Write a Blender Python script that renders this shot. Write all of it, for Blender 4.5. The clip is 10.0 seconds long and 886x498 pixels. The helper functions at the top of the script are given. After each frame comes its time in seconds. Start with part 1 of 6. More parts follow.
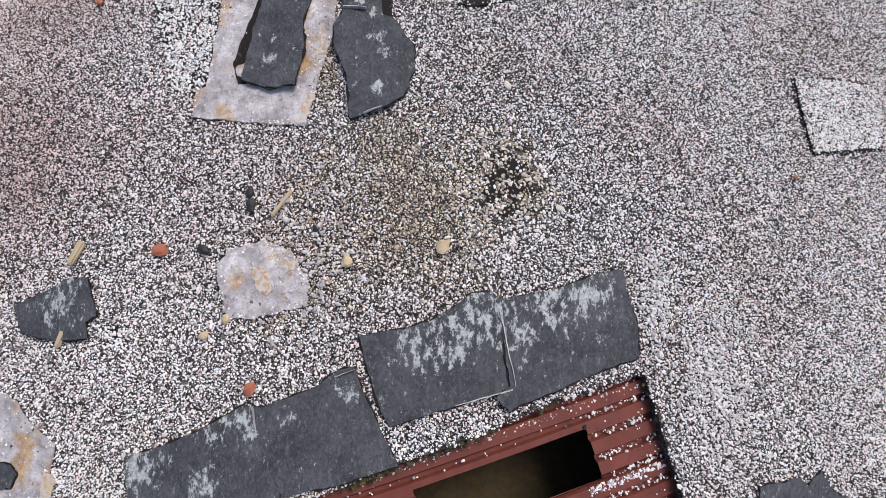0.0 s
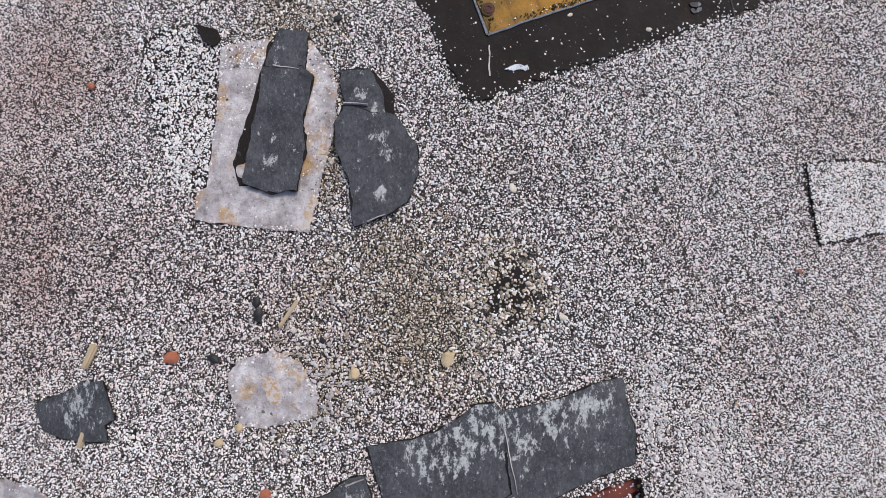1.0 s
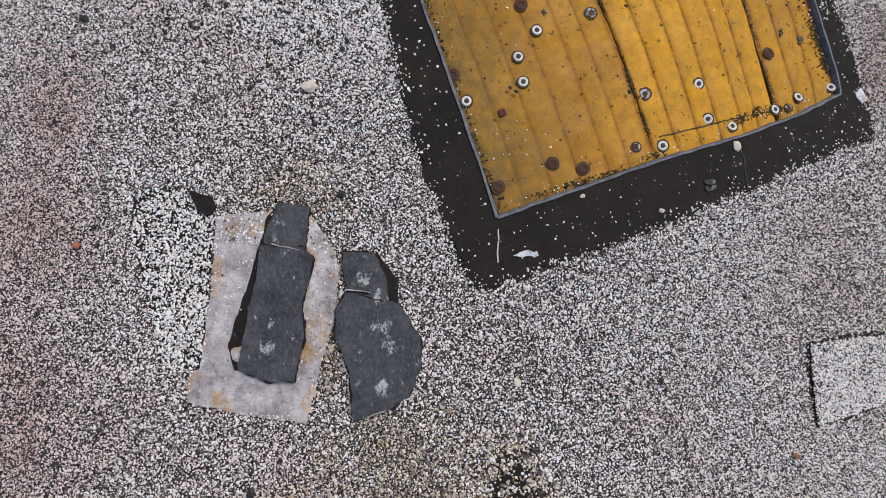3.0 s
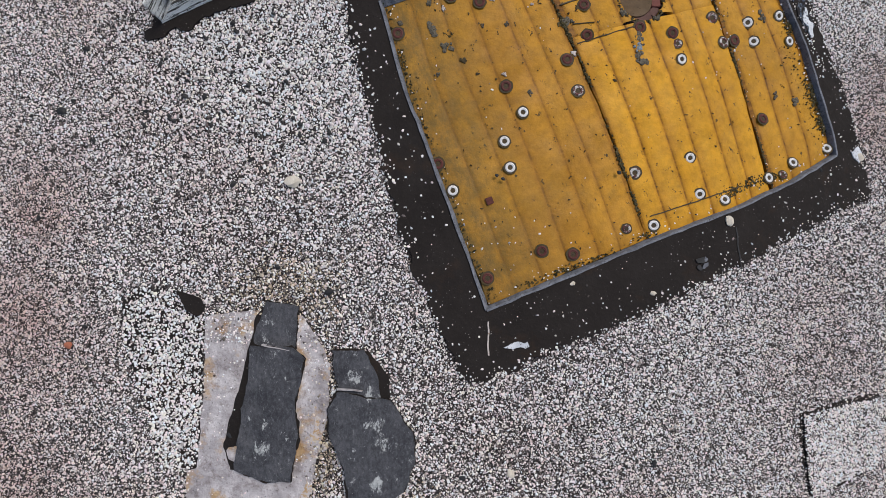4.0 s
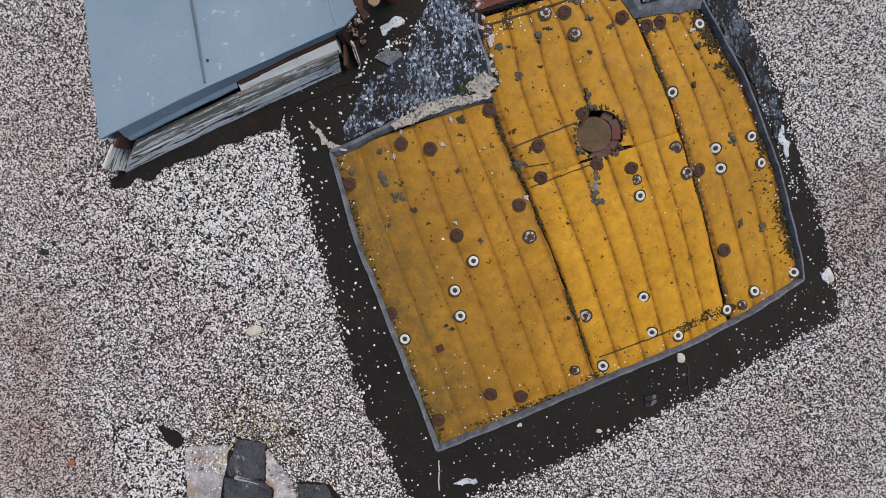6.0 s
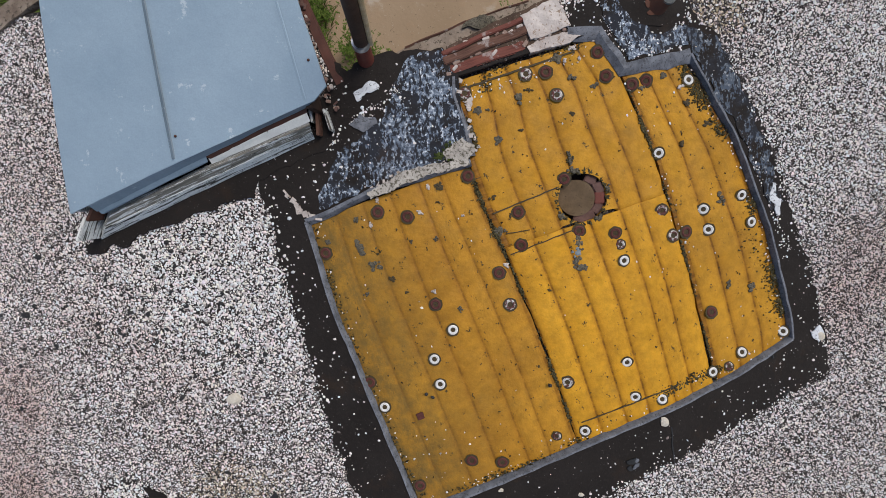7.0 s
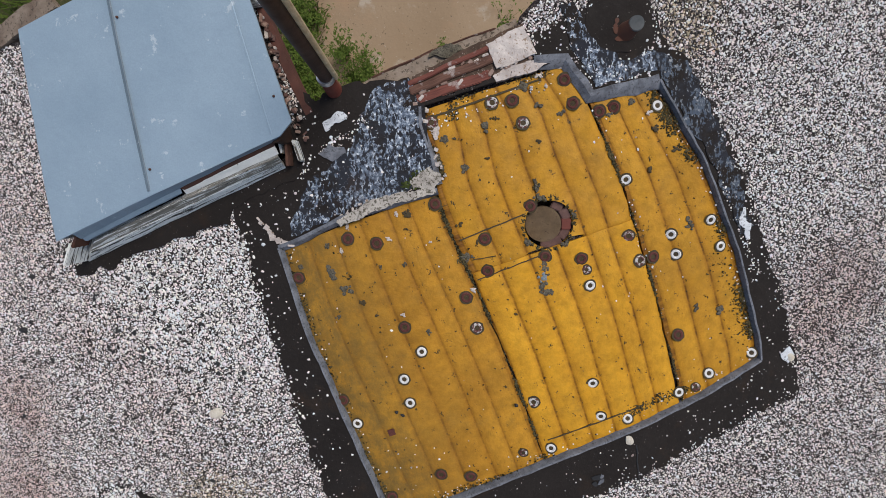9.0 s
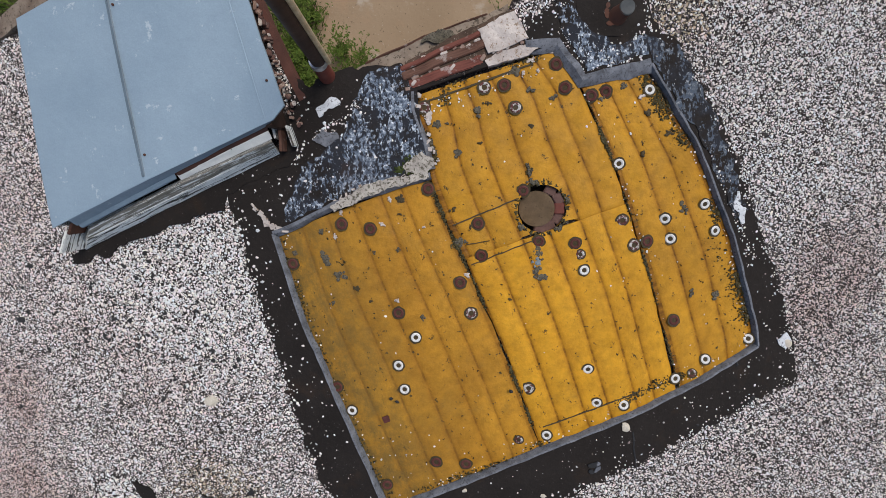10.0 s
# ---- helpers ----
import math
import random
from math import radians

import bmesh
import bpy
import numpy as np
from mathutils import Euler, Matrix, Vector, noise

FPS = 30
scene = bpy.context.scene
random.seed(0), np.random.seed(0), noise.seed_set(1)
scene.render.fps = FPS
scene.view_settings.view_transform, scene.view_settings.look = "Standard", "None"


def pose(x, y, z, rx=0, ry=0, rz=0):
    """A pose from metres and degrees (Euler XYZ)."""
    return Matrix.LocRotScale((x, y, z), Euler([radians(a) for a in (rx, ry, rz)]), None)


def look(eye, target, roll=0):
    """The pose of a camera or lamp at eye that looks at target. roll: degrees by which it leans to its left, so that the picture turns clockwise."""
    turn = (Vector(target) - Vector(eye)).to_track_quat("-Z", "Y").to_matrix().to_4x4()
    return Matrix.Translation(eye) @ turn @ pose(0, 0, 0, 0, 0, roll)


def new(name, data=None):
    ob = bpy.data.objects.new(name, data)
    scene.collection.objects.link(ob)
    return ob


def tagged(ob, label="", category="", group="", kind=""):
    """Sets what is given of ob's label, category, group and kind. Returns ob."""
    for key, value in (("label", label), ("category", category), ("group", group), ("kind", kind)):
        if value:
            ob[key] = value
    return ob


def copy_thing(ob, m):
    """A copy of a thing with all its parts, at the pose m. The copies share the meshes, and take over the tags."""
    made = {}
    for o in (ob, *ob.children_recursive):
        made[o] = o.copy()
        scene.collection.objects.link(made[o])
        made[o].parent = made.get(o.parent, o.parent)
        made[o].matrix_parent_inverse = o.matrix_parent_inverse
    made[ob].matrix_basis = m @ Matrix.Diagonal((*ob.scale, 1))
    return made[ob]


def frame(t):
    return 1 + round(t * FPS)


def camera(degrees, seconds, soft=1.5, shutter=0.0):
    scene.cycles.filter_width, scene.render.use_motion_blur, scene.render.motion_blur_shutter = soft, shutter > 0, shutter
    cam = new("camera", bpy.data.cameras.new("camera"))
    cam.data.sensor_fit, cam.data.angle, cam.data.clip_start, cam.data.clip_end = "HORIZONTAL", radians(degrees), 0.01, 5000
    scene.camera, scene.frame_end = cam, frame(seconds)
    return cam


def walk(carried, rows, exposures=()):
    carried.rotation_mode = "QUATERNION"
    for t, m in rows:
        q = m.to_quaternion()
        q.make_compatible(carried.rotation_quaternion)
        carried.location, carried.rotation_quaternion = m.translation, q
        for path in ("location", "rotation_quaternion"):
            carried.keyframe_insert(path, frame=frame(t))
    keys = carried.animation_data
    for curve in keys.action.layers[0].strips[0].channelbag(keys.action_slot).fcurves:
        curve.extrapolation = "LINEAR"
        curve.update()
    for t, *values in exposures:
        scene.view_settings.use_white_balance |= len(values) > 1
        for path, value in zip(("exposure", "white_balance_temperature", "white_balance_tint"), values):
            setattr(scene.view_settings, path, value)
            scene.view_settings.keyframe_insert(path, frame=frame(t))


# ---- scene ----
from mathutils import geometry

cam = camera(88.0, 10.0, soft=0.5)
# seconds, x, y, z, tip, lean, turn: a drone that flies low over the roof, looking down
PATH = [
    (0.0, -0.0453, -0.3957, 2.2446, 12.609, -1.123, 0.171),
    (0.1, -0.0465, -0.3643, 2.2527, 12.390, -1.099, 0.160),
    (0.2, -0.0479, -0.3260, 2.2626, 12.123, -1.069, 0.147),
    (0.3, -0.0510, -0.2458, 2.2833, 11.565, -1.006, 0.120),
    (0.4, -0.0537, -0.1726, 2.3023, 11.055, -0.949, 0.095),
    (0.5, -0.0585, -0.0471, 2.3347, 10.181, -0.851, 0.052),
    (0.6, -0.0599, 0.0456, 2.3490, 9.485, -0.860, 0.047),
    (0.7, -0.0612, 0.1337, 2.3627, 8.824, -0.869, 0.043),
    (0.8, -0.0630, 0.2495, 2.3806, 7.954, -0.880, 0.037),
    (0.9, -0.0641, 0.3237, 2.3921, 7.397, -0.887, 0.034),
    (1.0, -0.0655, 0.4164, 2.4064, 6.701, -0.896, 0.029),
    (1.1, -0.0654, 0.4571, 2.4125, 6.634, -0.822, 0.019),
    (1.2, -0.0652, 0.4977, 2.4186, 6.567, -0.747, 0.009),
    (1.3, -0.0650, 0.5485, 2.4262, 6.484, -0.654, -0.004),
    (1.4, -0.0649, 0.5831, 2.4313, 6.427, -0.591, -0.013),
    (1.5, -0.0648, 0.6197, 2.4368, 6.367, -0.524, -0.022),
    (1.6, -0.0637, 0.6683, 2.4377, 6.106, -0.574, -0.052),
    (1.7, -0.0626, 0.7169, 2.4385, 5.846, -0.624, -0.082),
    (1.8, -0.0607, 0.7991, 2.4400, 5.405, -0.708, -0.132),
    (1.9, -0.0588, 0.8813, 2.4414, 4.964, -0.792, -0.183),
    (2.0, -0.0563, 0.9934, 2.4434, 4.363, -0.907, -0.252),
    (2.1, -0.0743, 1.0539, 2.4444, 4.492, -1.225, 0.063),
    (2.2, -0.0933, 1.1178, 2.4454, 4.628, -1.562, 0.396),
    (2.3, -0.1194, 1.2053, 2.4468, 4.814, -2.021, 0.851),
    (2.4, -0.1384, 1.2692, 2.4478, 4.950, -2.358, 1.184),
    (2.5, -0.1564, 1.3297, 2.4488, 5.079, -2.676, 1.499),
    (2.6, -0.1654, 1.3790, 2.4388, 4.833, -2.671, 1.697),
    (2.7, -0.1724, 1.4177, 2.4310, 4.639, -2.667, 1.853),
    (3.8, -0.1412, 2.0095, 2.4689, 2.216, -2.323, 0.502),
    (3.9, -0.1247, 2.0822, 2.4626, 1.951, -2.268, 0.270),
    (4.0, -0.1083, 2.1548, 2.4563, 1.686, -2.213, 0.038),
    (4.1, -0.0870, 2.1883, 2.4575, 1.629, -2.021, -0.016),
    (4.2, -0.0586, 2.2330, 2.4590, 1.554, -1.764, -0.088),
    (4.3, -0.0278, 2.2813, 2.4607, 1.472, -1.487, -0.166),
    (4.4, -0.0088, 2.3111, 2.4618, 1.421, -1.316, -0.214),
    (4.5, 0.0101, 2.3409, 2.4628, 1.371, -1.145, -0.262),
    (4.6, 0.0199, 2.3801, 2.4658, 1.004, -1.081, -0.264),
    (4.7, 0.0330, 2.4323, 2.4699, 0.514, -0.995, -0.267),
    (4.8, 0.0603, 2.5411, 2.4783, -0.507, -0.816, -0.274),
    (4.9, 0.0821, 2.6282, 2.4850, -1.324, -0.672, -0.278),
    (5.0, 0.1192, 2.7762, 2.4965, -2.712, -0.429, -0.287),
    (5.1, 0.1487, 2.8466, 2.5008, -2.819, -0.195, -0.291),
    (5.2, 0.1782, 2.9170, 2.5051, -2.925, 0.040, -0.295),
    (5.3, 0.1994, 2.9678, 2.5083, -3.002, 0.208, -0.298),
    (5.4, 0.2182, 3.0128, 2.5110, -3.070, 0.358, -0.300),
    (5.5, 0.2371, 3.0579, 2.5138, -3.138, 0.508, -0.303),
    (5.6, 0.2496, 3.0968, 2.5161, -3.459, 0.600, -0.320),
    (5.7, 0.2628, 3.1379, 2.5186, -3.797, 0.696, -0.338),
    (5.8, 0.2739, 3.1725, 2.5206, -4.082, 0.778, -0.353),
    (5.9, 0.2871, 3.2136, 2.5231, -4.420, 0.874, -0.371),
    (6.0, 0.3066, 3.2741, 2.5267, -4.919, 1.017, -0.398),
    (6.1, 0.3134, 3.3153, 2.5107, -5.115, 1.051, -0.443),
    (6.2, 0.3228, 3.3721, 2.4885, -5.385, 1.098, -0.506),
    (7.3, 0.5138, 3.8453, 2.4215, -8.152, 1.968, -1.047),
    (7.4, 0.5272, 3.8679, 2.4282, -8.392, 2.017, -1.067),
    (7.5, 0.5405, 3.8906, 2.4348, -8.632, 2.066, -1.088),
    (7.6, 0.5599, 3.9190, 2.4342, -8.809, 2.220, -1.112),
    (7.7, 0.5741, 3.9397, 2.4338, -8.939, 2.333, -1.129),
    (7.8, 0.5884, 3.9605, 2.4334, -9.069, 2.446, -1.146),
    (7.9, 0.5974, 3.9738, 2.4331, -9.152, 2.518, -1.158),
    (8.0, 0.6052, 3.9851, 2.4329, -9.223, 2.580, -1.167),
    (8.5, 0.6648, 4.0175, 2.4403, -9.639, 3.046, -1.079),
    (9.0, 0.7239, 4.0073, 2.4391, -9.835, 3.511, -1.126),
    (9.5, 0.7529, 3.9520, 2.4500, -9.367, 3.653, -1.223),
    (10.0, 0.7770, 3.8903, 2.4574, -9.094, 3.869, -1.444),
]
EXPOSURE = [(0.0, 0.36, 6720, 13), (1.0, 0.19, 6720, 13), (2.0, 0.02, 6740, 12), (4.0, -0.03, 6780, 11), (6.0, -0.09, 6800, 10), (7.5, -0.01, 6800, 10), (10.0, 0.0, 6800, 10)]
walk(cam, [(t, pose(x, y, z, a, b, c)) for t, x, y, z, a, b, c in PATH], EXPOSURE)

# ---- light: a bright overcast sky ----
sky_world = bpy.data.worlds.new("overcast_sky")
scene.world = sky_world
sky_world.use_nodes = True
wn = sky_world.node_tree.nodes
sky = wn.new("ShaderNodeTexSky")
sky.sky_type, sky.sun_disc = "NISHITA", False
sky.sun_elevation, sky.sun_rotation = radians(55), radians(40)
sky.air_density, sky.dust_density, sky.ozone_density = 1.0, 2.0, 1.0
wn["Background"].inputs["Strength"].default_value = 0.135
sky_world.node_tree.links.new(sky.outputs[0], wn["Background"].inputs["Color"])
sun = new("sun", bpy.data.lights.new("sun", "SUN"))
sun.data.energy, sun.data.angle, sun.data.color = 1.9, radians(25), (1.0, 0.97, 0.94)
sun.matrix_world = look((3.1, 3.7, 6.9), (0, 0, 0))


# ---- materials ----
class Nodes:
    """A small writer for node materials, in world metres unless coord says otherwise."""

    def __init__(self, name, rough=0.8, metal=0.0, spec=0.3, uv=False):
        self.mat = bpy.data.materials.new(name)
        self.mat.use_nodes = True
        self.tree = self.mat.node_tree
        self.bsdf = self.tree.nodes["Principled BSDF"]
        self.bsdf.inputs["Roughness"].default_value = rough
        self.bsdf.inputs["Metallic"].default_value = metal
        self.bsdf.inputs["Specular IOR Level"].default_value = spec
        if uv:
            self.where = self.node("ShaderNodeUVMap").outputs[0]
        else:
            self.where = self.node("ShaderNodeNewGeometry").outputs["Position"]

    def node(self, kind):
        return self.tree.nodes.new(kind)

    def link(self, a, b):
        self.tree.links.new(a, b)

    def feed(self, socket, value):
        if hasattr(value, "is_output"):
            self.link(value, socket)
        else:
            socket.default_value = value

    def noise(self, scale, detail=4.0, rough=0.6, stretch=None, offset=0.0):
        n = self.node("ShaderNodeTexNoise")
        n.inputs["Scale"].default_value, n.inputs["Detail"].default_value, n.inputs["Roughness"].default_value = scale, detail, rough
        at = self.where
        if stretch or offset:
            m = self.node("ShaderNodeMapping")
            m.inputs["Scale"].default_value = stretch or (1, 1, 1)
            m.inputs["Location"].default_value = (offset, offset * 0.7, 0)
            self.link(at, m.inputs["Vector"])
            at = m.outputs[0]
        self.link(at, n.inputs["Vector"])
        return n.outputs["Fac"]

    def voronoi(self, scale, feature="F1", out="Distance", randomness=1.0):
        n = self.node("ShaderNodeTexVoronoi")
        n.feature = feature
        n.inputs["Scale"].default_value = scale
        n.inputs["Randomness"].default_value = randomness
        self.link(self.where, n.inputs["Vector"])
        return n.outputs[out]

    def near(self, spots):
        """1 near any of the spots (x, y, radius) of the plan, fading out."""
        flat = self.node("ShaderNodeMapping")
        flat.inputs["Scale"].default_value = (1, 1, 0)
        self.link(self.where, flat.inputs["Vector"])
        total = None
        for x, y, r in spots:
            d = self.node("ShaderNodeVectorMath")
            d.operation = "DISTANCE"
            self.link(flat.outputs[0], d.inputs[0])
            d.inputs[1].default_value = (x, y, 0)
            s = self.ramp(self.math("DIVIDE", d.outputs["Value"], 2 * r), (0.15, 1.0), (0.6, 0.0))
            total = s if total is None else self.math("MAXIMUM", total, s)
        return total

    def island(self):
        return self.node("ShaderNodeNewGeometry").outputs["Random Per Island"]

    def chance(self):
        return self.node("ShaderNodeObjectInfo").outputs["Random"]

    def ramp(self, fac, *stops):
        n = self.node("ShaderNodeValToRGB")
        el = n.color_ramp.elements
        while len(el) < len(stops):
            el.new(0.5)
        for e, (at, c) in zip(el, stops):
            e.position = at
            e.color = (c, c, c, 1) if isinstance(c, (int, float)) else (*c, 1)
        self.link(fac, n.inputs["Fac"])
        return n.outputs["Color"]

    def mix(self, fac, a, b, how="MIX"):
        n = self.node("ShaderNodeMix")
        n.data_type, n.blend_type = "RGBA", how
        self.feed(n.inputs["Factor"], fac)
        for i, v in ((6, a), (7, b)):
            if isinstance(v, tuple) and len(v) == 3:
                v = (*v, 1)
            self.feed(n.inputs[i], v)
        return n.outputs[2]

    def math(self, how, a, b=0.0):
        n = self.node("ShaderNodeMath")
        n.operation = how
        self.feed(n.inputs[0], a)
        self.feed(n.inputs[1], b)
        return n.outputs[0]

    def done(self, colour, bump=None, depth=0.004, rough=None, strength=1.0):
        self.feed(self.bsdf.inputs["Base Color"], colour if hasattr(colour, "is_output") else (*colour, 1))
        if bump is not None:
            b = self.node("ShaderNodeBump")
            b.inputs["Distance"].default_value, b.inputs["Strength"].default_value = depth, strength
            self.link(bump, b.inputs["Height"])
            self.link(b.outputs[0], self.bsdf.inputs["Normal"])
        if rough is not None:
            self.link(rough, self.bsdf.inputs["Roughness"])
        return self.mat


def make_gravel(name, stops, tint, share, rusty=()):
    n = Nodes(name, 0.85, spec=0.2)
    c = n.ramp(n.island(), *stops)
    hue = n.math("FRACT", n.math("MULTIPLY", n.island(), 37.7))
    c = n.mix(0.9, c, n.ramp(hue, (0.0, (1.0, 0.85, 0.84)), (0.3, (1.0, 0.97, 0.94)), (0.55, (0.86, 0.95, 1.0)), (0.8, (1.0, 0.97, 0.83)), (1.0, (0.97, 0.89, 0.98))), "MULTIPLY")
    brown = n.ramp(n.noise(0.9, 3), (0.45, 0.0), (0.68, share))
    c = n.mix(brown, c, tint, "MULTIPLY")
    ochre = n.ramp(n.noise(2.2, 3, offset=5.0), (0.62, 0.0), (0.75, 0.5 * share))
    c = n.mix(ochre, c, (0.80, 0.68, 0.48), "MULTIPLY")
    if rusty:
        dirt = n.math("MULTIPLY", n.near(rusty), n.ramp(n.noise(2.0, 4, offset=3.0), (0.3, 0.35), (0.6, 0.9)))
        c = n.mix(dirt, c, (0.74, 0.61, 0.58), "MULTIPLY")
    grain = n.noise(220, 3)
    c = n.mix(0.22, c, n.ramp(grain, (0.3, 0.35), (0.7, 1.0)), "MULTIPLY")
    return n.done(c, grain, 0.002)


def make_bed():
    n = Nodes("stony_bitumen_bed", 0.9, spec=0.15)
    cell = n.voronoi(95, out="Color")
    grey = n.ramp(cell, (0.1, (0.028, 0.025, 0.024)), (0.6, (0.09, 0.081, 0.078)), (0.95, (0.28, 0.257, 0.25)))
    gap = n.ramp(n.voronoi(95, "DISTANCE_TO_EDGE"), (0.0, 0.12), (0.25, 1.0))
    c = n.mix(1.0, grey, gap, "MULTIPLY")
    c = n.mix(n.ramp(n.noise(1.1, 4), (0.4, 0.0), (0.7, 0.6)), c, (0.6, 0.45, 0.38), "MULTIPLY")
    return n.done(c, n.voronoi(95), 0.006)


def make_bitumen(name, flakes=0.0, pale=1.0):
    n = Nodes(name, 0.85, spec=0.07)
    big, fine = n.noise(3.5, 5), n.noise(60, 4)
    c = n.mix(big, (0.0135, 0.0115, 0.0105), (0.030, 0.0255, 0.023))
    c = n.mix(n.ramp(fine, (0.55, 0.0), (0.8, 0.2)), c, (0.065, 0.056, 0.052))
    if flakes:
        patch = n.ramp(n.noise(3.2, 6, 0.7, offset=3.0), (0.56 - flakes, 0.0), (0.68 - flakes, 1.0))
        fleck = n.math("ADD", n.noise(60, 5, 0.65, stretch=(1.0, 0.55, 1.0)), n.math("MULTIPLY", n.noise(9, 5, 0.7, stretch=(1.0, 0.6, 1.0), offset=8.0), 0.8))
        worn = n.math("ADD", fleck, n.math("MULTIPLY", patch, 0.10))
        c = n.mix(n.math("MULTIPLY", patch, 0.5), c, (0.034, 0.042, 0.058))
        both = n.ramp(worn, (0.998, 0.0), (1.010, 1.0))
        c = n.mix(both, c, n.ramp(n.noise(48, 3, 0.7, offset=1.0), (0.40, (0.075, 0.098, 0.135)), (0.52, (0.18 * pale, 0.22 * pale, 0.275 * pale)), (0.60, (0.40 * pale, 0.45 * pale, 0.51 * pale)), (0.66, (0.72 * pale, 0.76 * pale, 0.80 * pale))))
    mud = n.ramp(n.noise(3.0, 5, 0.7, offset=13.0), (0.56, 0.0), (0.72, 0.5))
    c = n.mix(mud, c, (0.050, 0.030, 0.018))
    dot = n.ramp(n.noise(90, 2, 0.6, offset=2.0), (0.72, 0.0), (0.75, 0.8))
    c = n.mix(dot, c, (0.34, 0.32, 0.30))
    return n.done(c, n.noise(30, 6), 0.006, n.ramp(n.noise(9, 4), (0.3, 0.6), (0.7, 0.9)))


def make_sheet(name, scuff_at, spots=()):
    n = Nodes(name, 0.85, spec=0.15)
    grit = n.noise(320, 2)
    c = n.ramp(n.noise(6, 7, 0.7), (0.3, (0.033, 0.033, 0.038)), (0.5, (0.060, 0.061, 0.068)), (0.7, (0.095, 0.096, 0.104)))
    streak = n.ramp(n.noise(9, 6, 0.7, stretch=(2.2, 0.6, 1), offset=7.0), (0.54, 0.0), (0.68, 0.45))
    c = n.mix(streak, c, (0.13, 0.135, 0.14))
    c = n.mix(n.ramp(grit, (0.5, 0.0), (0.75, 0.55)), c, (0.13, 0.14, 0.15))
    patch = n.ramp(n.noise(3.4, 3, offset=1.7), (scuff_at, 0.0), (scuff_at + 0.12, 1.0))
    if spots:
        patch = n.near(spots)
    mottle = n.noise(55, 6, 0.8, stretch=(1.2, 0.8, 1), offset=9.0)
    c = n.mix(n.ramp(mottle, (0.40, 0.4), (0.48, 0.0)), c, (0.016, 0.017, 0.019))
    c = n.mix(n.ramp(mottle, (0.54, 0.0), (0.62, 0.6)), c, (0.135, 0.14, 0.148))
    rub = n.ramp(n.noise(2.6, 4, offset=21.0), (0.46, 0.0), (0.62, 1.0))
    fleck = n.math("MULTIPLY", rub, n.ramp(n.noise(38, 7, 0.85, stretch=(1.5, 0.7, 1), offset=3.0), (0.585, 0.0), (0.605, 0.8)))
    c = n.mix(fleck, c, (0.27, 0.28, 0.285))
    flake = n.math("ADD", n.noise(20, 9, 0.82, stretch=(1.3, 0.7, 1)), n.math("MULTIPLY", patch, 0.115))
    c = n.mix(n.ramp(flake, (0.605, 0.0), (0.63, 1.0)), c, n.ramp(n.noise(60, 4, 0.7), (0.3, (0.27, 0.285, 0.28)), (0.7, (0.56, 0.58, 0.565))))
    speck = n.ramp(n.noise(70, 3, 0.7), (0.69, 0.0), (0.71, 0.9))
    c = n.mix(speck, c, (0.40, 0.41, 0.41))
    wrinkle = n.math("ADD", n.math("MULTIPLY", grit, 0.25), n.noise(12, 6, 0.7, offset=5.0))
    return n.done(c, wrinkle, 0.008)


def make_felt():
    n = Nodes("bleached_felt", 0.9, spec=0.15)
    c = n.ramp(n.noise(7, 6, 0.65), (0.28, (0.24, 0.215, 0.215)), (0.5, (0.47, 0.44, 0.44)), (0.68, (0.70, 0.67, 0.66)))
    rust = n.ramp(n.noise(4.5, 5, 0.65, offset=8.0), (0.54, 0.0), (0.63, 1.0))
    c = n.mix(n.math("MULTIPLY", rust, 0.75), c, n.ramp(n.noise(18, 4), (0.3, (0.35, 0.17, 0.05)), (0.7, (0.60, 0.40, 0.16))))
    blot = n.ramp(n.noise(22, 7, 0.8, offset=15.0), (0.38, (0.62, 0.58, 0.56)), (0.5, 1.0))
    c = n.mix(0.9, c, blot, "MULTIPLY")
    pit = n.ramp(n.noise(48, 6, 0.75), (0.35, 0.45), (0.41, 1.0))
    c = n.mix(1.0, c, pit, "MULTIPLY")
    return n.done(c, n.noise(40, 6, 0.7), 0.008)


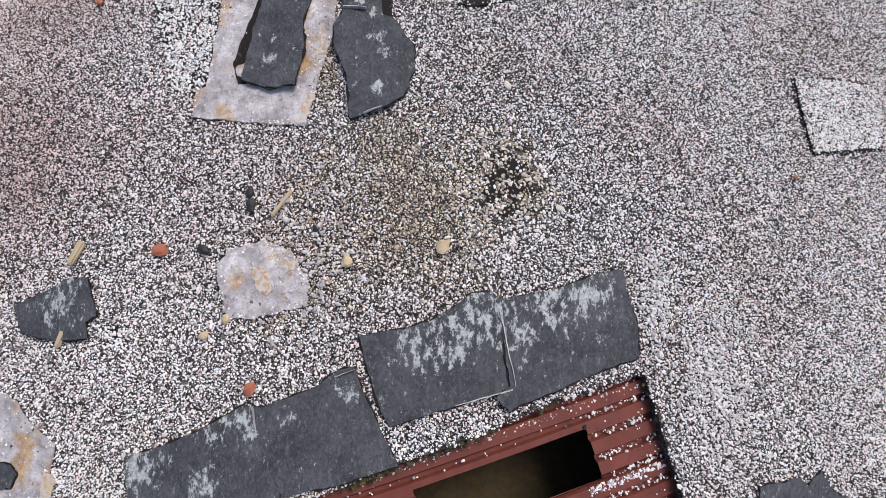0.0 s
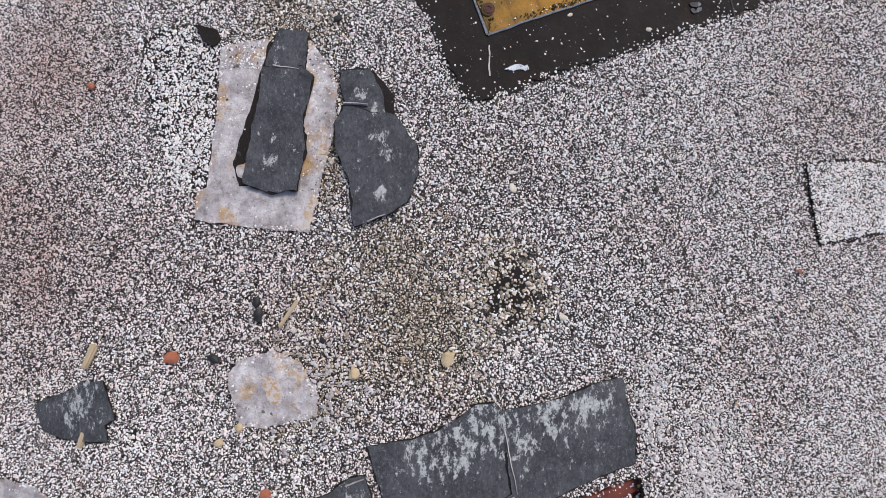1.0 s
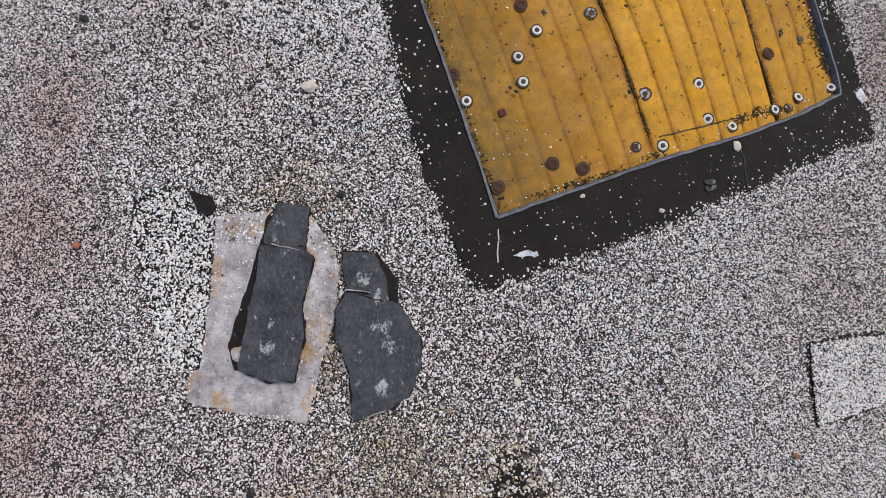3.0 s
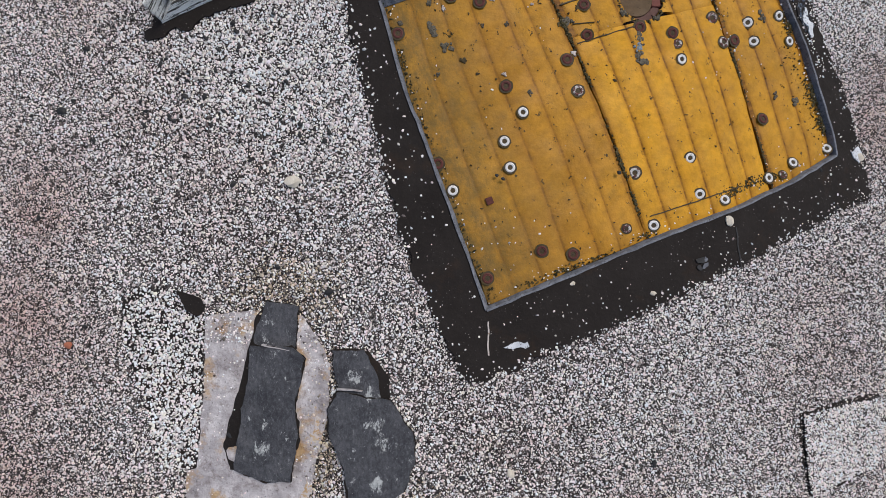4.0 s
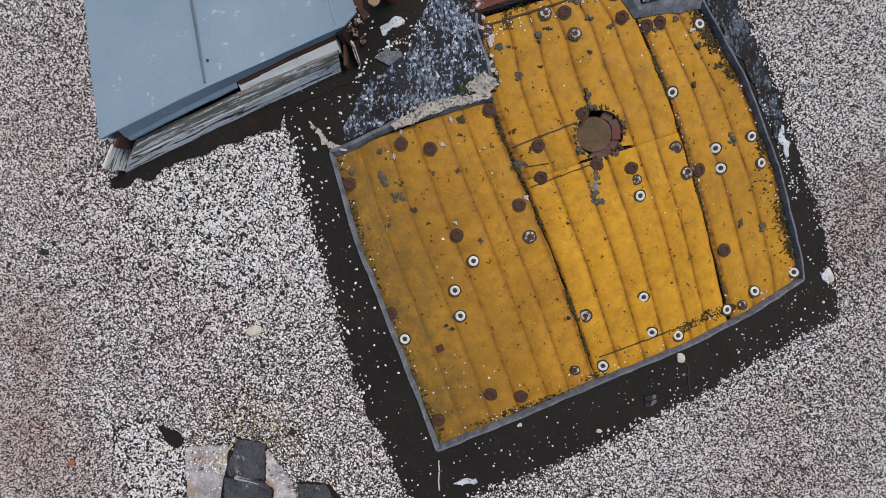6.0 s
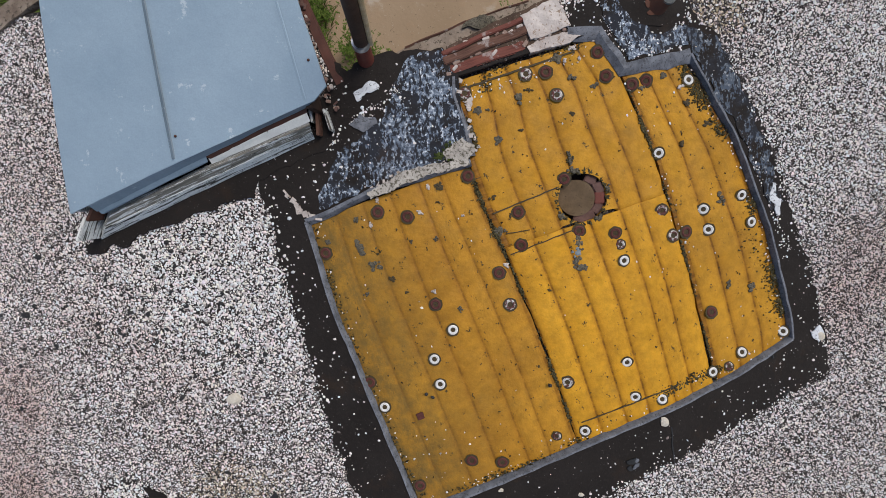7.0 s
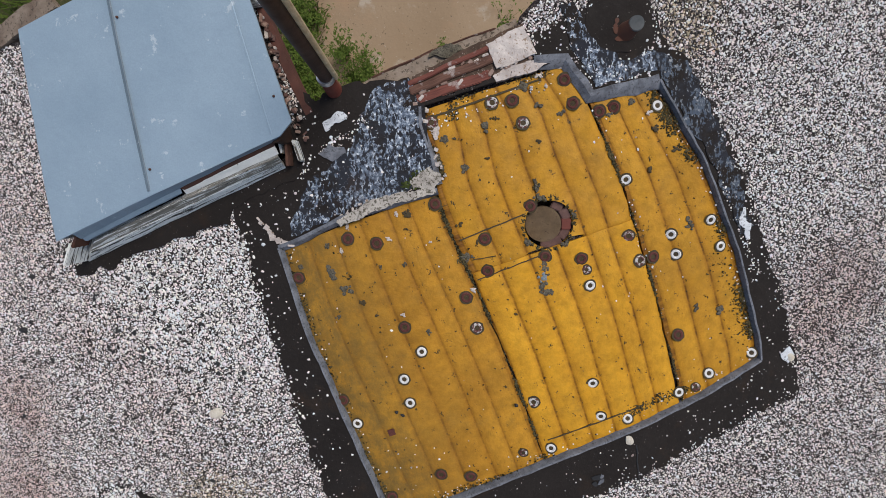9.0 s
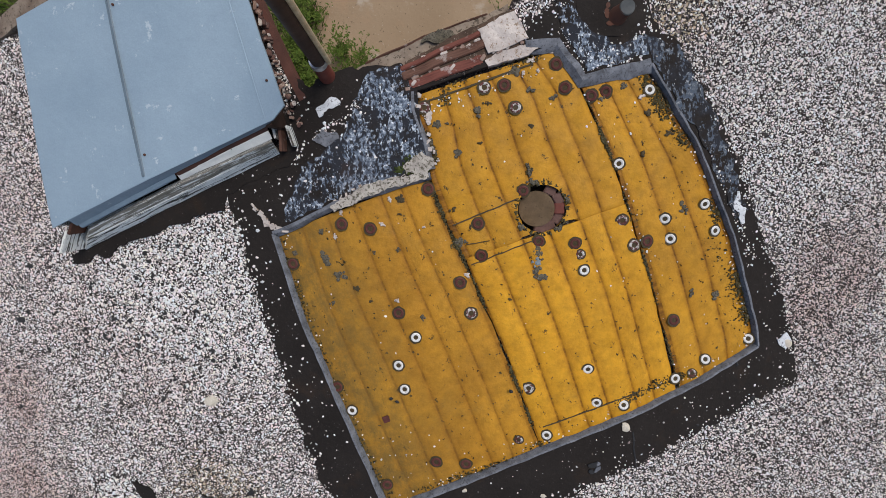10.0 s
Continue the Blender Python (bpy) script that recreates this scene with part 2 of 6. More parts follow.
def make_yellow(name, lo, hi, groove, soil_at, grimy=None):
    n = Nodes(name, 0.7, spec=0.2, uv=True)
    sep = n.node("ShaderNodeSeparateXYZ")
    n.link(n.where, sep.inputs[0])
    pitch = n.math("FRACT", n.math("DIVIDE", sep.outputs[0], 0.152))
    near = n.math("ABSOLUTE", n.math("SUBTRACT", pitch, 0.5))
    c = n.ramp(n.noise(2.2, 4), (0.3, lo), (0.7, hi))
    dust = n.ramp(n.noise(14, 6, 0.7), (0.35, 0.72), (0.6, 1.0))
    c = n.mix(1.0, c, dust, "MULTIPLY")
    glaze = n.ramp(n.noise(5.5, 6, 0.7, stretch=(1, 0.5, 1), offset=6.0), (0.36, (0.90, 0.86, 0.80)), (0.62, (1.0, 1.0, 1.0)))
    c = n.mix(0.8, c, glaze, "MULTIPLY")
    # groove lines: dirt plus the flutes' shade, both painted into the colour
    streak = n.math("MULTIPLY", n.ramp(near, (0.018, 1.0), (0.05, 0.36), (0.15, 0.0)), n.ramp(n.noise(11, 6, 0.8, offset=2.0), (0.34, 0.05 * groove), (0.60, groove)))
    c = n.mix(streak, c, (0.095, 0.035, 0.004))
    # soft shading on the flanks of each rib, painted in
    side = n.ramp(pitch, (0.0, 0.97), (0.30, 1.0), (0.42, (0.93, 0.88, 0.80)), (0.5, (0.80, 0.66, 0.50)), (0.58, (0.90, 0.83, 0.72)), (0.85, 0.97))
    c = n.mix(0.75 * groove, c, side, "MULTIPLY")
    crumb = n.ramp(n.noise(20, 6, 0.78, stretch=(1, 0.7, 1), offset=4.0), (0.615, 0.0), (0.635, 1.0))
    c = n.mix(crumb, c, (0.05, 0.035, 0.015))
    soil = n.ramp(n.noise(3.2, 6, 0.75, offset=9.0), (soil_at, 0.0), (soil_at + 0.2, 0.5))
    c = n.mix(soil, c, (0.17, 0.11, 0.03))
    if grimy:
        side = n.ramp(n.math("SUBTRACT", sep.outputs[0], grimy), (0.0, 1.0), (0.15, 0.8), (0.50, 0.0))
        c = n.mix(n.math("MULTIPLY", side, n.ramp(n.noise(13, 7, 0.8, stretch=(1, 0.6, 1), offset=12.0), (0.40, 0.35), (0.58, 0.95))), c, (0.15, 0.095, 0.025))
    return n.done(c, n.noise(50, 5), 0.004, n.ramp(n.noise(6, 4), (0.3, 0.45), (0.7, 0.8)))


def make_painted(name, lo, hi, rough, spot, spot_at=0.68, scale=3.0, metal=0.0, spec=0.4, bump=0.002):
    n = Nodes(name, rough, metal, spec)
    c = n.ramp(n.noise(scale, 5, 0.65), (0.3, lo), (0.7, hi))
    c = n.mix(n.ramp(n.noise(scale * 5, 5, 0.7, offset=3.0), (spot_at, 0.0), (spot_at + 0.05, 0.9)), c, spot)
    fine = n.noise(120, 4)
    c = n.mix(0.25, c, n.ramp(fine, (0.3, 0.6), (0.7, 1.0)), "MULTIPLY")
    return n.done(c, n.noise(25, 5), bump, n.ramp(n.noise(8, 4), (0.3, max(rough - 0.12, 0.05)), (0.7, min(rough + 0.15, 1.0))))


def make_peeling(name, bare, wood_lo, wood_hi):
    n = Nodes(name, 0.7, spec=0.3, uv=True)
    wood = n.ramp(n.noise(3.0, 6, 0.7, stretch=(1, 30, 1)), (0.35, wood_lo), (0.7, wood_hi))
    paint = n.ramp(n.noise(6, 6, 0.7, stretch=(1, 6, 1)), (0.3, (0.62, 0.62, 0.58)), (0.55, (0.86, 0.86, 0.82)), (0.7, (0.94, 0.94, 0.91)))
    off = n.ramp(n.noise(3.4, 8, 0.72, stretch=(1, 16, 1), offset=2.0), (bare, 0.0), (bare + 0.01, 1.0))
    c = n.mix(off, paint, wood)
    chip = n.ramp(n.noise(12, 7, 0.8, stretch=(1, 4, 1), offset=7.0), (0.59, 0.0), (0.60, 1.0))
    c = n.mix(chip, c, (0.035, 0.030, 0.026))
    return n.done(c, n.noise(7, 6, 0.7, stretch=(1, 14, 1)), 0.006)


def make_wood(name, lo, hi):
    n = Nodes(name, 0.8, spec=0.2, uv=True)
    c = n.ramp(n.noise(6, 6, 0.7, stretch=(1, 12, 1)), (0.3, lo), (0.7, hi))
    c = n.mix(n.ramp(n.noise(9, 5, 0.7, offset=6.0), (0.58, 0.0), (0.66, 0.8)), c, (0.42, 0.37, 0.34))
    return n.done(c, n.noise(8, 6, 0.7, stretch=(1, 12, 1)), 0.006)


def make_moss(name, lo, hi):
    n = Nodes(name, 0.9, spec=0.15)
    c = n.ramp(n.island(), (0.0, lo), (1.0, hi))
    return n.done(n.mix(0.4, c, n.ramp(n.noise(60, 3), (0.3, 0.5), (0.7, 1.0)), "MULTIPLY"))


def make_concrete():
    n = Nodes("tan_concrete", 0.75, spec=0.3)
    c = n.ramp(n.noise(0.7, 6, 0.6), (0.3, (0.26, 0.183, 0.112)), (0.7, (0.37, 0.272, 0.178)))
    c = n.mix(n.ramp(n.noise(2.4, 5, 0.7, offset=4.0), (0.6, 0.0), (0.68, 0.6)), c, (0.45, 0.40, 0.33))
    c = n.mix(n.ramp(n.noise(22, 5, 0.8), (0.635, 0.0), (0.655, 0.9)), c, (0.06, 0.045, 0.025))
    c = n.mix(n.ramp(n.noise(30, 4, 0.8, offset=5.0), (0.66, 0.0), (0.68, 0.8)), c, (0.50, 0.46, 0.39))
    c = n.mix(n.ramp(n.noise(1.2, 5, 0.7, offset=11.0), (0.52, 0.0), (0.72, 0.6)), c, (0.42, 0.25, 0.145))
    return n.done(c, n.noise(30, 5), 0.004)


GRAVEL = make_gravel("roof_gravel", ((0.0, (0.045, 0.040, 0.038)), (0.12, (0.17, 0.154, 0.149)), (0.22, (0.46, 0.425, 0.416)), (0.45, (0.77, 0.735, 0.726)), (0.75, (0.92, 0.90, 0.893)), (1.0, (0.96, 0.955, 0.95))), (0.83, 0.72, 0.69), 0.5, [(-2.55, 0.75, 0.75), (-2.45, 1.7, 0.6), (2.9, 3.2, 0.5), (-2.3, 2.5, 0.4)])
WHITE_GRAVEL = make_gravel("white_gravel", ((0.0, (0.30, 0.28, 0.27)), (0.12, (0.62, 0.60, 0.59)), (0.4, (0.84, 0.83, 0.82)), (1.0, (0.95, 0.95, 0.94))), (0.9, 0.87, 0.86), 0.4)
STAINED_GRAVEL = make_gravel("stained_gravel", ((0.0, (0.12, 0.10, 0.07)), (0.25, (0.40, 0.335, 0.255)), (0.7, (0.64, 0.565, 0.455)), (1.0, (0.84, 0.79, 0.70))), (0.85, 0.75, 0.6), 0.6)
BED = make_bed()
BITUMEN, WORN = make_bitumen("bare_bitumen"), make_bitumen("flaking_bitumen", 0.16)
DARK_WORN = make_bitumen("dark_flaking_bitumen", 0.12, 0.42)
SCUFFS = [(0.21, -0.20, 0.20), (0.05, -0.32, 0.20), (-0.13, -0.38, 0.14), (0.55, -0.17, 0.18), (0.74, -0.12, 0.16), (0.40, -0.30, 0.12), (-2.05, -0.15, 0.17), (0.24, -0.30, 0.13), (-0.96, -0.70, 0.08), (-0.93, -0.77, 0.06), (-1.13, -0.81, 0.08), (-1.07, -0.74, 0.06), (-0.74, -0.69, 0.06), (-0.48, -0.57, 0.06), (-0.44, -0.62, 0.05), (-1.49, -0.95, 0.16), (-1.16, -1.02, 0.10), (-0.97, 1.17, 0.06), (-0.95, 1.32, 0.05), (-0.47, 1.55, 0.05), (-0.39, 1.47, 0.05), (-0.33, 1.21, 0.06), (-0.38, 1.31, 0.06), (-0.35, 0.99, 0.05)]
SHEET, SCUFFED, FELT = make_sheet("mineral_felt", 0.64), make_sheet("scuffed_mineral_felt", 0.46, SCUFFS), make_felt()
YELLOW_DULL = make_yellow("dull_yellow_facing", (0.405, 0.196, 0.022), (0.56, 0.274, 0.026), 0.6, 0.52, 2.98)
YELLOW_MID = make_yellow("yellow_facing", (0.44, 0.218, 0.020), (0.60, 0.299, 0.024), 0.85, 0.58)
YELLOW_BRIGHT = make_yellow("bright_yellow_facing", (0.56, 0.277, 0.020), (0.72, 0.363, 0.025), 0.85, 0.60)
EDGE = make_painted("grey_membrane_edge", (0.075, 0.08, 0.093), (0.215, 0.23, 0.26), 0.8, (0.055, 0.055, 0.06), 0.56, 18.0)
BLUE = make_painted("blue_grey_sheet_metal", (0.238, 0.325, 0.398), (0.300, 0.395, 0.470), 0.5, (0.47, 0.54, 0.58), 0.622, 1.9, spec=0.3)
# darker blue that paints in the standing seam's shadow line
SEAM_SHADE = make_painted("shade_painted_seam", (0.105, 0.145, 0.18), (0.15, 0.20, 0.245), 0.55, (0.3, 0.36, 0.4), 0.64, 6.0)
PEEL = make_peeling("peeling_white_paint", 0.535, (0.016, 0.014, 0.012), (0.13, 0.12, 0.10))
OCHRE = make_painted("ochre_rust_stain", (0.42, 0.24, 0.09), (0.62, 0.50, 0.34), 0.9, (0.56, 0.52, 0.505), 0.47, 9.0, bump=0.004)
WHITE_TRIM = make_painted("white_trim_paint", (0.72, 0.72, 0.67), (0.86, 0.85, 0.80), 0.6, (0.10, 0.09, 0.08), 0.66, 8.0)
RUST = make_painted("rusted_steel", (0.055, 0.024, 0.016), (0.12, 0.045, 0.026), 0.8, (0.20, 0.10, 0.05), 0.64, 8.0)
PIPE_RUST = make_painted("dark_rusted_pipe", (0.030, 0.017, 0.012), (0.060, 0.032, 0.022), 0.65, (0.13, 0.05, 0.03), 0.66, 9.0)
ANGLE_RED = make_painted("red_rusted_angle", (0.060, 0.022, 0.016), (0.11, 0.040, 0.028), 0.8, (0.06, 0.03, 0.02), 0.62, 9.0)
RED_DECK = make_painted("red_primed_steel", (0.125, 0.030, 0.020), (0.195, 0.050, 0.033), 0.65, (0.08, 0.028, 0.02), 0.60, 5.0)
RED_BITS = make_painted("terracotta", (0.32, 0.10, 0.055), (0.45, 0.16, 0.09), 0.85, (0.5, 0.4, 0.33), 0.66, 20.0)
# the cover's blue, darkened to paint the drip edge's shaded face
DRIP_SHADE = make_painted("shaded_drip_metal", (0.125, 0.18, 0.235), (0.175, 0.245, 0.31), 0.5, (0.30, 0.36, 0.40), 0.66, 5.0)
DIRT = make_painted("rotten_dirt", (0.045, 0.028, 0.018), (0.11, 0.07, 0.048), 0.95, (0.36, 0.30, 0.26), 0.60, 14.0, bump=0.01)
GREY_DIRT = make_painted("grey_dried_mud", (0.060, 0.052, 0.034), (0.165, 0.145, 0.105), 0.9, (0.03, 0.025, 0.02), 0.52, 30.0, bump=0.004)
BLUE_DIRT = make_painted("bluish_residue", (0.15, 0.19, 0.22), (0.24, 0.29, 0.32), 0.7, (0.07, 0.07, 0.06), 0.58, 30.0)
HALF_PLATE = make_painted("half_rusted_plate", (0.075, 0.022, 0.018), (0.125, 0.038, 0.030), 0.6, (0.62, 0.60, 0.56), 0.50, 6.5)
WHITE_PLATE = make_painted("galvanised_white_plate", (0.62, 0.61, 0.58), (0.82, 0.81, 0.78), 0.55, (0.20, 0.085, 0.04), 0.60, 22.0)
RUST_PLATE = make_painted("rusted_plate", (0.075, 0.022, 0.018), (0.125, 0.038, 0.030), 0.85, (0.20, 0.09, 0.05), 0.62, 45.0)
DARK_BROWN = make_painted("dark_brown", (0.04, 0.03, 0.015), (0.08, 0.055, 0.02), 0.8, (0.02, 0.015, 0.01), 0.6, 30.0)
DRAIN_BROWN = make_painted("brown_silted_rust", (0.085, 0.056, 0.030), (0.150, 0.100, 0.055), 0.85, (0.06, 0.035, 0.02), 0.60, 14.0)
STEEL = make_painted("bare_steel", (0.55, 0.56, 0.57), (0.7, 0.7, 0.7), 0.35, (0.3, 0.25, 0.2), 0.68, 20.0, metal=0.8)
GREY_CAP = make_painted("grey_vent_cap", (0.045, 0.052, 0.055), (0.075, 0.085, 0.088), 0.6, (0.12, 0.08, 0.05), 0.68, 15.0)
RED_WOOD = make_wood("red_stained_timber", (0.10, 0.035, 0.028), (0.24, 0.085, 0.062))
BROWN_WOOD = make_wood("brown_rotten_timber", (0.060, 0.028, 0.020), (0.20, 0.105, 0.075))
TAN_WOOD = make_wood("bare_timber", (0.36, 0.28, 0.17), (0.56, 0.45, 0.30))
WEATHERED = make_peeling("weathered_board", 0.455, (0.11, 0.105, 0.085), (0.36, 0.325, 0.27))
MORTAR = make_painted("crumbling_mortar", (0.40, 0.34, 0.305), (0.68, 0.62, 0.57), 0.95, (0.24, 0.16, 0.10), 0.575, 10.0, bump=0.012)
DIRTY_MORTAR = make_painted("dirty_mortar", (0.30, 0.27, 0.235), (0.56, 0.52, 0.46), 0.95, (0.075, 0.065, 0.04), 0.525, 13.0, bump=0.012)
PALE_COAT = make_painted("flaking_pale_coating", (0.48, 0.51, 0.54), (0.74, 0.77, 0.79), 0.85, (0.06, 0.065, 0.075), 0.56, 13.0)
BRICK = make_painted("weathered_brick", (0.22, 0.13, 0.10), (0.36, 0.26, 0.21), 0.95, (0.55, 0.48, 0.43), 0.60, 14.0, bump=0.006)
BRICK_DARK = make_painted("dark_brick", (0.10, 0.055, 0.045), (0.17, 0.095, 0.08), 0.95, (0.3, 0.2, 0.16), 0.64, 18.0)
TAN_STONE = make_painted("ochre_stone", (0.45, 0.33, 0.19), (0.62, 0.50, 0.33), 0.9, (0.35, 0.2, 0.08), 0.66, 30.0, bump=0.006)
CREAM_STONE = make_painted("cream_stone", (0.52, 0.46, 0.36), (0.70, 0.65, 0.55), 0.9, (0.35, 0.28, 0.2), 0.66, 30.0, bump=0.006)
BLACK_BIT = make_painted("tar_lump", (0.010, 0.010, 0.010), (0.025, 0.025, 0.026), 0.6, (0.08, 0.08, 0.08), 0.68, 30.0)
MOSS, GRASS = make_moss("moss", (0.016, 0.015, 0.007), (0.115, 0.095, 0.045)), make_moss("weeds", (0.045, 0.085, 0.012), (0.14, 0.19, 0.04))
GREEN_MOSS = make_moss("green_moss", (0.018, 0.028, 0.006), (0.085, 0.105, 0.028))
PALE_DUST = make_moss("pale_felt_grit", (0.58, 0.53, 0.51), (0.86, 0.82, 0.80))
LITTER = make_moss("brown_litter", (0.03, 0.02, 0.01), (0.12, 0.085, 0.04))
CONCRETE = make_concrete()
COPING = make_painted("muddy_coping", (0.15, 0.105, 0.075), (0.33, 0.27, 0.21), 0.9, (0.06, 0.045, 0.03), 0.56, 8.0, bump=0.01)
EARTH = make_painted("grassy_earth", (0.035, 0.045, 0.012), (0.085, 0.085, 0.030), 0.95, (0.16, 0.12, 0.075), 0.58, 2.5, bump=0.02)
BLOCK = make_painted("painted_block_wall", (0.38, 0.35, 0.30), (0.50, 0.46, 0.40), 0.9, (0.25, 0.2, 0.15), 0.62, 1.5)


# ---- building blocks ----
BEND_Y = 1.9


def view_bend(x, y):
    """Domes the flat roof to fit the camera's bowed view: height at a place, 0 on top."""
    fx, fy = np.clip(x, -4.3, 4.3), np.clip(np.asarray(y) - BEND_Y, -5.0, 5.0)
    return -0.0503 * fx * fx - 0.0159 * fy * fy


def inside(px, py, poly):
    """Which of the points lie in the outline."""
    hit = np.zeros(np.shape(px), bool)
    n = len(poly)
    for i in range(n):
        (x0, y0), (x1, y1) = poly[i], poly[(i + 1) % n]
        if y0 == y1:
            continue
        hit ^= ((y0 > py) != (y1 > py)) & (px < (x1 - x0) * (py - y0) / (y1 - y0) + x0)
    return hit


def grown(poly, by):
    """The outline pushed outwards (inwards: minus)."""
    c = np.array(poly, float)
    area = sum(c[i][0] * c[i - 1][1] - c[i - 1][0] * c[i][1] for i in range(len(c)))
    out = []
    for i in range(len(c)):
        d = c[(i + 1) % len(c)] - c[i - 1]
        nrm = np.array((d[1], -d[0])) / (np.hypot(*d) + 1e-9)
        out.append(tuple(c[i] + nrm * by * (1 if area < 0 else -1)))
    return out


def ragged(poly, step=0.03, jag=0.0, seed=0, closed=True):
    """The outline in short steps, torn by jag metres."""
    out = []
    for i in range(len(poly) if closed else len(poly) - 1):
        a, b = np.array(poly[i], float), np.array(poly[(i + 1) % len(poly)], float)
        m = max(1, int(np.hypot(*(b - a)) / step))
        for k in range(m):
            p = a + (b - a) * k / m
            if jag and (k or jag > 0.02):
                v = noise.noise_vector(Vector((p[0] * 14 + seed, p[1] * 14, seed * 1.7)))
                w = noise.noise_vector(Vector((p[0] * 45 + seed, p[1] * 45, seed * 2.3)))
                p = p + jag * np.array((v[0] + 0.5 * w[0], v[1] + 0.5 * w[1]))
            out.append((p[0], p[1]))
    if not closed:
        out.append(tuple(poly[-1]))
    return out


def triangulated(outline, step, holes=()):
    """Points and triangles that fill an outline, with holes left open."""
    pts, edges = [], []
    for ring in (outline, *holes):
        k = len(pts)
        pts += [Vector(p) for p in ring]
        edges += [(k + i, k + (i + 1) % len(ring)) for i in range(len(ring))]
    xs, ys = [p[0] for p in outline], [p[1] for p in outline]
    gx, gy = np.meshgrid(np.arange(min(xs), max(xs), step), np.arange(min(ys), max(ys), step))
    gx, gy = gx.ravel(), gy.ravel()
    ok = inside(gx, gy, outline)
    for h in holes:
        ok &= ~inside(gx, gy, h)
    ring = np.array([p for r in (outline, *holes) for p in r])
    for x, y in zip(gx[ok], gy[ok]):
        if np.min((ring[:, 0] - x) ** 2 + (ring[:, 1] - y) ** 2) > (0.35 * step) ** 2:
            pts.append(Vector((x, y)))
    v, _, f, *_ = geometry.delaunay_2d_cdt(pts, edges, [], 0, 1e-5)
    v = np.array([tuple(p) for p in v])
    f = np.array([tuple(t) for t in f if len(t) == 3])
    c = v[f].mean(1)
    keep = inside(c[:, 0], c[:, 1], outline)
    for h in holes:
        keep &= ~inside(c[:, 0], c[:, 1], h)
    return v, f[keep]


def slab(outline, low, high, step=0.12, holes=(), lift=None):
    """A sheet that follows the roof's view-fitted bend, from low to high over it. lift(x, y): how far it stands off
    there.
    """
    v, f = triangulated(outline, step, holes)
    bm = bmesh.new()
    base = view_bend(v[:, 0], v[:, 1])
    rise = np.array([lift(x, y) for x, y in v]) if lift else np.zeros(len(v))
    top = [bm.verts.new((x, y, z + high + r)) for (x, y), z, r in zip(v, base, rise)]
    bot = [bm.verts.new((x, y, z + low + r)) for (x, y), z, r in zip(v, base, rise)]
    seen = {}
    for a, b, c in f:
        if (v[b][0] - v[a][0]) * (v[c][1] - v[a][1]) < (v[b][1] - v[a][1]) * (v[c][0] - v[a][0]):
            b, c = c, b
        bm.faces.new((top[a], top[b], top[c]))
        bm.faces.new((bot[c], bot[b], bot[a]))
        for e in ((a, b), (b, c), (c, a)):
            seen[e] = True
    for a, b in seen:
        if (b, a) not in seen:
            bm.faces.new((top[b], top[a], bot[a], bot[b]))
    return bm


def box(bm, x0, x1, y0, y1, z0, z1, m=None, bevel=0.0):
    """Adds a block to bm, with UVs along its longest side."""
    r = bmesh.ops.create_cube(bm, size=1.0, matrix=Matrix.Translation(((x0 + x1) / 2, (y0 + y1) / 2, (z0 + z1) / 2)) @ Matrix.Diagonal((x1 - x0, y1 - y0, z1 - z0, 1)))
    vs = r["verts"]
    if bevel:
        es = list({e for v in vs for e in v.link_edges})
        vs = list({v for f in bmesh.ops.bevel(bm, geom=es, offset=bevel, segments=2, affect="EDGES")["faces"] for v in f.verts} | {v for v in vs if v.is_valid})
    uv = bm.loops.layers.uv.verify()
    along_x = (x1 - x0) >= (y1 - y0)
    for f in {f for v in vs for f in v.link_faces}:
        for lp in f.loops:
            p = lp.vert.co
            lp[uv].uv = (p.x, p.y + p.z) if along_x else (p.y, p.x + p.z)
    if m is not None:
        for v in vs:
            v.co = m @ v.co
    return bm


def tube(bm, a, b, ra, rb, sides=16, caps=True):
    a, b = Vector(a), Vector(b)
    d = b - a
    m = Matrix.Translation((a + b) / 2) @ d.to_track_quat("Z", "Y").to_matrix().to_4x4()
    bmesh.ops.create_cone(bm, cap_ends=caps, segments=sides, radius1=ra, radius2=rb, depth=d.length, matrix=m)
    return bm


def lump(bm, size, seed=0, flat=0.6, detail=2):
    """A worn stone or crumb, resting at z 0."""
    r = bmesh.ops.create_icosphere(bm, subdivisions=detail, radius=0.5)
    for v in r["verts"]:
        k = 1 + 0.55 * noise.noise(v.co * 2.4 + Vector((seed * 3.1, 0, seed)))
        v.co = Vector((v.co.x * size[0] * k, v.co.y * size[1] * k, (v.co.z * flat * k + 0.38 * flat) * min(size)))
    return bm


def part(name, bm, material, parent=None, label="", smooth=False):
    me = bpy.data.meshes.new(name)
    bm.normal_update()
    bm.to_mesh(me)
    bm.free()
    if material:
        me.materials.append(material)
    if smooth:
        for p in me.polygons:
            p.use_smooth = True
        me.set_sharp_from_angle(angle=radians(38))
    ob = new(name, me)
    if parent:
        ob.parent = parent
    if label:
        ob["label"] = label
    return ob


def thing(name, at, label, category, group="", turn=0.0):
    """An empty at a thing's base, on the roof unless at has a height."""
    x, y, *z = at
    ob = new(name)
    ob.matrix_world = pose(x, y, z[0] if z else float(view_bend(x, y)), 0, 0, turn)
    ob.empty_display_size = 0.05
    return tagged(ob, label, category, group)


def in_world(ob, parent):
    """Parents a mesh that is laid out in world metres."""
    ob.parent = parent
    ob.matrix_parent_inverse = parent.matrix_world.inverted()
    return ob


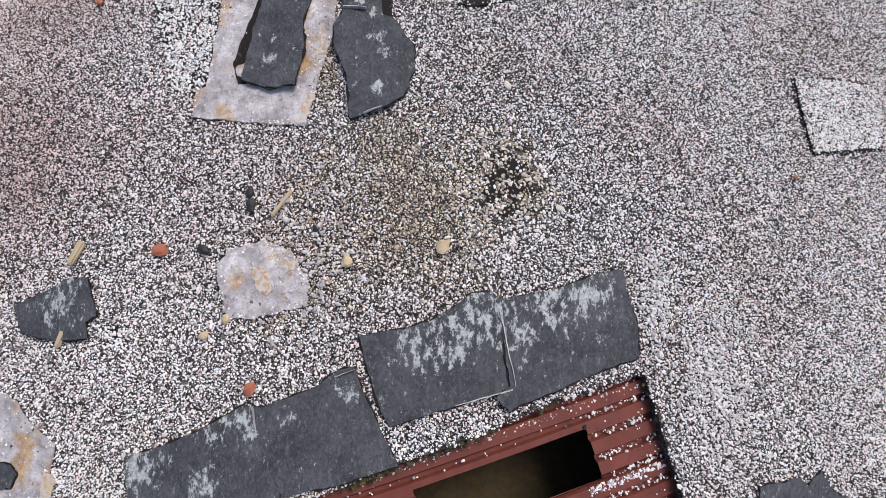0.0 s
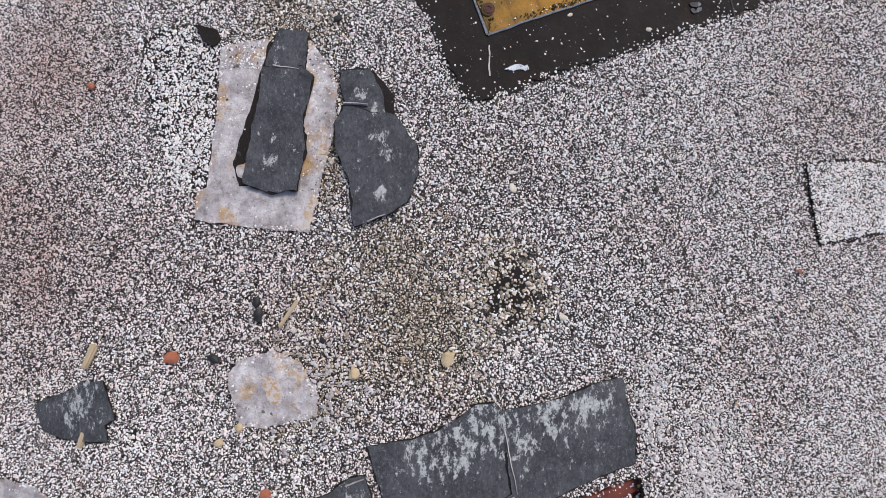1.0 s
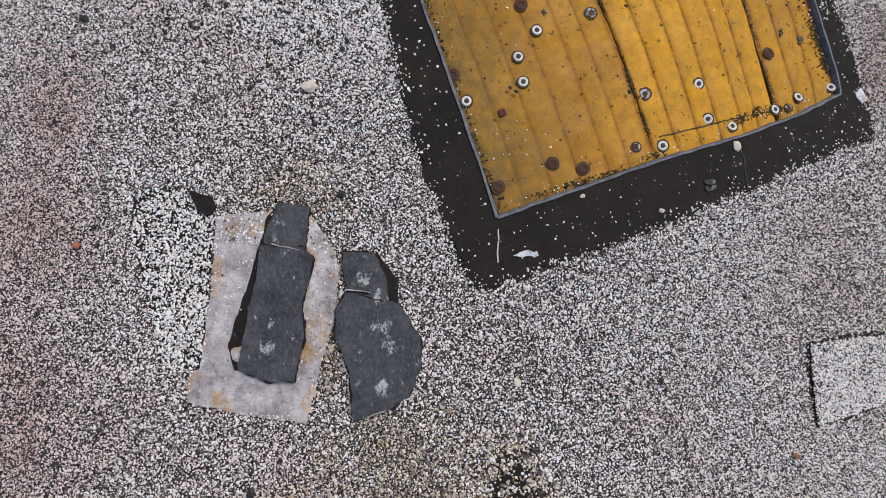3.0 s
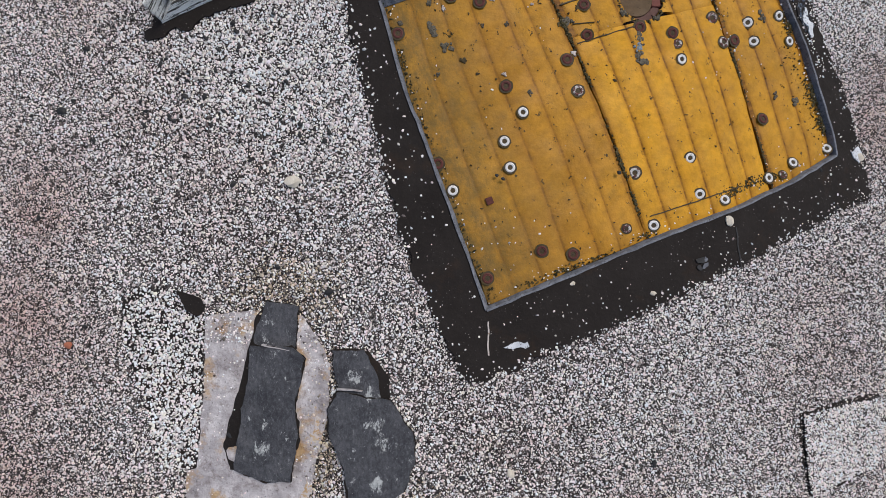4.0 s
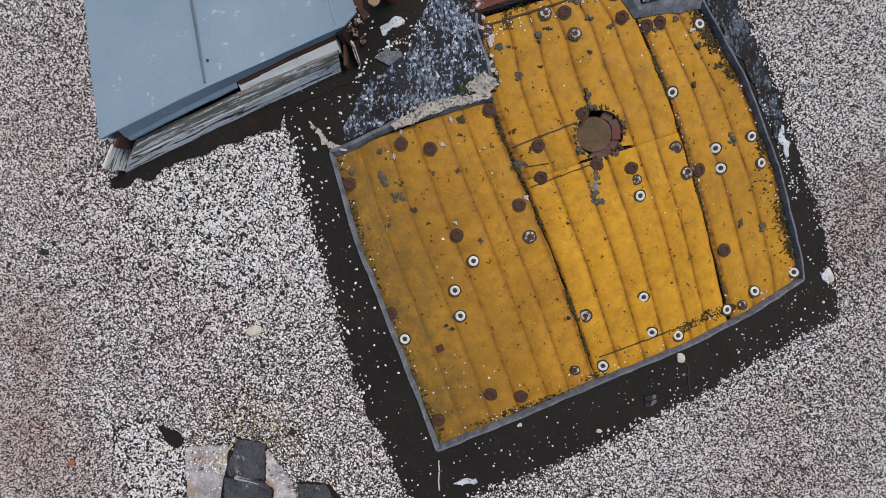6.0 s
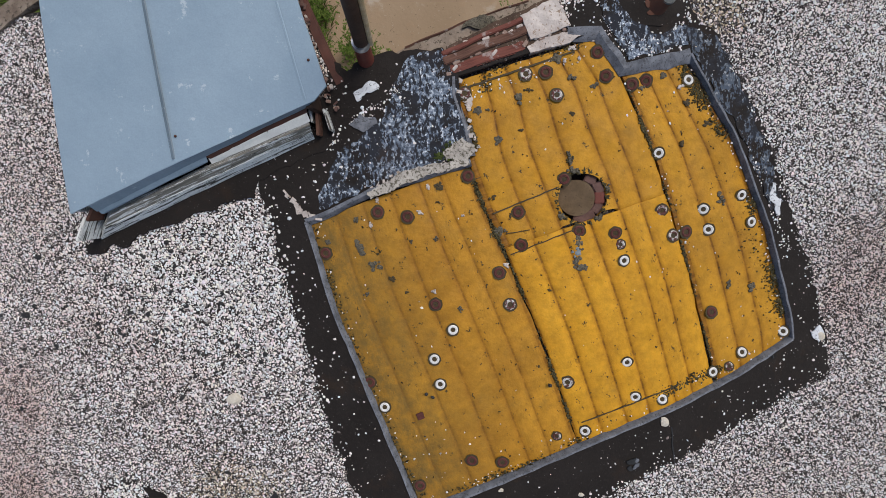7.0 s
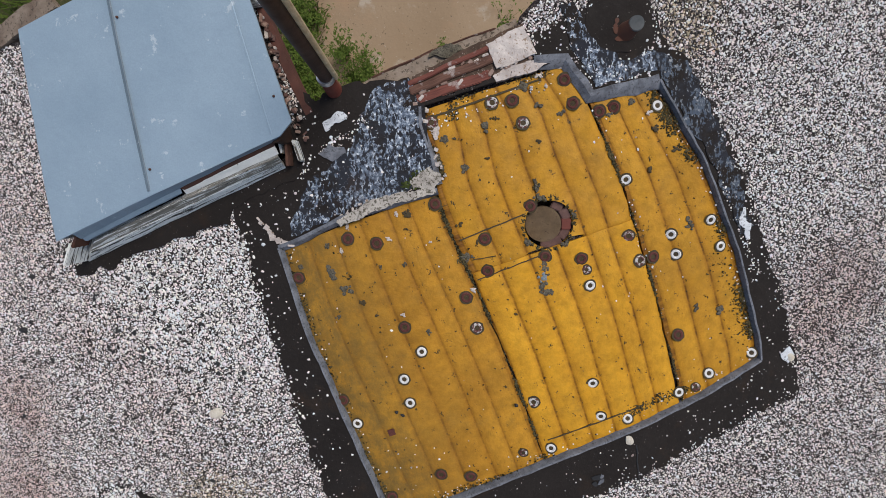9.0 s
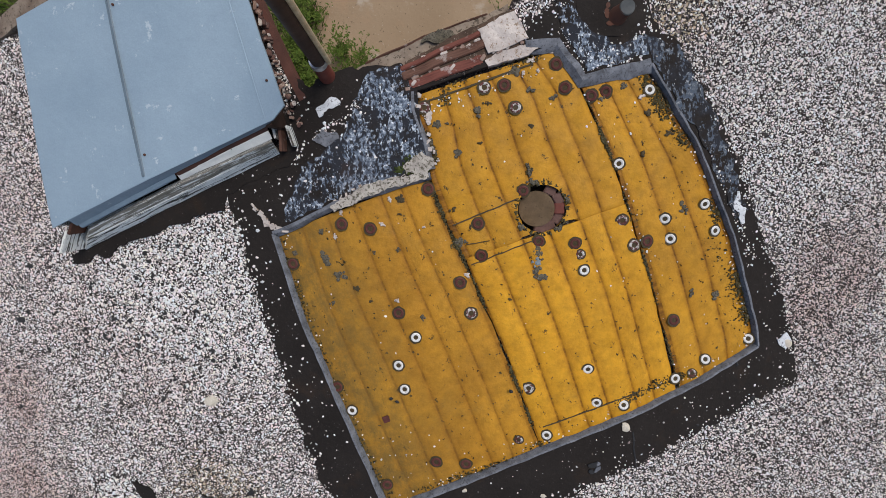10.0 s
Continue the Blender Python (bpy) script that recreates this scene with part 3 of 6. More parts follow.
# ---- the plan ----
ROOF = [(-4.1, -2.9), (4.1, -2.9), (4.1, 6.55), (2.1, 5.85), (1.20, 5.02), (1.10, 4.92), (0.985, 4.80), (0.95, 4.70), (0.70, 4.61), (0.37, 4.46), (0.0, 4.42), (-0.10, 4.34), (-0.19, 4.42), (-0.30, 4.66), (-0.42, 4.92), (-0.52, 5.08), (-1.35, 4.92), (-1.71, 4.81), (-2.25, 4.82), (-2.60, 4.76), (-4.1, 4.5)]
YELLOW_PIT = [(-0.36, 3.594), (-0.22, 3.09), (0.02, 2.46), (0.22, 1.90), (0.59, 2.05), (1.17, 2.28), (1.68, 2.46), (2.11, 2.64), (2.47, 2.83), (2.45, 2.95), (2.27, 3.51), (2.04, 4.014), (1.75, 4.47), (1.37, 4.39), (1.23, 4.58), (0.445, 4.34), (0.499, 4.108), (0.538, 3.899), (0, 3.752), (-0.27, 3.625)]
RED_PIT = [(-0.60, -1.07), (-0.225, -0.925), (-0.01, -0.86), (0.336, -0.724), (0.606, -0.619), (1.023, -0.497), (1.073, -0.663), (1.121, -0.853), (1.183, -1.067), (1.40, -1.72), (-0.30, -2.0), (-0.52, -1.35)]
BORDER = [(-0.63, 3.856), (-0.55, 3.584), (-0.47, 3.19), (-0.38, 2.83), (-0.24, 2.30), (-0.05, 1.82), (0.09, 1.53), (0.23, 1.52), (0.63, 1.70), (0.95, 1.81), (1.29, 1.96), (1.70, 2.13), (2.22, 2.37), (2.76, 2.59), (2.65, 3.06), (2.44, 3.531), (2.28, 3.94), (2.06, 4.34), (1.91, 4.58), (1.75, 4.67), (1.71, 4.85), (1.55, 4.98), (1.36, 4.88), (1.26, 4.80), (1.14, 4.745), (1.05, 4.70), (1.06, 4.59), (1.2, 4.6), (0.457, 4.36), (0.401, 4.5), (0, 4.46), (-0.08, 4.4), (-0.2, 4.45), (-0.3, 4.056), (-0.62, 3.888)]
HATCH_FOOT = [(-1.66, 3.49), (-0.20, 4.06), (-0.36, 4.80), (-1.68, 4.74)]

# ---- ground and walls below ----
bm = bmesh.new()
bmesh.ops.create_grid(bm, x_segments=120, y_segments=120, size=150)
for v in bm.verts:
    v.co.z = -3.15 + (0.05 * noise.noise(v.co * 0.3) if abs(v.co.x) + abs(v.co.y) > 12 else 0.0)
tagged(part("ground", bm, EARTH), "grassy brown earth round the building", "ground", kind="structure")
bm = bmesh.new()
box(bm, -1.15, 6.0, 4.98, 12.0, -3.2, -3.06, pose(0, 0, 0, 0, 0, 12), 0.015)
tagged(part("pavement", bm, CONCRETE), "stained tan concrete slab beside the wall", "concrete slab", kind="structure")

# walls stand back under the roof's edge
WALLS = {"wall_south": [(-3.9, -2.7), (3.9, -2.7)], "wall_east": [(3.9, -2.7), (3.9, 6.3)], "wall_west": [(-3.9, 4.3), (-3.9, -2.7)],
         "wall_north": [(3.9, 6.3), (2.15, 5.65), (1.05, 4.62), (0.30, 4.33), (-0.6, 4.05), (-2.1, 4.35), (-3.9, 4.3)]}
for name, line in WALLS.items():
    bm = bmesh.new()
    for (x0, y0), (x1, y1) in zip(line, line[1:]):
        n = max(1, int(math.hypot(x1 - x0, y1 - y0) / 0.5))
        for i in range(n):
            ax, ay, bx, by = (x0 + (x1 - x0) * i / n, y0 + (y1 - y0) * i / n, x0 + (x1 - x0) * (i + 1) / n, y0 + (y1 - y0) * (i + 1) / n)
            nx, ny = (by - ay), -(bx - ax)
            s = 0.2 / math.hypot(nx, ny)
            foot = [(ax, ay), (bx, by), (bx - nx * s, by - ny * s), (ax - nx * s, ay - ny * s)]
            lo = [bm.verts.new((x, y, -3.3)) for x, y in foot]
            hi = [bm.verts.new((x, y, float(view_bend(x, y)) - 0.13)) for x, y in foot]
            for k in range(4):
                bm.faces.new((lo[k], lo[(k + 1) % 4], hi[(k + 1) % 4], hi[k]))
            bm.faces.new(hi)
    tagged(part(name, bm, BLOCK), "plain painted block wall below the roof", "wall", kind="structure")

# ---- the roof ----
roof_bm = slab(ragged(ROOF, 0.2, 0.012, 3), -0.12, 0.0, 0.2, (ragged(YELLOW_PIT, 0.1), ragged(RED_PIT, 0.06, 0.012, 5)))
tagged(part("roof", roof_bm, BED), "flat gravelled bitumen roof with torn bare spots", "roof", kind="structure")
bm = slab(ragged(BORDER, 0.025, 0.03, 7), 0.0, 0.010, 0.14, (ragged(YELLOW_PIT, 0.08, 0.004, 2),), lambda x, y: 0.003 * noise.noise(Vector((x * 6, y * 6, 0))))
tagged(part("bitumen_margin", bm, BITUMEN), "bare black bitumen swept of gravel round the yellow boards", "bitumen", kind="structure")
# deck under the boards and under the torn opening
bm = slab(grown(YELLOW_PIT, 0.03), -0.10, -0.045, 0.15, ([(1.149 + 0.137 * math.cos(a), 3.699 + 0.137 * math.sin(a)) for a in np.linspace(0, 2 * math.pi, 28, endpoint=False)],))
tagged(part("board_bed", bm, BED), "dark roof bed under the yellow boards", "roof bed", kind="structure")


def worn_area(outline, seed, high=0.014, material=WORN):
    bm = slab(ragged(outline, 0.03, 0.03, seed), 0.0105, high, 0.1, (), lambda x, y: 0.004 * noise.noise(Vector((x * 9, y * 9, seed))))
    return tagged(part("weathered_coating", bm, material), "black bitumen with flaking silvery coating", "roof coating", "flaking coating", "structure")


worn_area([(-0.27, 3.74), (-0.16, 3.96), (0.06, 4.13), (0.211, 4.45), (0.401, 4.48), (0.468, 4.34), (0.499, 4.14), (0.534, 3.94), (0, 3.783), (-0.28, 3.657)], 11)
worn_area([(1.21, 4.85), (1.26, 4.65), (1.39, 4.43), (1.73, 4.51), (1.71, 4.61), (1.50, 4.58), (1.36, 4.70), (1.28, 4.86)], 12)
worn_area([(1.70, 4.62), (1.76, 4.49), (2.06, 4.03), (2.28, 3.60), (2.35, 3.66), (2.20, 4.05), (2.05, 4.33), (1.90, 4.56)], 13, 0.014, DARK_WORN)


# grey cut edge of the membrane, sloping down to the boards
def cut_edge(line, seed, wide=0.023):
    line = ragged(line, 0.06, 0.006, seed, closed=False)
    bm = bmesh.new()
    rows = []
    for i, (x, y) in enumerate(line):
        a, b = np.array(line[max(i - 1, 0)]), np.array(line[min(i + 1, len(line) - 1)])
        d = (b - a) / (np.hypot(*(b - a)) + 1e-9)
        inward = np.array((-d[1], d[0]))
        w = wide * (1 + 0.35 * noise.noise(Vector((x * 9, y * 9, seed))))
        row = []
        for across, up in ((-0.4 * w, 0.0125), (-0.36 * w, 0.019), (0.1 * w, 0.017), (0.62 * w, -0.012), (0.6 * w, -0.045)):
            p = np.array((x, y)) + inward * across
            row.append(bm.verts.new((p[0], p[1], float(view_bend(*p)) + up)))
        rows.append(row)
    for r, s in zip(rows, rows[1:]):
        for k in range(4):
            bm.faces.new((r[k], s[k], s[k + 1], r[k + 1]))
    return tagged(part("membrane_edge", bm, EDGE, smooth=True), "grey cut edge of roof membrane round the yellow boards", "membrane edge", "cut membrane edges", "structure")


cut_edge([(-0.36, 3.594), (-0.22, 3.09), (0.02, 2.46), (0.22, 1.90)], 1)
cut_edge([(0.22, 1.90), (0.59, 2.05), (1.17, 2.28), (1.68, 2.46), (2.11, 2.64), (2.47, 2.83)], 2)
cut_edge([(2.47, 2.83), (2.45, 2.95), (2.27, 3.51), (2.04, 4.014), (1.75, 4.47)], 3)
cut_edge([(1.75, 4.47), (1.37, 4.39), (1.23, 4.58), (1.06, 4.57)], 4, 0.07)
cut_edge([(0.455, 4.345), (0.455, 4.25), (0.515, 4.08), (0.545, 3.93)], 6, 0.028)
cut_edge([(0.538, 3.899), (0.205, 3.814), (0, 3.752), (-0.27, 3.625), (-0.36, 3.594)], 5, 0.04)


# ---- yellow boards ----
PITCH = 0.152
DRAIN_AT, DRAIN_R = (1.149, 3.699), 0.135


def along(line, s):
    """The point at the share s of a line of points."""
    p = np.array(line, float)
    d = np.r_[0, np.cumsum(np.hypot(*np.diff(p, axis=0).T))]
    return np.array((np.interp(s * d[-1], d, p[:, 0]), np.interp(s * d[-1], d, p[:, 1])))


def yellow_board(name, left, right, z, label, seed, material, grooves, deep=1.0, hole=None, rows=40):
    """A ribbed board between two side lines, its grooves placed to fit the camera's view."""
    wide = np.hypot(*(along(right, 0.5) - along(left, 0.5)))
    long = np.hypot(*(along(left, 1) - along(left, 0)))
    mid = [f * wide for f in grooves]
    marks = [mid[0] - PITCH, *mid, mid[-1] + PITCH]
    us = {0.0, wide}
    for c, after in zip(marks, marks[1:] + [marks[-1] + PITCH]):
        us |= {u for u in (c - 0.016, c - 0.006, c, c + 0.006, c + 0.016, (c + after) / 2) if 0.004 < u < wide - 0.004}
    us = sorted(us)
    bm = bmesh.new()
    uv = bm.loops.layers.uv.new("UVMap")
    grid, low, tex = [], [], {}
    for j in range(rows + 1):
        s = j / rows
        a, b = along(left, s), along(right, s)
        row = []
        for u in us:
            p = a + (b - a) * (u / wide)
            g = min(abs(u - c) for c in marks)
            turn = float(np.interp(u, marks, range(len(marks)))) - 0.5
            dip = deep * (-0.006 * max(0.0, 1 - g / 0.013) + 0.0032 * math.cos(turn * 2 * math.pi))
            q = Vector((p[0] * 5, p[1] * 5, seed))
            edge = -0.004 if u in (0.0, wide) or j in (0, rows) else 0.0
            wob = noise.noise(Vector((p[0] * 12, p[1] * 12, seed))) * 0.006 if u in (0.0, wide) or j in (0, rows) else 0.0
            v = bm.verts.new((p[0] + wob, p[1] + wob, float(view_bend(*p)) + z + dip + edge + 0.003 * noise.noise(q)))
            tex[v] = (turn * PITCH + seed * 3.04, s * long)
            row.append(v)
        grid.append(row)
    for j in range(rows):
        for i in range(len(us) - 1):
            bm.faces.new((grid[j][i], grid[j + 1][i], grid[j + 1][i + 1], grid[j][i + 1]))
    if hole:
        (hx, hy), hr = hole
        gone = [f for f in bm.faces if math.hypot(f.calc_center_median().x - hx, f.calc_center_median().y - hy) < hr]
        bmesh.ops.delete(bm, geom=gone, context="FACES")
        rim = {v for e in bm.edges if e.is_boundary for v in e.verts if math.hypot(v.co.x - hx, v.co.y - hy) < hr * 1.6}
        for v in rim:
            d = math.hypot(v.co.x - hx, v.co.y - hy)
            k = hr * (1 + 0.10 * noise.noise(Vector((v.co.x * 20, v.co.y * 20, 3)))) / d
            v.co.x, v.co.y = hx + (v.co.x - hx) * k, hy + (v.co.y - hy) * k
    bm.normal_update()
    if sum(f.normal.z for f in bm.faces) < 0:
        bmesh.ops.reverse_faces(bm, faces=bm.faces)
    skirt = bmesh.ops.extrude_edge_only(bm, edges=[e for e in bm.edges if e.is_boundary])
    for v in skirt["geom"]:
        if isinstance(v, bmesh.types.BMVert):
            v.co.z -= 0.022
    for f in bm.faces:
        for lp in f.loops:
            lp[uv].uv = tex.get(lp.vert, (0.01, 0.0))
    ob = part(name, bm, material, smooth=True)
    return tagged(ob, label, "insulation board", "yellow boards")


BOARD_Z = -0.016
LEFT = [(-0.345, 3.589), (-0.21, 3.09), (0.03, 2.46), (0.235, 1.925)]
SEAM_1 = [(0.518, 3.888), (0.61, 3.646), (0.77, 3.29), (0.94, 2.87), (1.145, 2.29)]
SEAM_1_UP = [(0.457, 4.324), (0.499, 4.108), (0.527, 3.888), (0.61, 3.646), (0.715, 3.426)]
SEAM_2 = [(1.36, 4.38), (1.57, 3.899), (1.78, 3.28), (1.985, 2.60)]
SEAM_2_UP = [(1.22, 4.55), (1.36, 4.37), (1.57, 3.899), (1.63, 3.71)]
SEAM_2_LOW = [(1.63, 3.71), (1.78, 3.28), (1.975, 2.57)]
SEAM_1_LOW = [(0.715, 3.426), (0.77, 3.29), (0.94, 2.87), (1.145, 2.285)]
RIGHT = [(1.73, 4.445), (2.03, 4.004), (2.26, 3.51), (2.44, 2.95), (2.455, 2.81)]


def shifted(line, by):
    return [(x + by * 0.93, y + by * 0.36) for x, y in line]


yellow_board("yellow_board", LEFT, shifted(SEAM_1, -0.005), BOARD_Z, "dull yellow ribbed board with dirt and painted shade in its grooves", 1, YELLOW_DULL, (0.165, 0.34, 0.515, 0.698, 0.83), 0.3)
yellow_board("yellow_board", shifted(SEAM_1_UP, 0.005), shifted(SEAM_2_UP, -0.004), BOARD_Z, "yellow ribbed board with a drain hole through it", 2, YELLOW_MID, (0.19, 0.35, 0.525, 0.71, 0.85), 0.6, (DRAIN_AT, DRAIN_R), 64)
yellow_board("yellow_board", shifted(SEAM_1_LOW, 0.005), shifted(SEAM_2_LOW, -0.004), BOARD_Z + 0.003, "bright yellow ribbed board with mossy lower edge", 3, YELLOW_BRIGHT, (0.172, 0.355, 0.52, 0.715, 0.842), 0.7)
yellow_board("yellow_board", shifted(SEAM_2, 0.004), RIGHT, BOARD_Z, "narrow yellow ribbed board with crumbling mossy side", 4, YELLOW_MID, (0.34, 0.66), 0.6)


def joint(a, b, wide, label="thin dark open joint across the yellow boards"):
    """A narrow open joint, filled with black dirt."""
    (x0, y0), (x1, y1) = a, b
    d = math.hypot(x1 - x0, y1 - y0)
    nx, ny = -(y1 - y0) / d * wide / 2, (x1 - x0) / d * wide / 2
    bm = slab(ragged([(x0 - nx, y0 - ny), (x1 - nx, y1 - ny), (x1 + nx, y1 + ny), (x0 + nx, y0 + ny)], 0.02, 0.004, x0), BOARD_Z - 0.004, BOARD_Z + 0.0065, 0.05)
    return tagged(part("board_joint", bm, DARK_BROWN), label, "board joint", "board joints", "structure")


joint((0.655, 3.62), (1.01, 3.757), 0.007)
joint((0.724, 3.509), (0.857, 3.529), 0.004)
joint((0.752, 3.395), (1.1, 3.522), 0.006)
joint((1.16, 2.415), (1.74, 2.600), 0.007)
joint((0.49, 4.282), (1.1, 4.48), 0.010)

# drain in the board's hole
dx, dy = DRAIN_AT
dz = float(view_bend(dx, dy))
drain = thing("roof_drain", (dx, dy, dz - 0.14), "rusty round roof drain sunk through the yellow board", "roof drain")
bm = bmesh.new()
tube(bm, (0, 0, -0.02), (0, 0, 0.105), 0.138, 0.138, 32, False)
part("sump", bm, RUST, drain, smooth=True)
bm = bmesh.new()
bmesh.ops.create_circle(bm, cap_ends=True, segments=32, radius=0.138)
part("bottom", bm, PIPE_RUST, drain, "dark rusted bowl bottom")
bm = bmesh.new()
tube(bm, (-0.026, -0.010, 0.002), (-0.026, -0.002, 0.104), 0.108, 0.100, 32)
part("strainer", bm, DRAIN_BROWN, drain, "brown rusted domed cover")
for k, (ax, ay, turn) in enumerate(((0.050, 0.098, 65), (0.096, 0.056, 30), (0.108, -0.004, 0), (0.094, -0.058, -32), (0.048, -0.098, -64), (-0.010, -0.116, -95))):
    bm = bmesh.new()
    box(bm, -0.030, 0.026, -0.034, 0.032, 0.0, 0.094 + 0.004 * (k % 3), pose(ax, ay, 0.0, 2 * math.sin(k * 2.1), 3 * math.cos(k * 1.7), turn), 0.005)
    part("brick_piece", bm, RED_DECK if k == 2 else BRICK_DARK, drain)


# ---- round fastening plates on the boards ----
def fastening_plate(name, material, label, screw_mat, ring):
    root = thing(name, (0, 0, 0), label, "fastening plate", "fastening plates on the yellow boards")
    bm = bmesh.new()
    prof = [(0.0125, -0.005), (0.0150, -0.002), (0.0175, 0.0030), (0.0205, 0.0020), (0.0245, 0.0042), (0.0290, 0.0028), (0.0320, 0.0004)]
    rings = [[bm.verts.new((r * math.cos(a), r * math.sin(a), z)) for a in np.linspace(0, 2 * math.pi, 22, endpoint=False)] for r, z in prof]
    for p, q in zip(rings, rings[1:]):
        for i in range(22):
            bm.faces.new((p[i], q[i], q[(i + 1) % 22], p[(i + 1) % 22]))
    plate = part("plate", bm, material, root, smooth=True)
    bm = bmesh.new()
    tube(bm, (0, 0, -0.012), (0, 0, -0.0005), 0.0150, 0.004, 12)
    part("screw", bm, screw_mat, plate, "dark sunken screw head")
    bm = bmesh.new()
    bmesh.ops.create_circle(bm, cap_ends=True, segments=22, radius=ring)
    for v in bm.verts:
        k = 1 + 0.12 * noise.noise(v.co * 40)
        v.co = Vector((v.co.x * k, v.co.y * k, -0.0012))
    part("dark_ring", bm, DARK_BROWN, root, "dark ring round the plate's rim")
    return root


WHITE_AT = [(0.43, 2.985), (0.325, 2.82), (0.355, 2.675), (0.04, 2.545), (1.18, 2.365), (1.475, 2.55), (1.42, 2.76), (1.39, 3.345), (1.955, 2.665), (2.14, 2.77), (2.415, 2.875), (1.89, 3.505), (1.855, 3.62), (1.58, 3.935), (2.095, 3.695), (2.165, 3.54), (1.75, 4.335), (1.64, 2.525)]
RUST_AT = [(0.032, 3.64), (0.193, 3.612), (-0.262, 3.42), (0.336, 3.13), (-0.04, 2.69), (0.527, 2.217), (0.703, 2.20), (0.228, 2.07), (0.522, 3.825), (0.688, 3.298), (0.793, 3.627), (0.808, 3.446), (1.045, 3.80), (1.13, 3.518), (1.337, 3.50), (1.755, 3.495), (1.93, 3.025), (0.945, 4.37), (1.275, 4.35), (1.42, 4.305), (1.50, 4.325), (1.228, 4.475)]
white_one = fastening_plate("fastening_plate", WHITE_PLATE, "round white metal fastening plate with a dark screw", PIPE_RUST, 0.0425)
HALF_AT = [(0.837, 4.36), (1.005, 4.25), (0.747, 3.12), (1.366, 3.437), (1.073, 2.662), (1.016, 2.344), (1.605, 3.62), (0.51, 4.262), (1.677, 3.477), (2.06, 2.69)]
half_one = fastening_plate("fastening_plate", HALF_PLATE, "round white fastening plate half gone to rust", PIPE_RUST, 0.043)
rust_one = fastening_plate("fastening_plate", RUST_PLATE, "round rust-brown fastening plate with a sunken screw", PIPE_RUST, 0.0425)
for one, spots, base_scale in ((white_one, WHITE_AT, 0.87), (rust_one, RUST_AT, 0.92), (half_one, HALF_AT, 0.92)):
    for i, (x, y) in enumerate(spots):
        s = base_scale * (0.78 if (x, y) in ((2.06, 2.69), (1.016, 2.344), (1.366, 3.437)) else 1.0)
        m = pose(x, y, float(view_bend(x, y)) + BOARD_Z + 0.0095, math.degrees(-0.0318 * (y - BEND_Y)), math.degrees(0.1006 * x), i * 47) @ Matrix.Scale(s, 4)
        if i == 0:
            one.matrix_world = m
        else:
            c = copy_thing(one, m)
            c.matrix_basis = m


def dirt_stain(x, y, wide, high, turn, material, seed):
    """A dried crust of irregular outline on the boards."""
    r, a0 = random.Random(seed * 7 + 3), radians(turn)
    bm = bmesh.new()
    for k in range(13):
        u, v = (r.gauss(0, 0.20) * wide, r.gauss(0, 0.20) * high) if k else (0, 0)
        cx, cy = x + u * math.cos(a0) - v * math.sin(a0), y + u * math.sin(a0) + v * math.cos(a0)
        size = min(wide, high) * r.uniform(0.10, 0.30) * (1.3 if k == 0 else 1.0)
        z = float(view_bend(cx, cy)) + BOARD_Z
        ring = []
        for n in range(9):
            a = n * 2 * math.pi / 9
            d = size * r.uniform(0.55, 1.25)
            ring.append((cx + d * math.cos(a), cy + d * math.sin(a)))
        low = [bm.verts.new((*p, z - 0.004)) for p in ring]
        rim = [bm.verts.new((*p, z + 0.0052 + 0.0004 * k / 13)) for p in ring]
        top = bm.verts.new((cx, cy, z + 0.0075 + 0.001 * r.random()))
        for n in range(9):
            bm.faces.new((low[n], low[n - 1], rim[n - 1], rim[n]))
            bm.faces.new((rim[n], rim[n - 1], top))
    bmesh.ops.recalc_face_normals(bm, faces=bm.faces)
    kind = {"grey_dried_mud": "grey", "bluish_residue": "bluish", "dark_brown": "dark tarry", "crumbling_mortar": "white"}[material.name]
    return tagged(part("dirt_stain", bm, material), kind + " dried crust of dirt on the yellow board", "dirt stain", "dirt stains on the yellow boards", "structure")


MUD_AT = [(0.68, 3.531, 0.081, 0.052), (-0.09, 3.594, 0.034, 0.045), (-0.07, 3.447, 0.065, 0.092), (0, 3.352, 0.065, 0.058), (1.14, 3.315, 0.100, 0.050), (1.125, 3.36, 0.05, 0.06), (1.128, 3.447, 0.045, 0.12), (1.075, 3.94, 0.022, 0.06), (1.085, 3.885, 0.035, 0.08), (1.10, 3.845, 0.09, 0.045), (1.967, 3.682, 0.045, 0.06), (2.038, 3.171, 0.035, 0.06), (2.186, 3.16, 0.05, 0.05), (1.29, 3.75, 0.03, 0.07), (1.24, 3.585, 0.07, 0.035), (1.03, 3.60, 0.035, 0.05), (0.21, 3.479, 0.018, 0.029), (-0.04, 3.19, 0.034, 0.026), (0.34, 3.489, 0.031, 0.024), (0.47, 3.1, 0.026, 0.039), (-0.25, 3.479, 0.039, 0.047), (0.791, 4.235, 0.071, 0.047), (1.09, 4.34, 0.065, 0.031), (1.21, 4.298, 0.039, 0.039), (0.579, 4.172, 0.052, 0.039), (0.685, 4.014, 0.045, 0.047), (1.01, 4.44, 0.079, 0.052), (1.48, 4.287, 0.045, 0.031), (1.6, 4.36, 0.047, 0.039), (0.641, 4.172, 0.052, 0.018), (0.543, 4.045, 0.052, 0.157)]
BLUE_AT = [(1.12, 3.395, 0.047, 0.060)]
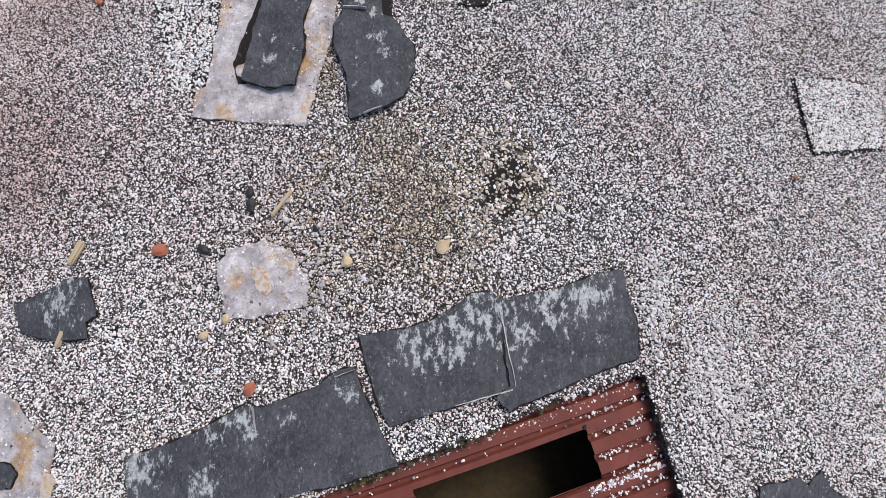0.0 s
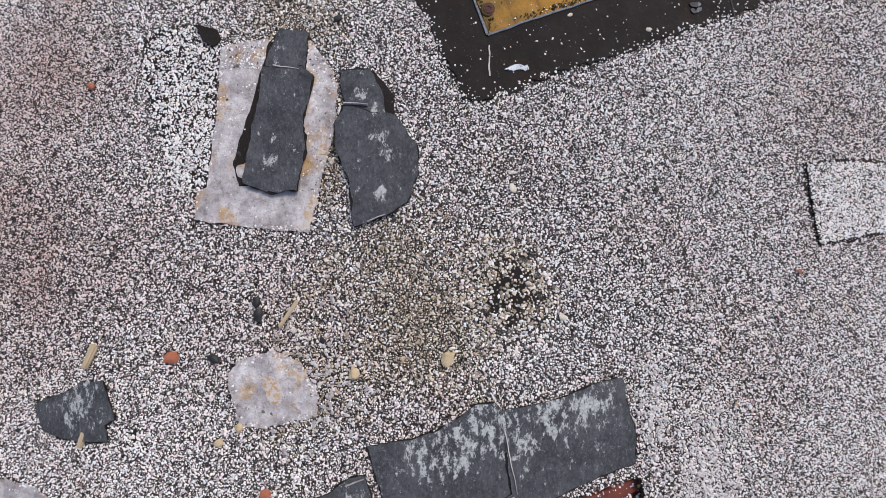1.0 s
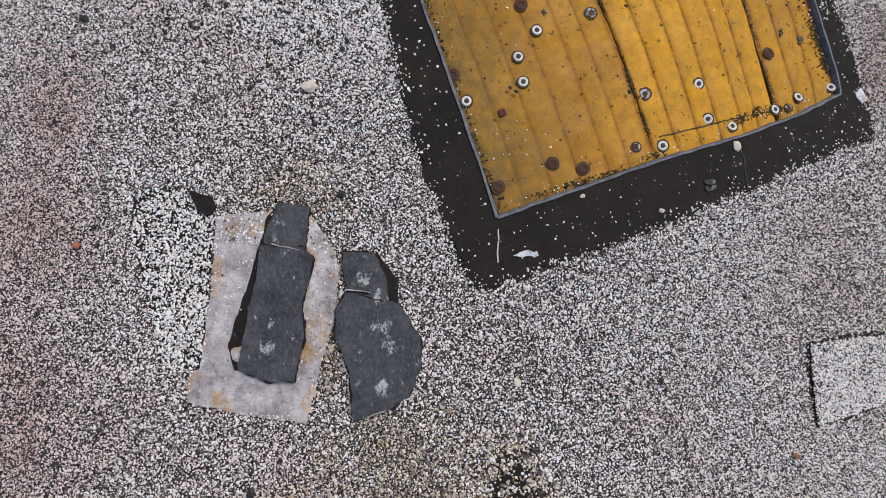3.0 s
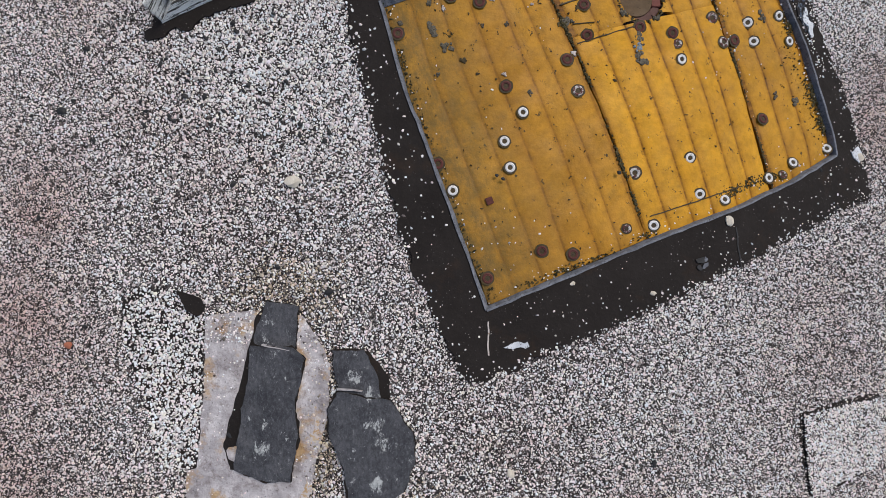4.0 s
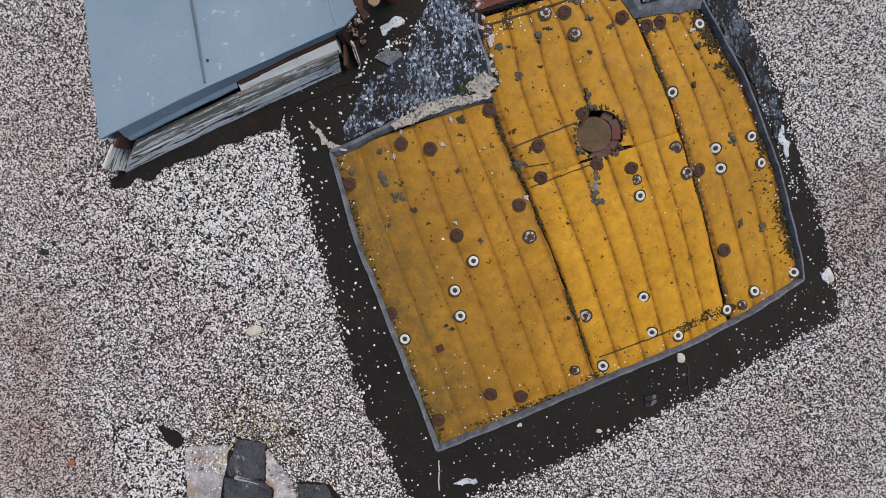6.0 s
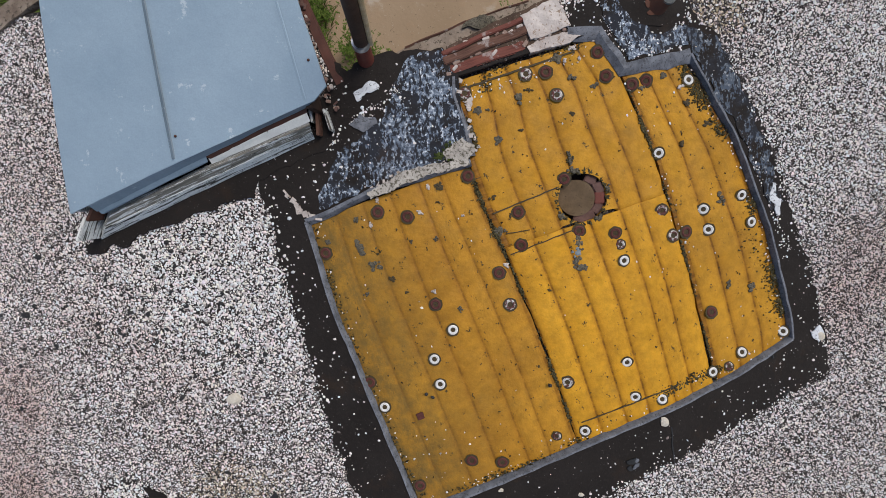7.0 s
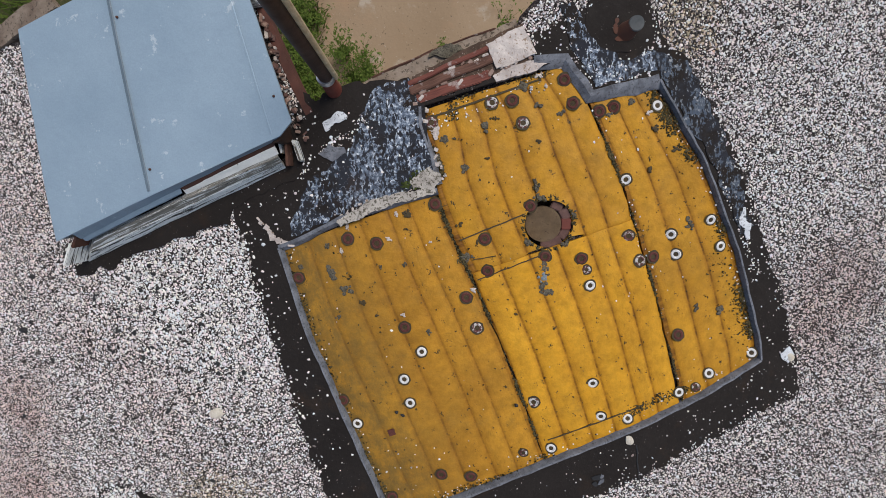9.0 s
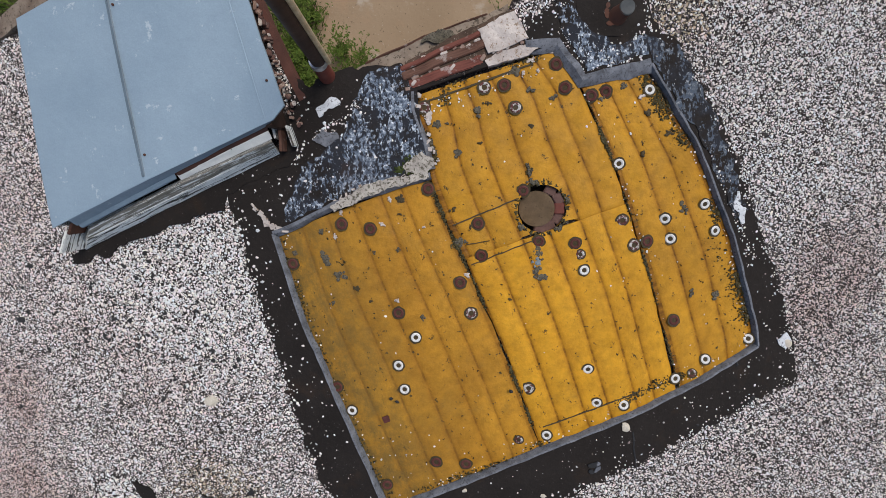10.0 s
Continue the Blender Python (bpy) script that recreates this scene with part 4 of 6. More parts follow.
TAR_AT = [(1.74, 4.214, 0.052, 0.039), (1.87, 4.098, 0.092, 0.039), (1.72, 3.993, 0.031, 0.039), (0.85, 4.276, 0.052, 0.024), (1.09, 4.15, 0.026, 0.034), (0.81, 4.067, 0.039, 0.024), (0.367, 3.772, 0.052, 0.045), (0.1, 3.27, 0.034, 0.039), (0.36, 3.688, 0.034, 0.016), (0.18, 3.2, 0.029, 0.021), (0.97, 3.19, 0.026, 0.021), (0.66, 3.71, 0.031, 0.029), (0.75, 3.604, 0.021, 0.047)]
PALE_AT = [(0.03, 3.71, 0.026, 0.052), (-0.01, 3.573, 0.026, 0.039), (0.306, 3.772, 0.026, 0.024), (0.49, 3.615, 0.021, 0.018), (0.26, 3.636, 0.045, 0.029), (0.33, 3.2, 0.039, 0.026), (0.73, 3.342, 0.031, 0.039), (-0.37, 3.668, 0.026, 0.079), (1.09, 4.5, 0.065, 0.031), (1.13, 4.44, 0.024, 0.039), (1.22, 4.56, 0.065, 0.052), (1.46, 4.39, 0.039, 0.031), (1.7, 4.298, 0.045, 0.026), (0.596, 4.41, 0.039, 0.026), (0.534, 4.224, 0.052, 0.065), (1.05, 4.43, 0.024, 0.039)]
k = 0
for spots, mat in ((MUD_AT, GREY_DIRT), (BLUE_AT, BLUE_DIRT), (TAR_AT, DARK_BROWN), (PALE_AT, MORTAR)):
    for x, y, w, h in spots:
        k += 1
        dirt_stain(x, y, w, h, (k * 37) % 24 - 12, mat, k)

# ---- the torn opening with the red steel deck ----
DECK_M = Matrix.Translation((-0.13, -1.00, 0)) @ Matrix.Rotation(math.atan2(0.27, 0.83), 4, "Z")
HOLE_U, HOLE_V = (-0.03, 0.885), (-0.30, -0.05)
deck = thing("steel_deck", (0.30, -1.10, -0.14), "red-primed corrugated steel roof deck with a rectangular hole", "steel deck")
us = sorted({-0.75, -0.4, *HOLE_U, 0.3, 0.6, 1.1, 1.4, 1.75})
prof = []
v0 = -1.1
while v0 < 0.45:
    prof += [(v0, 0.0), (v0 + 0.062, 0.0), (v0 + 0.072, -0.026), (v0 + 0.092, -0.026)]
    v0 += 0.102
prof = sorted(prof + [(HOLE_V[0], 0.0), (HOLE_V[1] + 0.002, 0.0)])
for low, high, lift in ((-9.0, 0.03, 0.0), (0.03, 9.0, 0.004)):
    rows = [(v, h) for v, h in prof if low - 0.03 < v < high + 0.001] if lift else [(v, h) for v, h in prof if v < high + 0.001]
    bm = bmesh.new()
    cols = []
    for u in us:
        col = []
        for v, h in rows:
            p = DECK_M @ Vector((u, v, 0))
            col.append(bm.verts.new((p.x, p.y, float(view_bend(p.x, p.y)) - 0.06 + h + lift)))
        cols.append(col)
    for i in range(len(us) - 1):
        for j in range(len(rows) - 1):
            uc, vc = (us[i] + us[i + 1]) / 2, (rows[j][0] + rows[j + 1][0]) / 2
            if HOLE_U[0] < uc < HOLE_U[1] and HOLE_V[0] < vc < HOLE_V[1]:
                continue
            bm.faces.new((cols[i][j], cols[i + 1][j], cols[i + 1][j + 1], cols[i][j + 1]))
    bmesh.ops.recalc_face_normals(bm, faces=bm.faces)
    bmesh.ops.solidify(bm, geom=bm.faces[:], thickness=0.003)
    in_world(part("corrugated_sheet", bm, RED_DECK), deck)
# dark brown board added below the hole to give it a dim tone
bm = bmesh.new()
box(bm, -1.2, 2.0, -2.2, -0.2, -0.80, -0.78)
tagged(part("ceiling", bm, DARK_BROWN), "plain dark brown board added below the deck's hole", "ceiling", kind="structure")
# room below, closed and dark
bm = bmesh.new()
box(bm, -3.8, 3.8, -2.6, 3.9, -3.14, -3.08)
tagged(part("floor", bm, BED), "dark floor of the room below the roof", "floor", kind="structure")


# ---- the low blue hatch cover ----
FRONT = Vector((1.36, 0.55, 0)).normalized()
hatch_z = float(view_bend(-0.9, 4.1))
hatch = thing("roof_hatch", (-0.9, 4.1, hatch_z), "low roof hatch with blue-grey metal cover and peeling white sides", "roof hatch")
COVER = [(-1.565, 3.66), (-1.45, 3.705), (-0.22, 4.188), (-0.158, 4.257), (-0.34, 4.83), (-0.37, 4.94), (-1.30, 4.91), (-1.68, 4.79)]
TOP = 0.25


def cover_z(x, y):
    return float(view_bend(x, y))


bm = slab(ragged(COVER, 0.08, 0.004, 4), TOP - 0.012, TOP, 0.09, (), lambda x, y: 0.005 * noise.noise(Vector((x * 2.2, y * 2.2, 1))) + 0.0015 * noise.noise(Vector((x * 9, y * 9, 4))))
cover = in_world(part("cover_sheet", bm, BLUE, None, "blue-grey sheet metal with pale spots", True), hatch)


def seam(name, a, b, wide, high, label, material=None):
    """A folded standing seam from a to b on the cover."""
    a, b = Vector(a), Vector(b)
    d = (b - a).normalized()
    s = Vector((-d.y, d.x))
    bm = bmesh.new()
    rows = []
    for k in range(15):
        p = a + (b - a) * (k / 14)
        row = []
        for across, up in ((-wide, 0.002), (-wide * 0.45, high * 0.35), (-wide * 0.28, high), (wide * 0.28, high), (wide * 0.45, high * 0.35), (wide, 0.002)):
            q = p + s * (across + 0.002 * noise.noise(Vector((p.x * 5, p.y * 5, 2))))
            row.append(bm.verts.new((q.x, q.y, cover_z(q.x, q.y) + TOP + up)))
        rows.append(row)
    for r, t in zip(rows, rows[1:]):
        for k in range(5):
            bm.faces.new((r[k], r[k + 1], t[k + 1], t[k]))
    bm.faces.new(rows[0])
    bm.faces.new(rows[-1][::-1])
    bmesh.ops.recalc_face_normals(bm, faces=bm.faces)
    return in_world(part(name, bm, material or BLUE, None, label), hatch)


seam("standing_seam", (-1.10, 4.89), (-0.946, 3.928), 0.010, 0.014, "folded standing seam, its shadow line painted dark blue-grey", SEAM_SHADE)
seam("standing_seam", (-0.455, 4.90), (-0.262, 4.195), 0.014, 0.005, "flat pressed lap seam")
for (x, y) in ((-0.93, 4.04), (-0.24, 4.38), (-1.055, 4.80)):
    bm = bmesh.new()
    bmesh.ops.create_uvsphere(bm, u_segments=10, v_segments=6, radius=0.007, matrix=Matrix.Translation((x, y, cover_z(x, y) + TOP + 0.004)))
    in_world(part("rivet", bm, RUST, None, "rusty rivet"), cover)


def hatch_board(name, a, b, z0, z1, thick, material, label, lean=0.0, bevel=0.004, sag=0.0):
    """A board on edge from a to b; lean pushes its foot outwards."""
    a, b = Vector((*a, 0)), Vector((*b, 0))
    d = b - a
    long = d.length
    bm = bmesh.new()
    box(bm, 0, long, -thick / 2, thick / 2, z0, z1, None, bevel)
    bmesh.ops.subdivide_edges(bm, edges=[e for e in bm.edges if abs(e.verts[0].co.x - e.verts[1].co.x) > long * 0.7], cuts=16, use_grid_fill=True)
    m = Matrix.Translation(a) @ Matrix.Rotation(math.atan2(d.y, d.x), 4, "Z")
    for v in bm.verts:
        v.co.y -= lean * (z1 - v.co.z) / max(z1 - z0, 1e-6)
        v.co.y += 0.003 * noise.noise(Vector((v.co.x * 7, v.co.z * 30, 5)))
        v.co.z += sag * math.sin(v.co.x / long * math.pi) + 0.0025 * noise.noise(Vector((v.co.x * 11, v.co.y * 30, 8)))
        v.co = m @ v.co
        v.co.z += float(view_bend(v.co.x, v.co.y))
    return in_world(part(name, bm, material, None, label), hatch)


def loft_board(name, top, z1, foot, z0, thick, material, label, seed=0.0, bulge=0.0):
    """A board whose top line and foot line are given; it may lean outwards."""
    bm = bmesh.new()
    uv = bm.loops.layers.uv.new("UVMap")
    t0, t1, f0, f1 = (Vector((*p, 0)) for p in (*top, *foot))
    out = Vector((FRONT.y, -FRONT.x, 0))
    long = (t1 - t0).length
    rings, tex = [], {}
    for i in range(25):
        s = i / 24
        a, b = t0.lerp(t1, s), f0.lerp(f1, s)
        ring = []
        for k, (h, o) in enumerate(((1.0, -thick), (1.0, -0.003), (0.96, 0.0), (0.5, bulge), (0.04, 0.0), (0.0, -0.003), (0.0, -thick))):
            p = b.lerp(a, h) + out * (o + 0.003 * noise.noise(Vector((s * long * 6, h * 2, seed))))
            z = z0 + (z1 - z0) * h + (0.004 * noise.noise(Vector((s * long * 13, h * 3, seed + 5))) if h < 0.1 else 0.0015 * noise.noise(Vector((s * long * 8, h, seed))))
            v = bm.verts.new((p.x, p.y, float(view_bend(p.x, p.y)) + z))
            tex[v] = (s * long + seed, h * (z1 - z0) + (0.3 if o == -thick else 0) + seed * 0.37)
            ring.append(v)
        rings.append(ring)
    for r, t in zip(rings, rings[1:]):
        for k in range(7):
            bm.faces.new((r[k], t[k], t[(k + 1) % 7], r[(k + 1) % 7]))
    bm.faces.new(rings[0])
    bm.faces.new(rings[-1][::-1])
    bmesh.ops.recalc_face_normals(bm, faces=bm.faces)
    for f in bm.faces:
        for lp in f.loops:
            lp[uv].uv = tex[lp.vert]
    return in_world(part(name, bm, material, None, label), hatch)


# front: a bent blue drip edge with a rolled lip, then stepped white boards
loft_board("drip_edge", ((-1.45, 3.702), (-0.22, 4.188)), 0.248, ((-1.44, 3.668), (-0.285, 4.160)), 0.203, 0.01, DRIP_SHADE, "folded blue-grey drip edge", 1.0)
loft_board("drip_lip", ((-1.435, 3.674), (-0.80, 3.935)), 0.204, ((-1.41, 3.656), (-0.80, 3.913)), 0.188, 0.02, DRIP_SHADE, "rolled lower lip of the drip edge", 2.0, 0.008)
loft_board("rust_strip", ((-0.81, 3.942), (-0.27, 4.172)), 0.204, ((-0.79, 3.930), (-0.28, 4.140)), 0.180, 0.012, RUST, "rust-brown flashing strip", 3.0)
loft_board("trim_board", ((-0.80, 3.932), (-0.275, 4.137)), 0.184, ((-0.80, 3.905), (-0.270, 4.105)), 0.152, 0.03, WHITE_TRIM, "white painted trim board, broken off short", 4.0)
loft_board("side_board", ((-1.41, 3.650), (-0.275, 4.092)), 0.150, ((-1.50, 3.577), (-0.285, 4.062)), 0.088, 0.02, WEATHERED, "weathered grey-olive board below the trim", 5.0)
loft_board("side_board", ((-1.495, 3.575), (-0.285, 4.062)), 0.090, ((-1.615, 3.487), (-0.295, 4.030)), 0.0, 0.03, PEEL, "peeling white board with dark bare streaks", 6.3)
hatch_board("corner_post", (-1.595, 3.512), (-1.535, 3.640), 0.0, 0.195, 0.018, PEEL, "peeling white corner post", 0.0, 0.004)
hatch_board("end_cap", (-1.505, 3.622), (-1.465, 3.690), 0.10, 0.212, 0.020, RUST, "rusted end cap of the drip edge", 0.0, 0.003)
hatch_board("corner_post", (-0.263, 4.182), (-0.257, 4.045), 0.0, 0.09, 0.014, BROWN_WOOD, "dark rotten corner post", 0.0, 0.003)
hatch_board("corner_post", (-0.226, 4.181), (-0.190, 4.068), 0.0, 0.085, 0.012, PEEL, "splayed peeling corner post", 0.0, 0.004)
hatch_board("corner_post", (-0.297, 4.188), (-0.285, 4.111), 0.0, 0.10, 0.012, PEEL, "split peeling corner post", 0.0, 0.004)
hatch_board("flank_board", (-0.255, 4.16), (-0.43, 4.84), 0.0, 0.225, 0.03, PIPE_RUST, "dark brown flank board", 0.0)
hatch_board("flank_board", (-1.63, 4.76), (-1.54, 3.67), 0.0, 0.235, 0.03, PEEL, "peeling white flank board", 0.0)
hatch_board("flank_board", (-0.38, 4.90), (-1.63, 4.77), 0.0, 0.235, 0.03, PEEL, "peeling white flank board", 0.0)
bm = slab(ragged([(-1.72, 3.47), (-1.70, 3.41), (-1.45, 3.47), (-1.23, 3.57), (-0.95, 3.66), (-0.66, 3.74), (-0.60, 3.82), (-0.22, 3.98), (-0.18, 4.10), (-0.30, 4.06), (-1.60, 3.53)], 0.02, 0.03, 91), 0.0, 0.0145, 0.08)
tagged(part("bitumen_margin", bm, BITUMEN), "black bitumen strip along the hatch's foot", "bitumen", kind="structure")

# ---- roof edge round the yard: steel angle, loose bricks, red timbers, mortar ----
bm = bmesh.new()
line = [(-0.125, 4.335), (-0.205, 4.50), (-0.305, 4.73), (-0.405, 4.97)]
rows = []
for i, (x, y) in enumerate(line):
    d = (Vector(line[min(i + 1, 3)]) - Vector(line[max(i - 1, 0)])).normalized()
    s = Vector((d.y, -d.x))
    z = float(view_bend(x, y))
    rows.append([bm.verts.new((x + s.x * a, y + s.y * a, z + h)) for a, h in ((-0.055, 0.0), (-0.050, 0.012), (-0.006, 0.010), (0.0, -0.03), (-0.004, -0.06), (-0.01, -0.06))])
for r, t in zip(rows, rows[1:]):
    for k in range(5):
        bm.faces.new((r[k], r[k + 1], t[k + 1], t[k]))
bmesh.ops.recalc_face_normals(bm, faces=bm.faces)
tagged(part("steel_angle", bm, ANGLE_RED), "rust-red steel angle along the roof's edge", "steel angle", kind="structure")


def rubble(name, at, size, turn, material, label, category, group, seed, z=0.012):
    x, y = at
    bm = bmesh.new()
    box(bm, -size[0] / 2, size[0] / 2, -size[1] / 2, size[1] / 2, 0, size[2], None, min(size) * 0.22)
    for v in bm.verts:
        v.co += 0.10 * min(size) * Vector(noise.noise_vector(v.co * 25 + Vector((seed, 0, 0))))
    ob = part(name, bm, material)
    ob.matrix_world = pose(x, y, float(view_bend(x, y)) + z, 4 * math.sin(seed), 4 * math.cos(seed), turn)
    return tagged(ob, label, category, group)


rng = random.Random(5)
for i in range(46):
    s = (i % 23) / 22 + rng.uniform(-0.03, 0.03)
    x, y = -0.215 - 0.165 * s + rng.uniform(-0.015, 0.022) + (rng.uniform(0.0, 0.04) if s < 0.25 else 0), 4.19 + 0.64 * s
    rubble("brick_piece", (x, y), tuple(k * (0.6 if s < 0.3 else 0.85) for k in (rng.uniform(0.012, 0.055), rng.uniform(0.012, 0.034), rng.uniform(0.012, 0.028))), rng.uniform(0, 180), (BRICK, BRICK_DARK, MORTAR, BRICK_DARK, BRICK)[i % 5], "broken pinkish brick piece beside the hatch", "brick piece", "broken brick pieces", i, 0.010 + (0.016 if i > 22 else 0.0))
for i in range(18):
    s = i / 17
    p = along([(-0.47, 3.75), (-0.40, 3.67), (-0.36, 3.63), (-0.28, 3.61)], s)
    rubble("mortar_piece", (p[0] + rng.uniform(-0.015, 0.015), p[1] + rng.uniform(-0.012, 0.012)), (rng.uniform(0.008, 0.048), rng.uniform(0.008, 0.030), rng.uniform(0.005, 0.012)), rng.uniform(-90, 40), MORTAR, "cream mortar crumb on black bitumen", "mortar piece", "mortar crumbs", i + 40, 0.008)
for i in range(34):
    p = along([(-0.02, 3.772), (0.251, 3.862), (0.533, 3.925)], i / 33)
    rubble("mortar_piece", (p[0] + rng.uniform(-0.012, 0.012), p[1] + rng.uniform(-0.030, 0.022)), (rng.uniform(0.006, 0.030), rng.uniform(0.006, 0.020), rng.uniform(0.004, 0.010)), rng.uniform(0, 180), MORTAR, "white mortar crumb along the yellow board's top", "mortar piece", "mortar crumbs", i + 60, 0.008)
for i in range(26):
    p = along([(0.434, 4.39), (0.86, 4.55), (1.05, 4.58)], i / 25)
    rubble("mortar_piece", (p[0] + rng.uniform(-0.02, 0.02), p[1] + rng.uniform(-0.035, 0.11)), (rng.uniform(0.012, 0.045), rng.uniform(0.010, 0.025), rng.uniform(0.008, 0.016)), rng.uniform(0, 60), MORTAR if i % 2 else BRICK, "crumb of mortar and brick on rotten timber", "mortar piece", "mortar crumbs", i + 80, 0.004)


def timber(a, b, wide, high, material, label, z=0.0, tip=0.0):
    a, b = Vector((*a, 0)), Vector((*b, 0))
    d = b - a
    bm = bmesh.new()
    box(bm, 0, d.length, -wide / 2, wide / 2, 0, high, None, 0.005)
    bmesh.ops.subdivide_edges(bm, edges=[e for e in bm.edges if abs(e.verts[0].co.x - e.verts[1].co.x) > d.length * 0.7], cuts=10, use_grid_fill=True)
    for v in bm.verts:
        v.co.y += 0.006 * noise.noise(Vector((v.co.x * 9, v.co.z * 20, a.x * 7)))
        v.co.z += 0.004 * noise.noise(Vector((v.co.x * 12, v.co.y * 25, a.y * 5))) + tip * v.co.x
    m = Matrix.Translation(a) @ Matrix.Rotation(math.atan2(d.y, d.x), 4, "Z")
    for v in bm.verts:
        v.co = m @ v.co
        v.co.z += float(view_bend(v.co.x, v.co.y)) + z
    return tagged(part("timber", bm, material), label, "timber", "rotten timbers at the roof's edge")


bm = slab(ragged([(0.401, 4.35), (0.641, 4.425), (0.86, 4.5), (1.06, 4.55), (1.05, 4.65), (1, 4.765), (0.711, 4.645), (0.412, 4.502)], 0.02, 0.008, 44), -0.01, 0.006, 0.04, (), lambda x, y: 0.004 * noise.noise(Vector((x * 25, y * 25, 2))))
tagged(part("dirt", bm, DIRT), "brown rotten dirt along the roof's broken edge", "dirt", kind="structure")
timber((0.420, 4.372), (0.83, 4.508), 0.052, 0.042, RED_WOOD, "rotten red-stained timber at the roof's edge", -0.030)
timber((0.400, 4.420), (0.85, 4.590), 0.044, 0.040, BROWN_WOOD, "rotten brown split timber at the roof's edge", -0.018)
timber((0.392, 4.458), (0.83, 4.645), 0.026, 0.034, RED_WOOD, "thin split red-brown timber lying loose", -0.012)
# ledge outside the timbers, with a thin board along its edge and dirt on it
LEDGE = [(0.04, 4.43), (0.198, 4.510), (0.399, 4.582), (0.518, 4.637), (0.70, 4.695), (0.86, 4.747), (0.97, 4.80), (0.98, 4.74), (0.82, 4.672), (0.39, 4.480), (0.20, 4.43)]
bm = slab(ragged(LEDGE, 0.02, 0.008, 46), -0.09, -0.030, 0.05, (), lambda x, y: 0.006 * noise.noise(Vector((x * 20, y * 20, 4))))
tagged(part("ledge", bm, COPING), "muddy tan ledge along the roof's broken edge", "ledge", kind="structure")
timber((0.190, 4.510), (0.53, 4.645), 0.011, 0.030, BROWN_WOOD, "thin dark board along the ledge's edge", -0.052)
timber((0.525, 4.642), (0.86, 4.752), 0.009, 0.030, BROWN_WOOD, "thin dark board along the ledge's edge", -0.052)
bm = slab(ragged([(0.50, 4.605), (0.53, 4.64), (0.60, 4.668), (0.66, 4.665), (0.69, 4.64), (0.64, 4.615), (0.57, 4.60)], 0.010, 0.016, 47), -0.035, -0.012, 0.03, (), lambda x, y: 0.006 * noise.noise(Vector((x * 40, y * 40, 5))))
tagged(part("dirt", bm, GREY_DIRT), "dark grey lump of dirt on the ledge", "dirt", kind="structure")
bm = slab(ragged([(0.805, 4.655), (0.90, 4.70), (1.00, 4.745), (1.04, 4.68), (1.075, 4.605), (0.95, 4.555), (0.86, 4.53), (0.84, 4.58)], 0.02, 0.012, 21), -0.05, 0.022, 0.05, (), lambda x, y: 0.008 * noise.noise(Vector((x * 18, y * 18, 3))))
tagged(part("mortar_slab", bm, MORTAR), "crumbling pinkish white mortar slab at the roof's edge", "mortar slab")
bm = slab(ragged([(0.84, 4.495), (0.90, 4.535), (1.08, 4.585), (1.13, 4.555), (1.06, 4.515), (0.86, 4.465)], 0.02, 0.012, 22), -0.05, 0.012, 0.05, (), lambda x, y: 0.006 * noise.noise(Vector((x * 22, y * 22, 3))))
tagged(part("mortar_slab", bm, MORTAR), "broken grey-white mortar beside the yellow board", "mortar slab")
STRIP_TOP = [(-0.02, 3.735), (0.06, 3.79), (0.143, 3.838), (0.269, 3.878), (0.40, 3.90), (0.517, 3.923), (0.531, 3.885), (0.40, 3.855), (0.267, 3.82), (0.108, 3.755), (0.0, 3.71)]
bm = slab(ragged(STRIP_TOP, 0.010, 0.014, 23), 0.0, 0.022, 0.05, (), lambda x, y: 0.005 * noise.noise(Vector((x * 22, y * 22, 6))))
tagged(part("mortar_slab", bm, DIRTY_MORTAR), "dirty white crumbling strip along the yellow board's top", "mortar slab")
bm = slab(ragged([(0.39, 3.94), (0.44, 3.995), (0.50, 4.03), (0.56, 3.97), (0.515, 3.91), (0.41, 3.905)], 0.012, 0.018, 24), 0.0, 0.020, 0.05, (), lambda x, y: 0.006 * noise.noise(Vector((x * 25, y * 25, 8))))
tagged(part("mortar_slab", bm, DIRTY_MORTAR), "broken grey lump of coating at the boards' corner", "mortar slab")
for i in range(24):
    p = along([(0.46, 4.32), (0.45, 4.22), (0.50, 4.10), (0.55, 3.96)], i / 23)
    rubble("mortar_piece", (p[0] + rng.uniform(-0.015, 0.04), p[1] + rng.uniform(-0.02, 0.02)), (rng.uniform(0.008, 0.036), rng.uniform(0.008, 0.024), rng.uniform(0.005, 0.012)), rng.uniform(0, 180), MORTAR if i % 3 else DIRTY_MORTAR, "grey and white crumb beside the yellow board", "mortar piece", "mortar crumbs", i + 120, 0.004)
for k, (ring, mat, lab) in enumerate((([(-0.09, 4.262), (-0.06, 4.285), (-0.02, 4.30), (0.005, 4.335), (0.025, 4.32), (0.045, 4.30), (0.06, 4.275), (0.01, 4.268), (-0.03, 4.262), (-0.06, 4.232)], PALE_COAT, "flaking white patch on black bitumen"), ([(-0.10, 4.10), (-0.03, 4.15), (0.03, 4.14), (0.05, 4.09), (-0.04, 4.07)], EDGE, "grey patch on black bitumen"))):
    bm = slab(ragged(ring, 0.008, 0.024, 30 + k), 0.0105, 0.017, 0.04)
    tagged(part("coating_patch", bm, mat), lab, "coating patch")

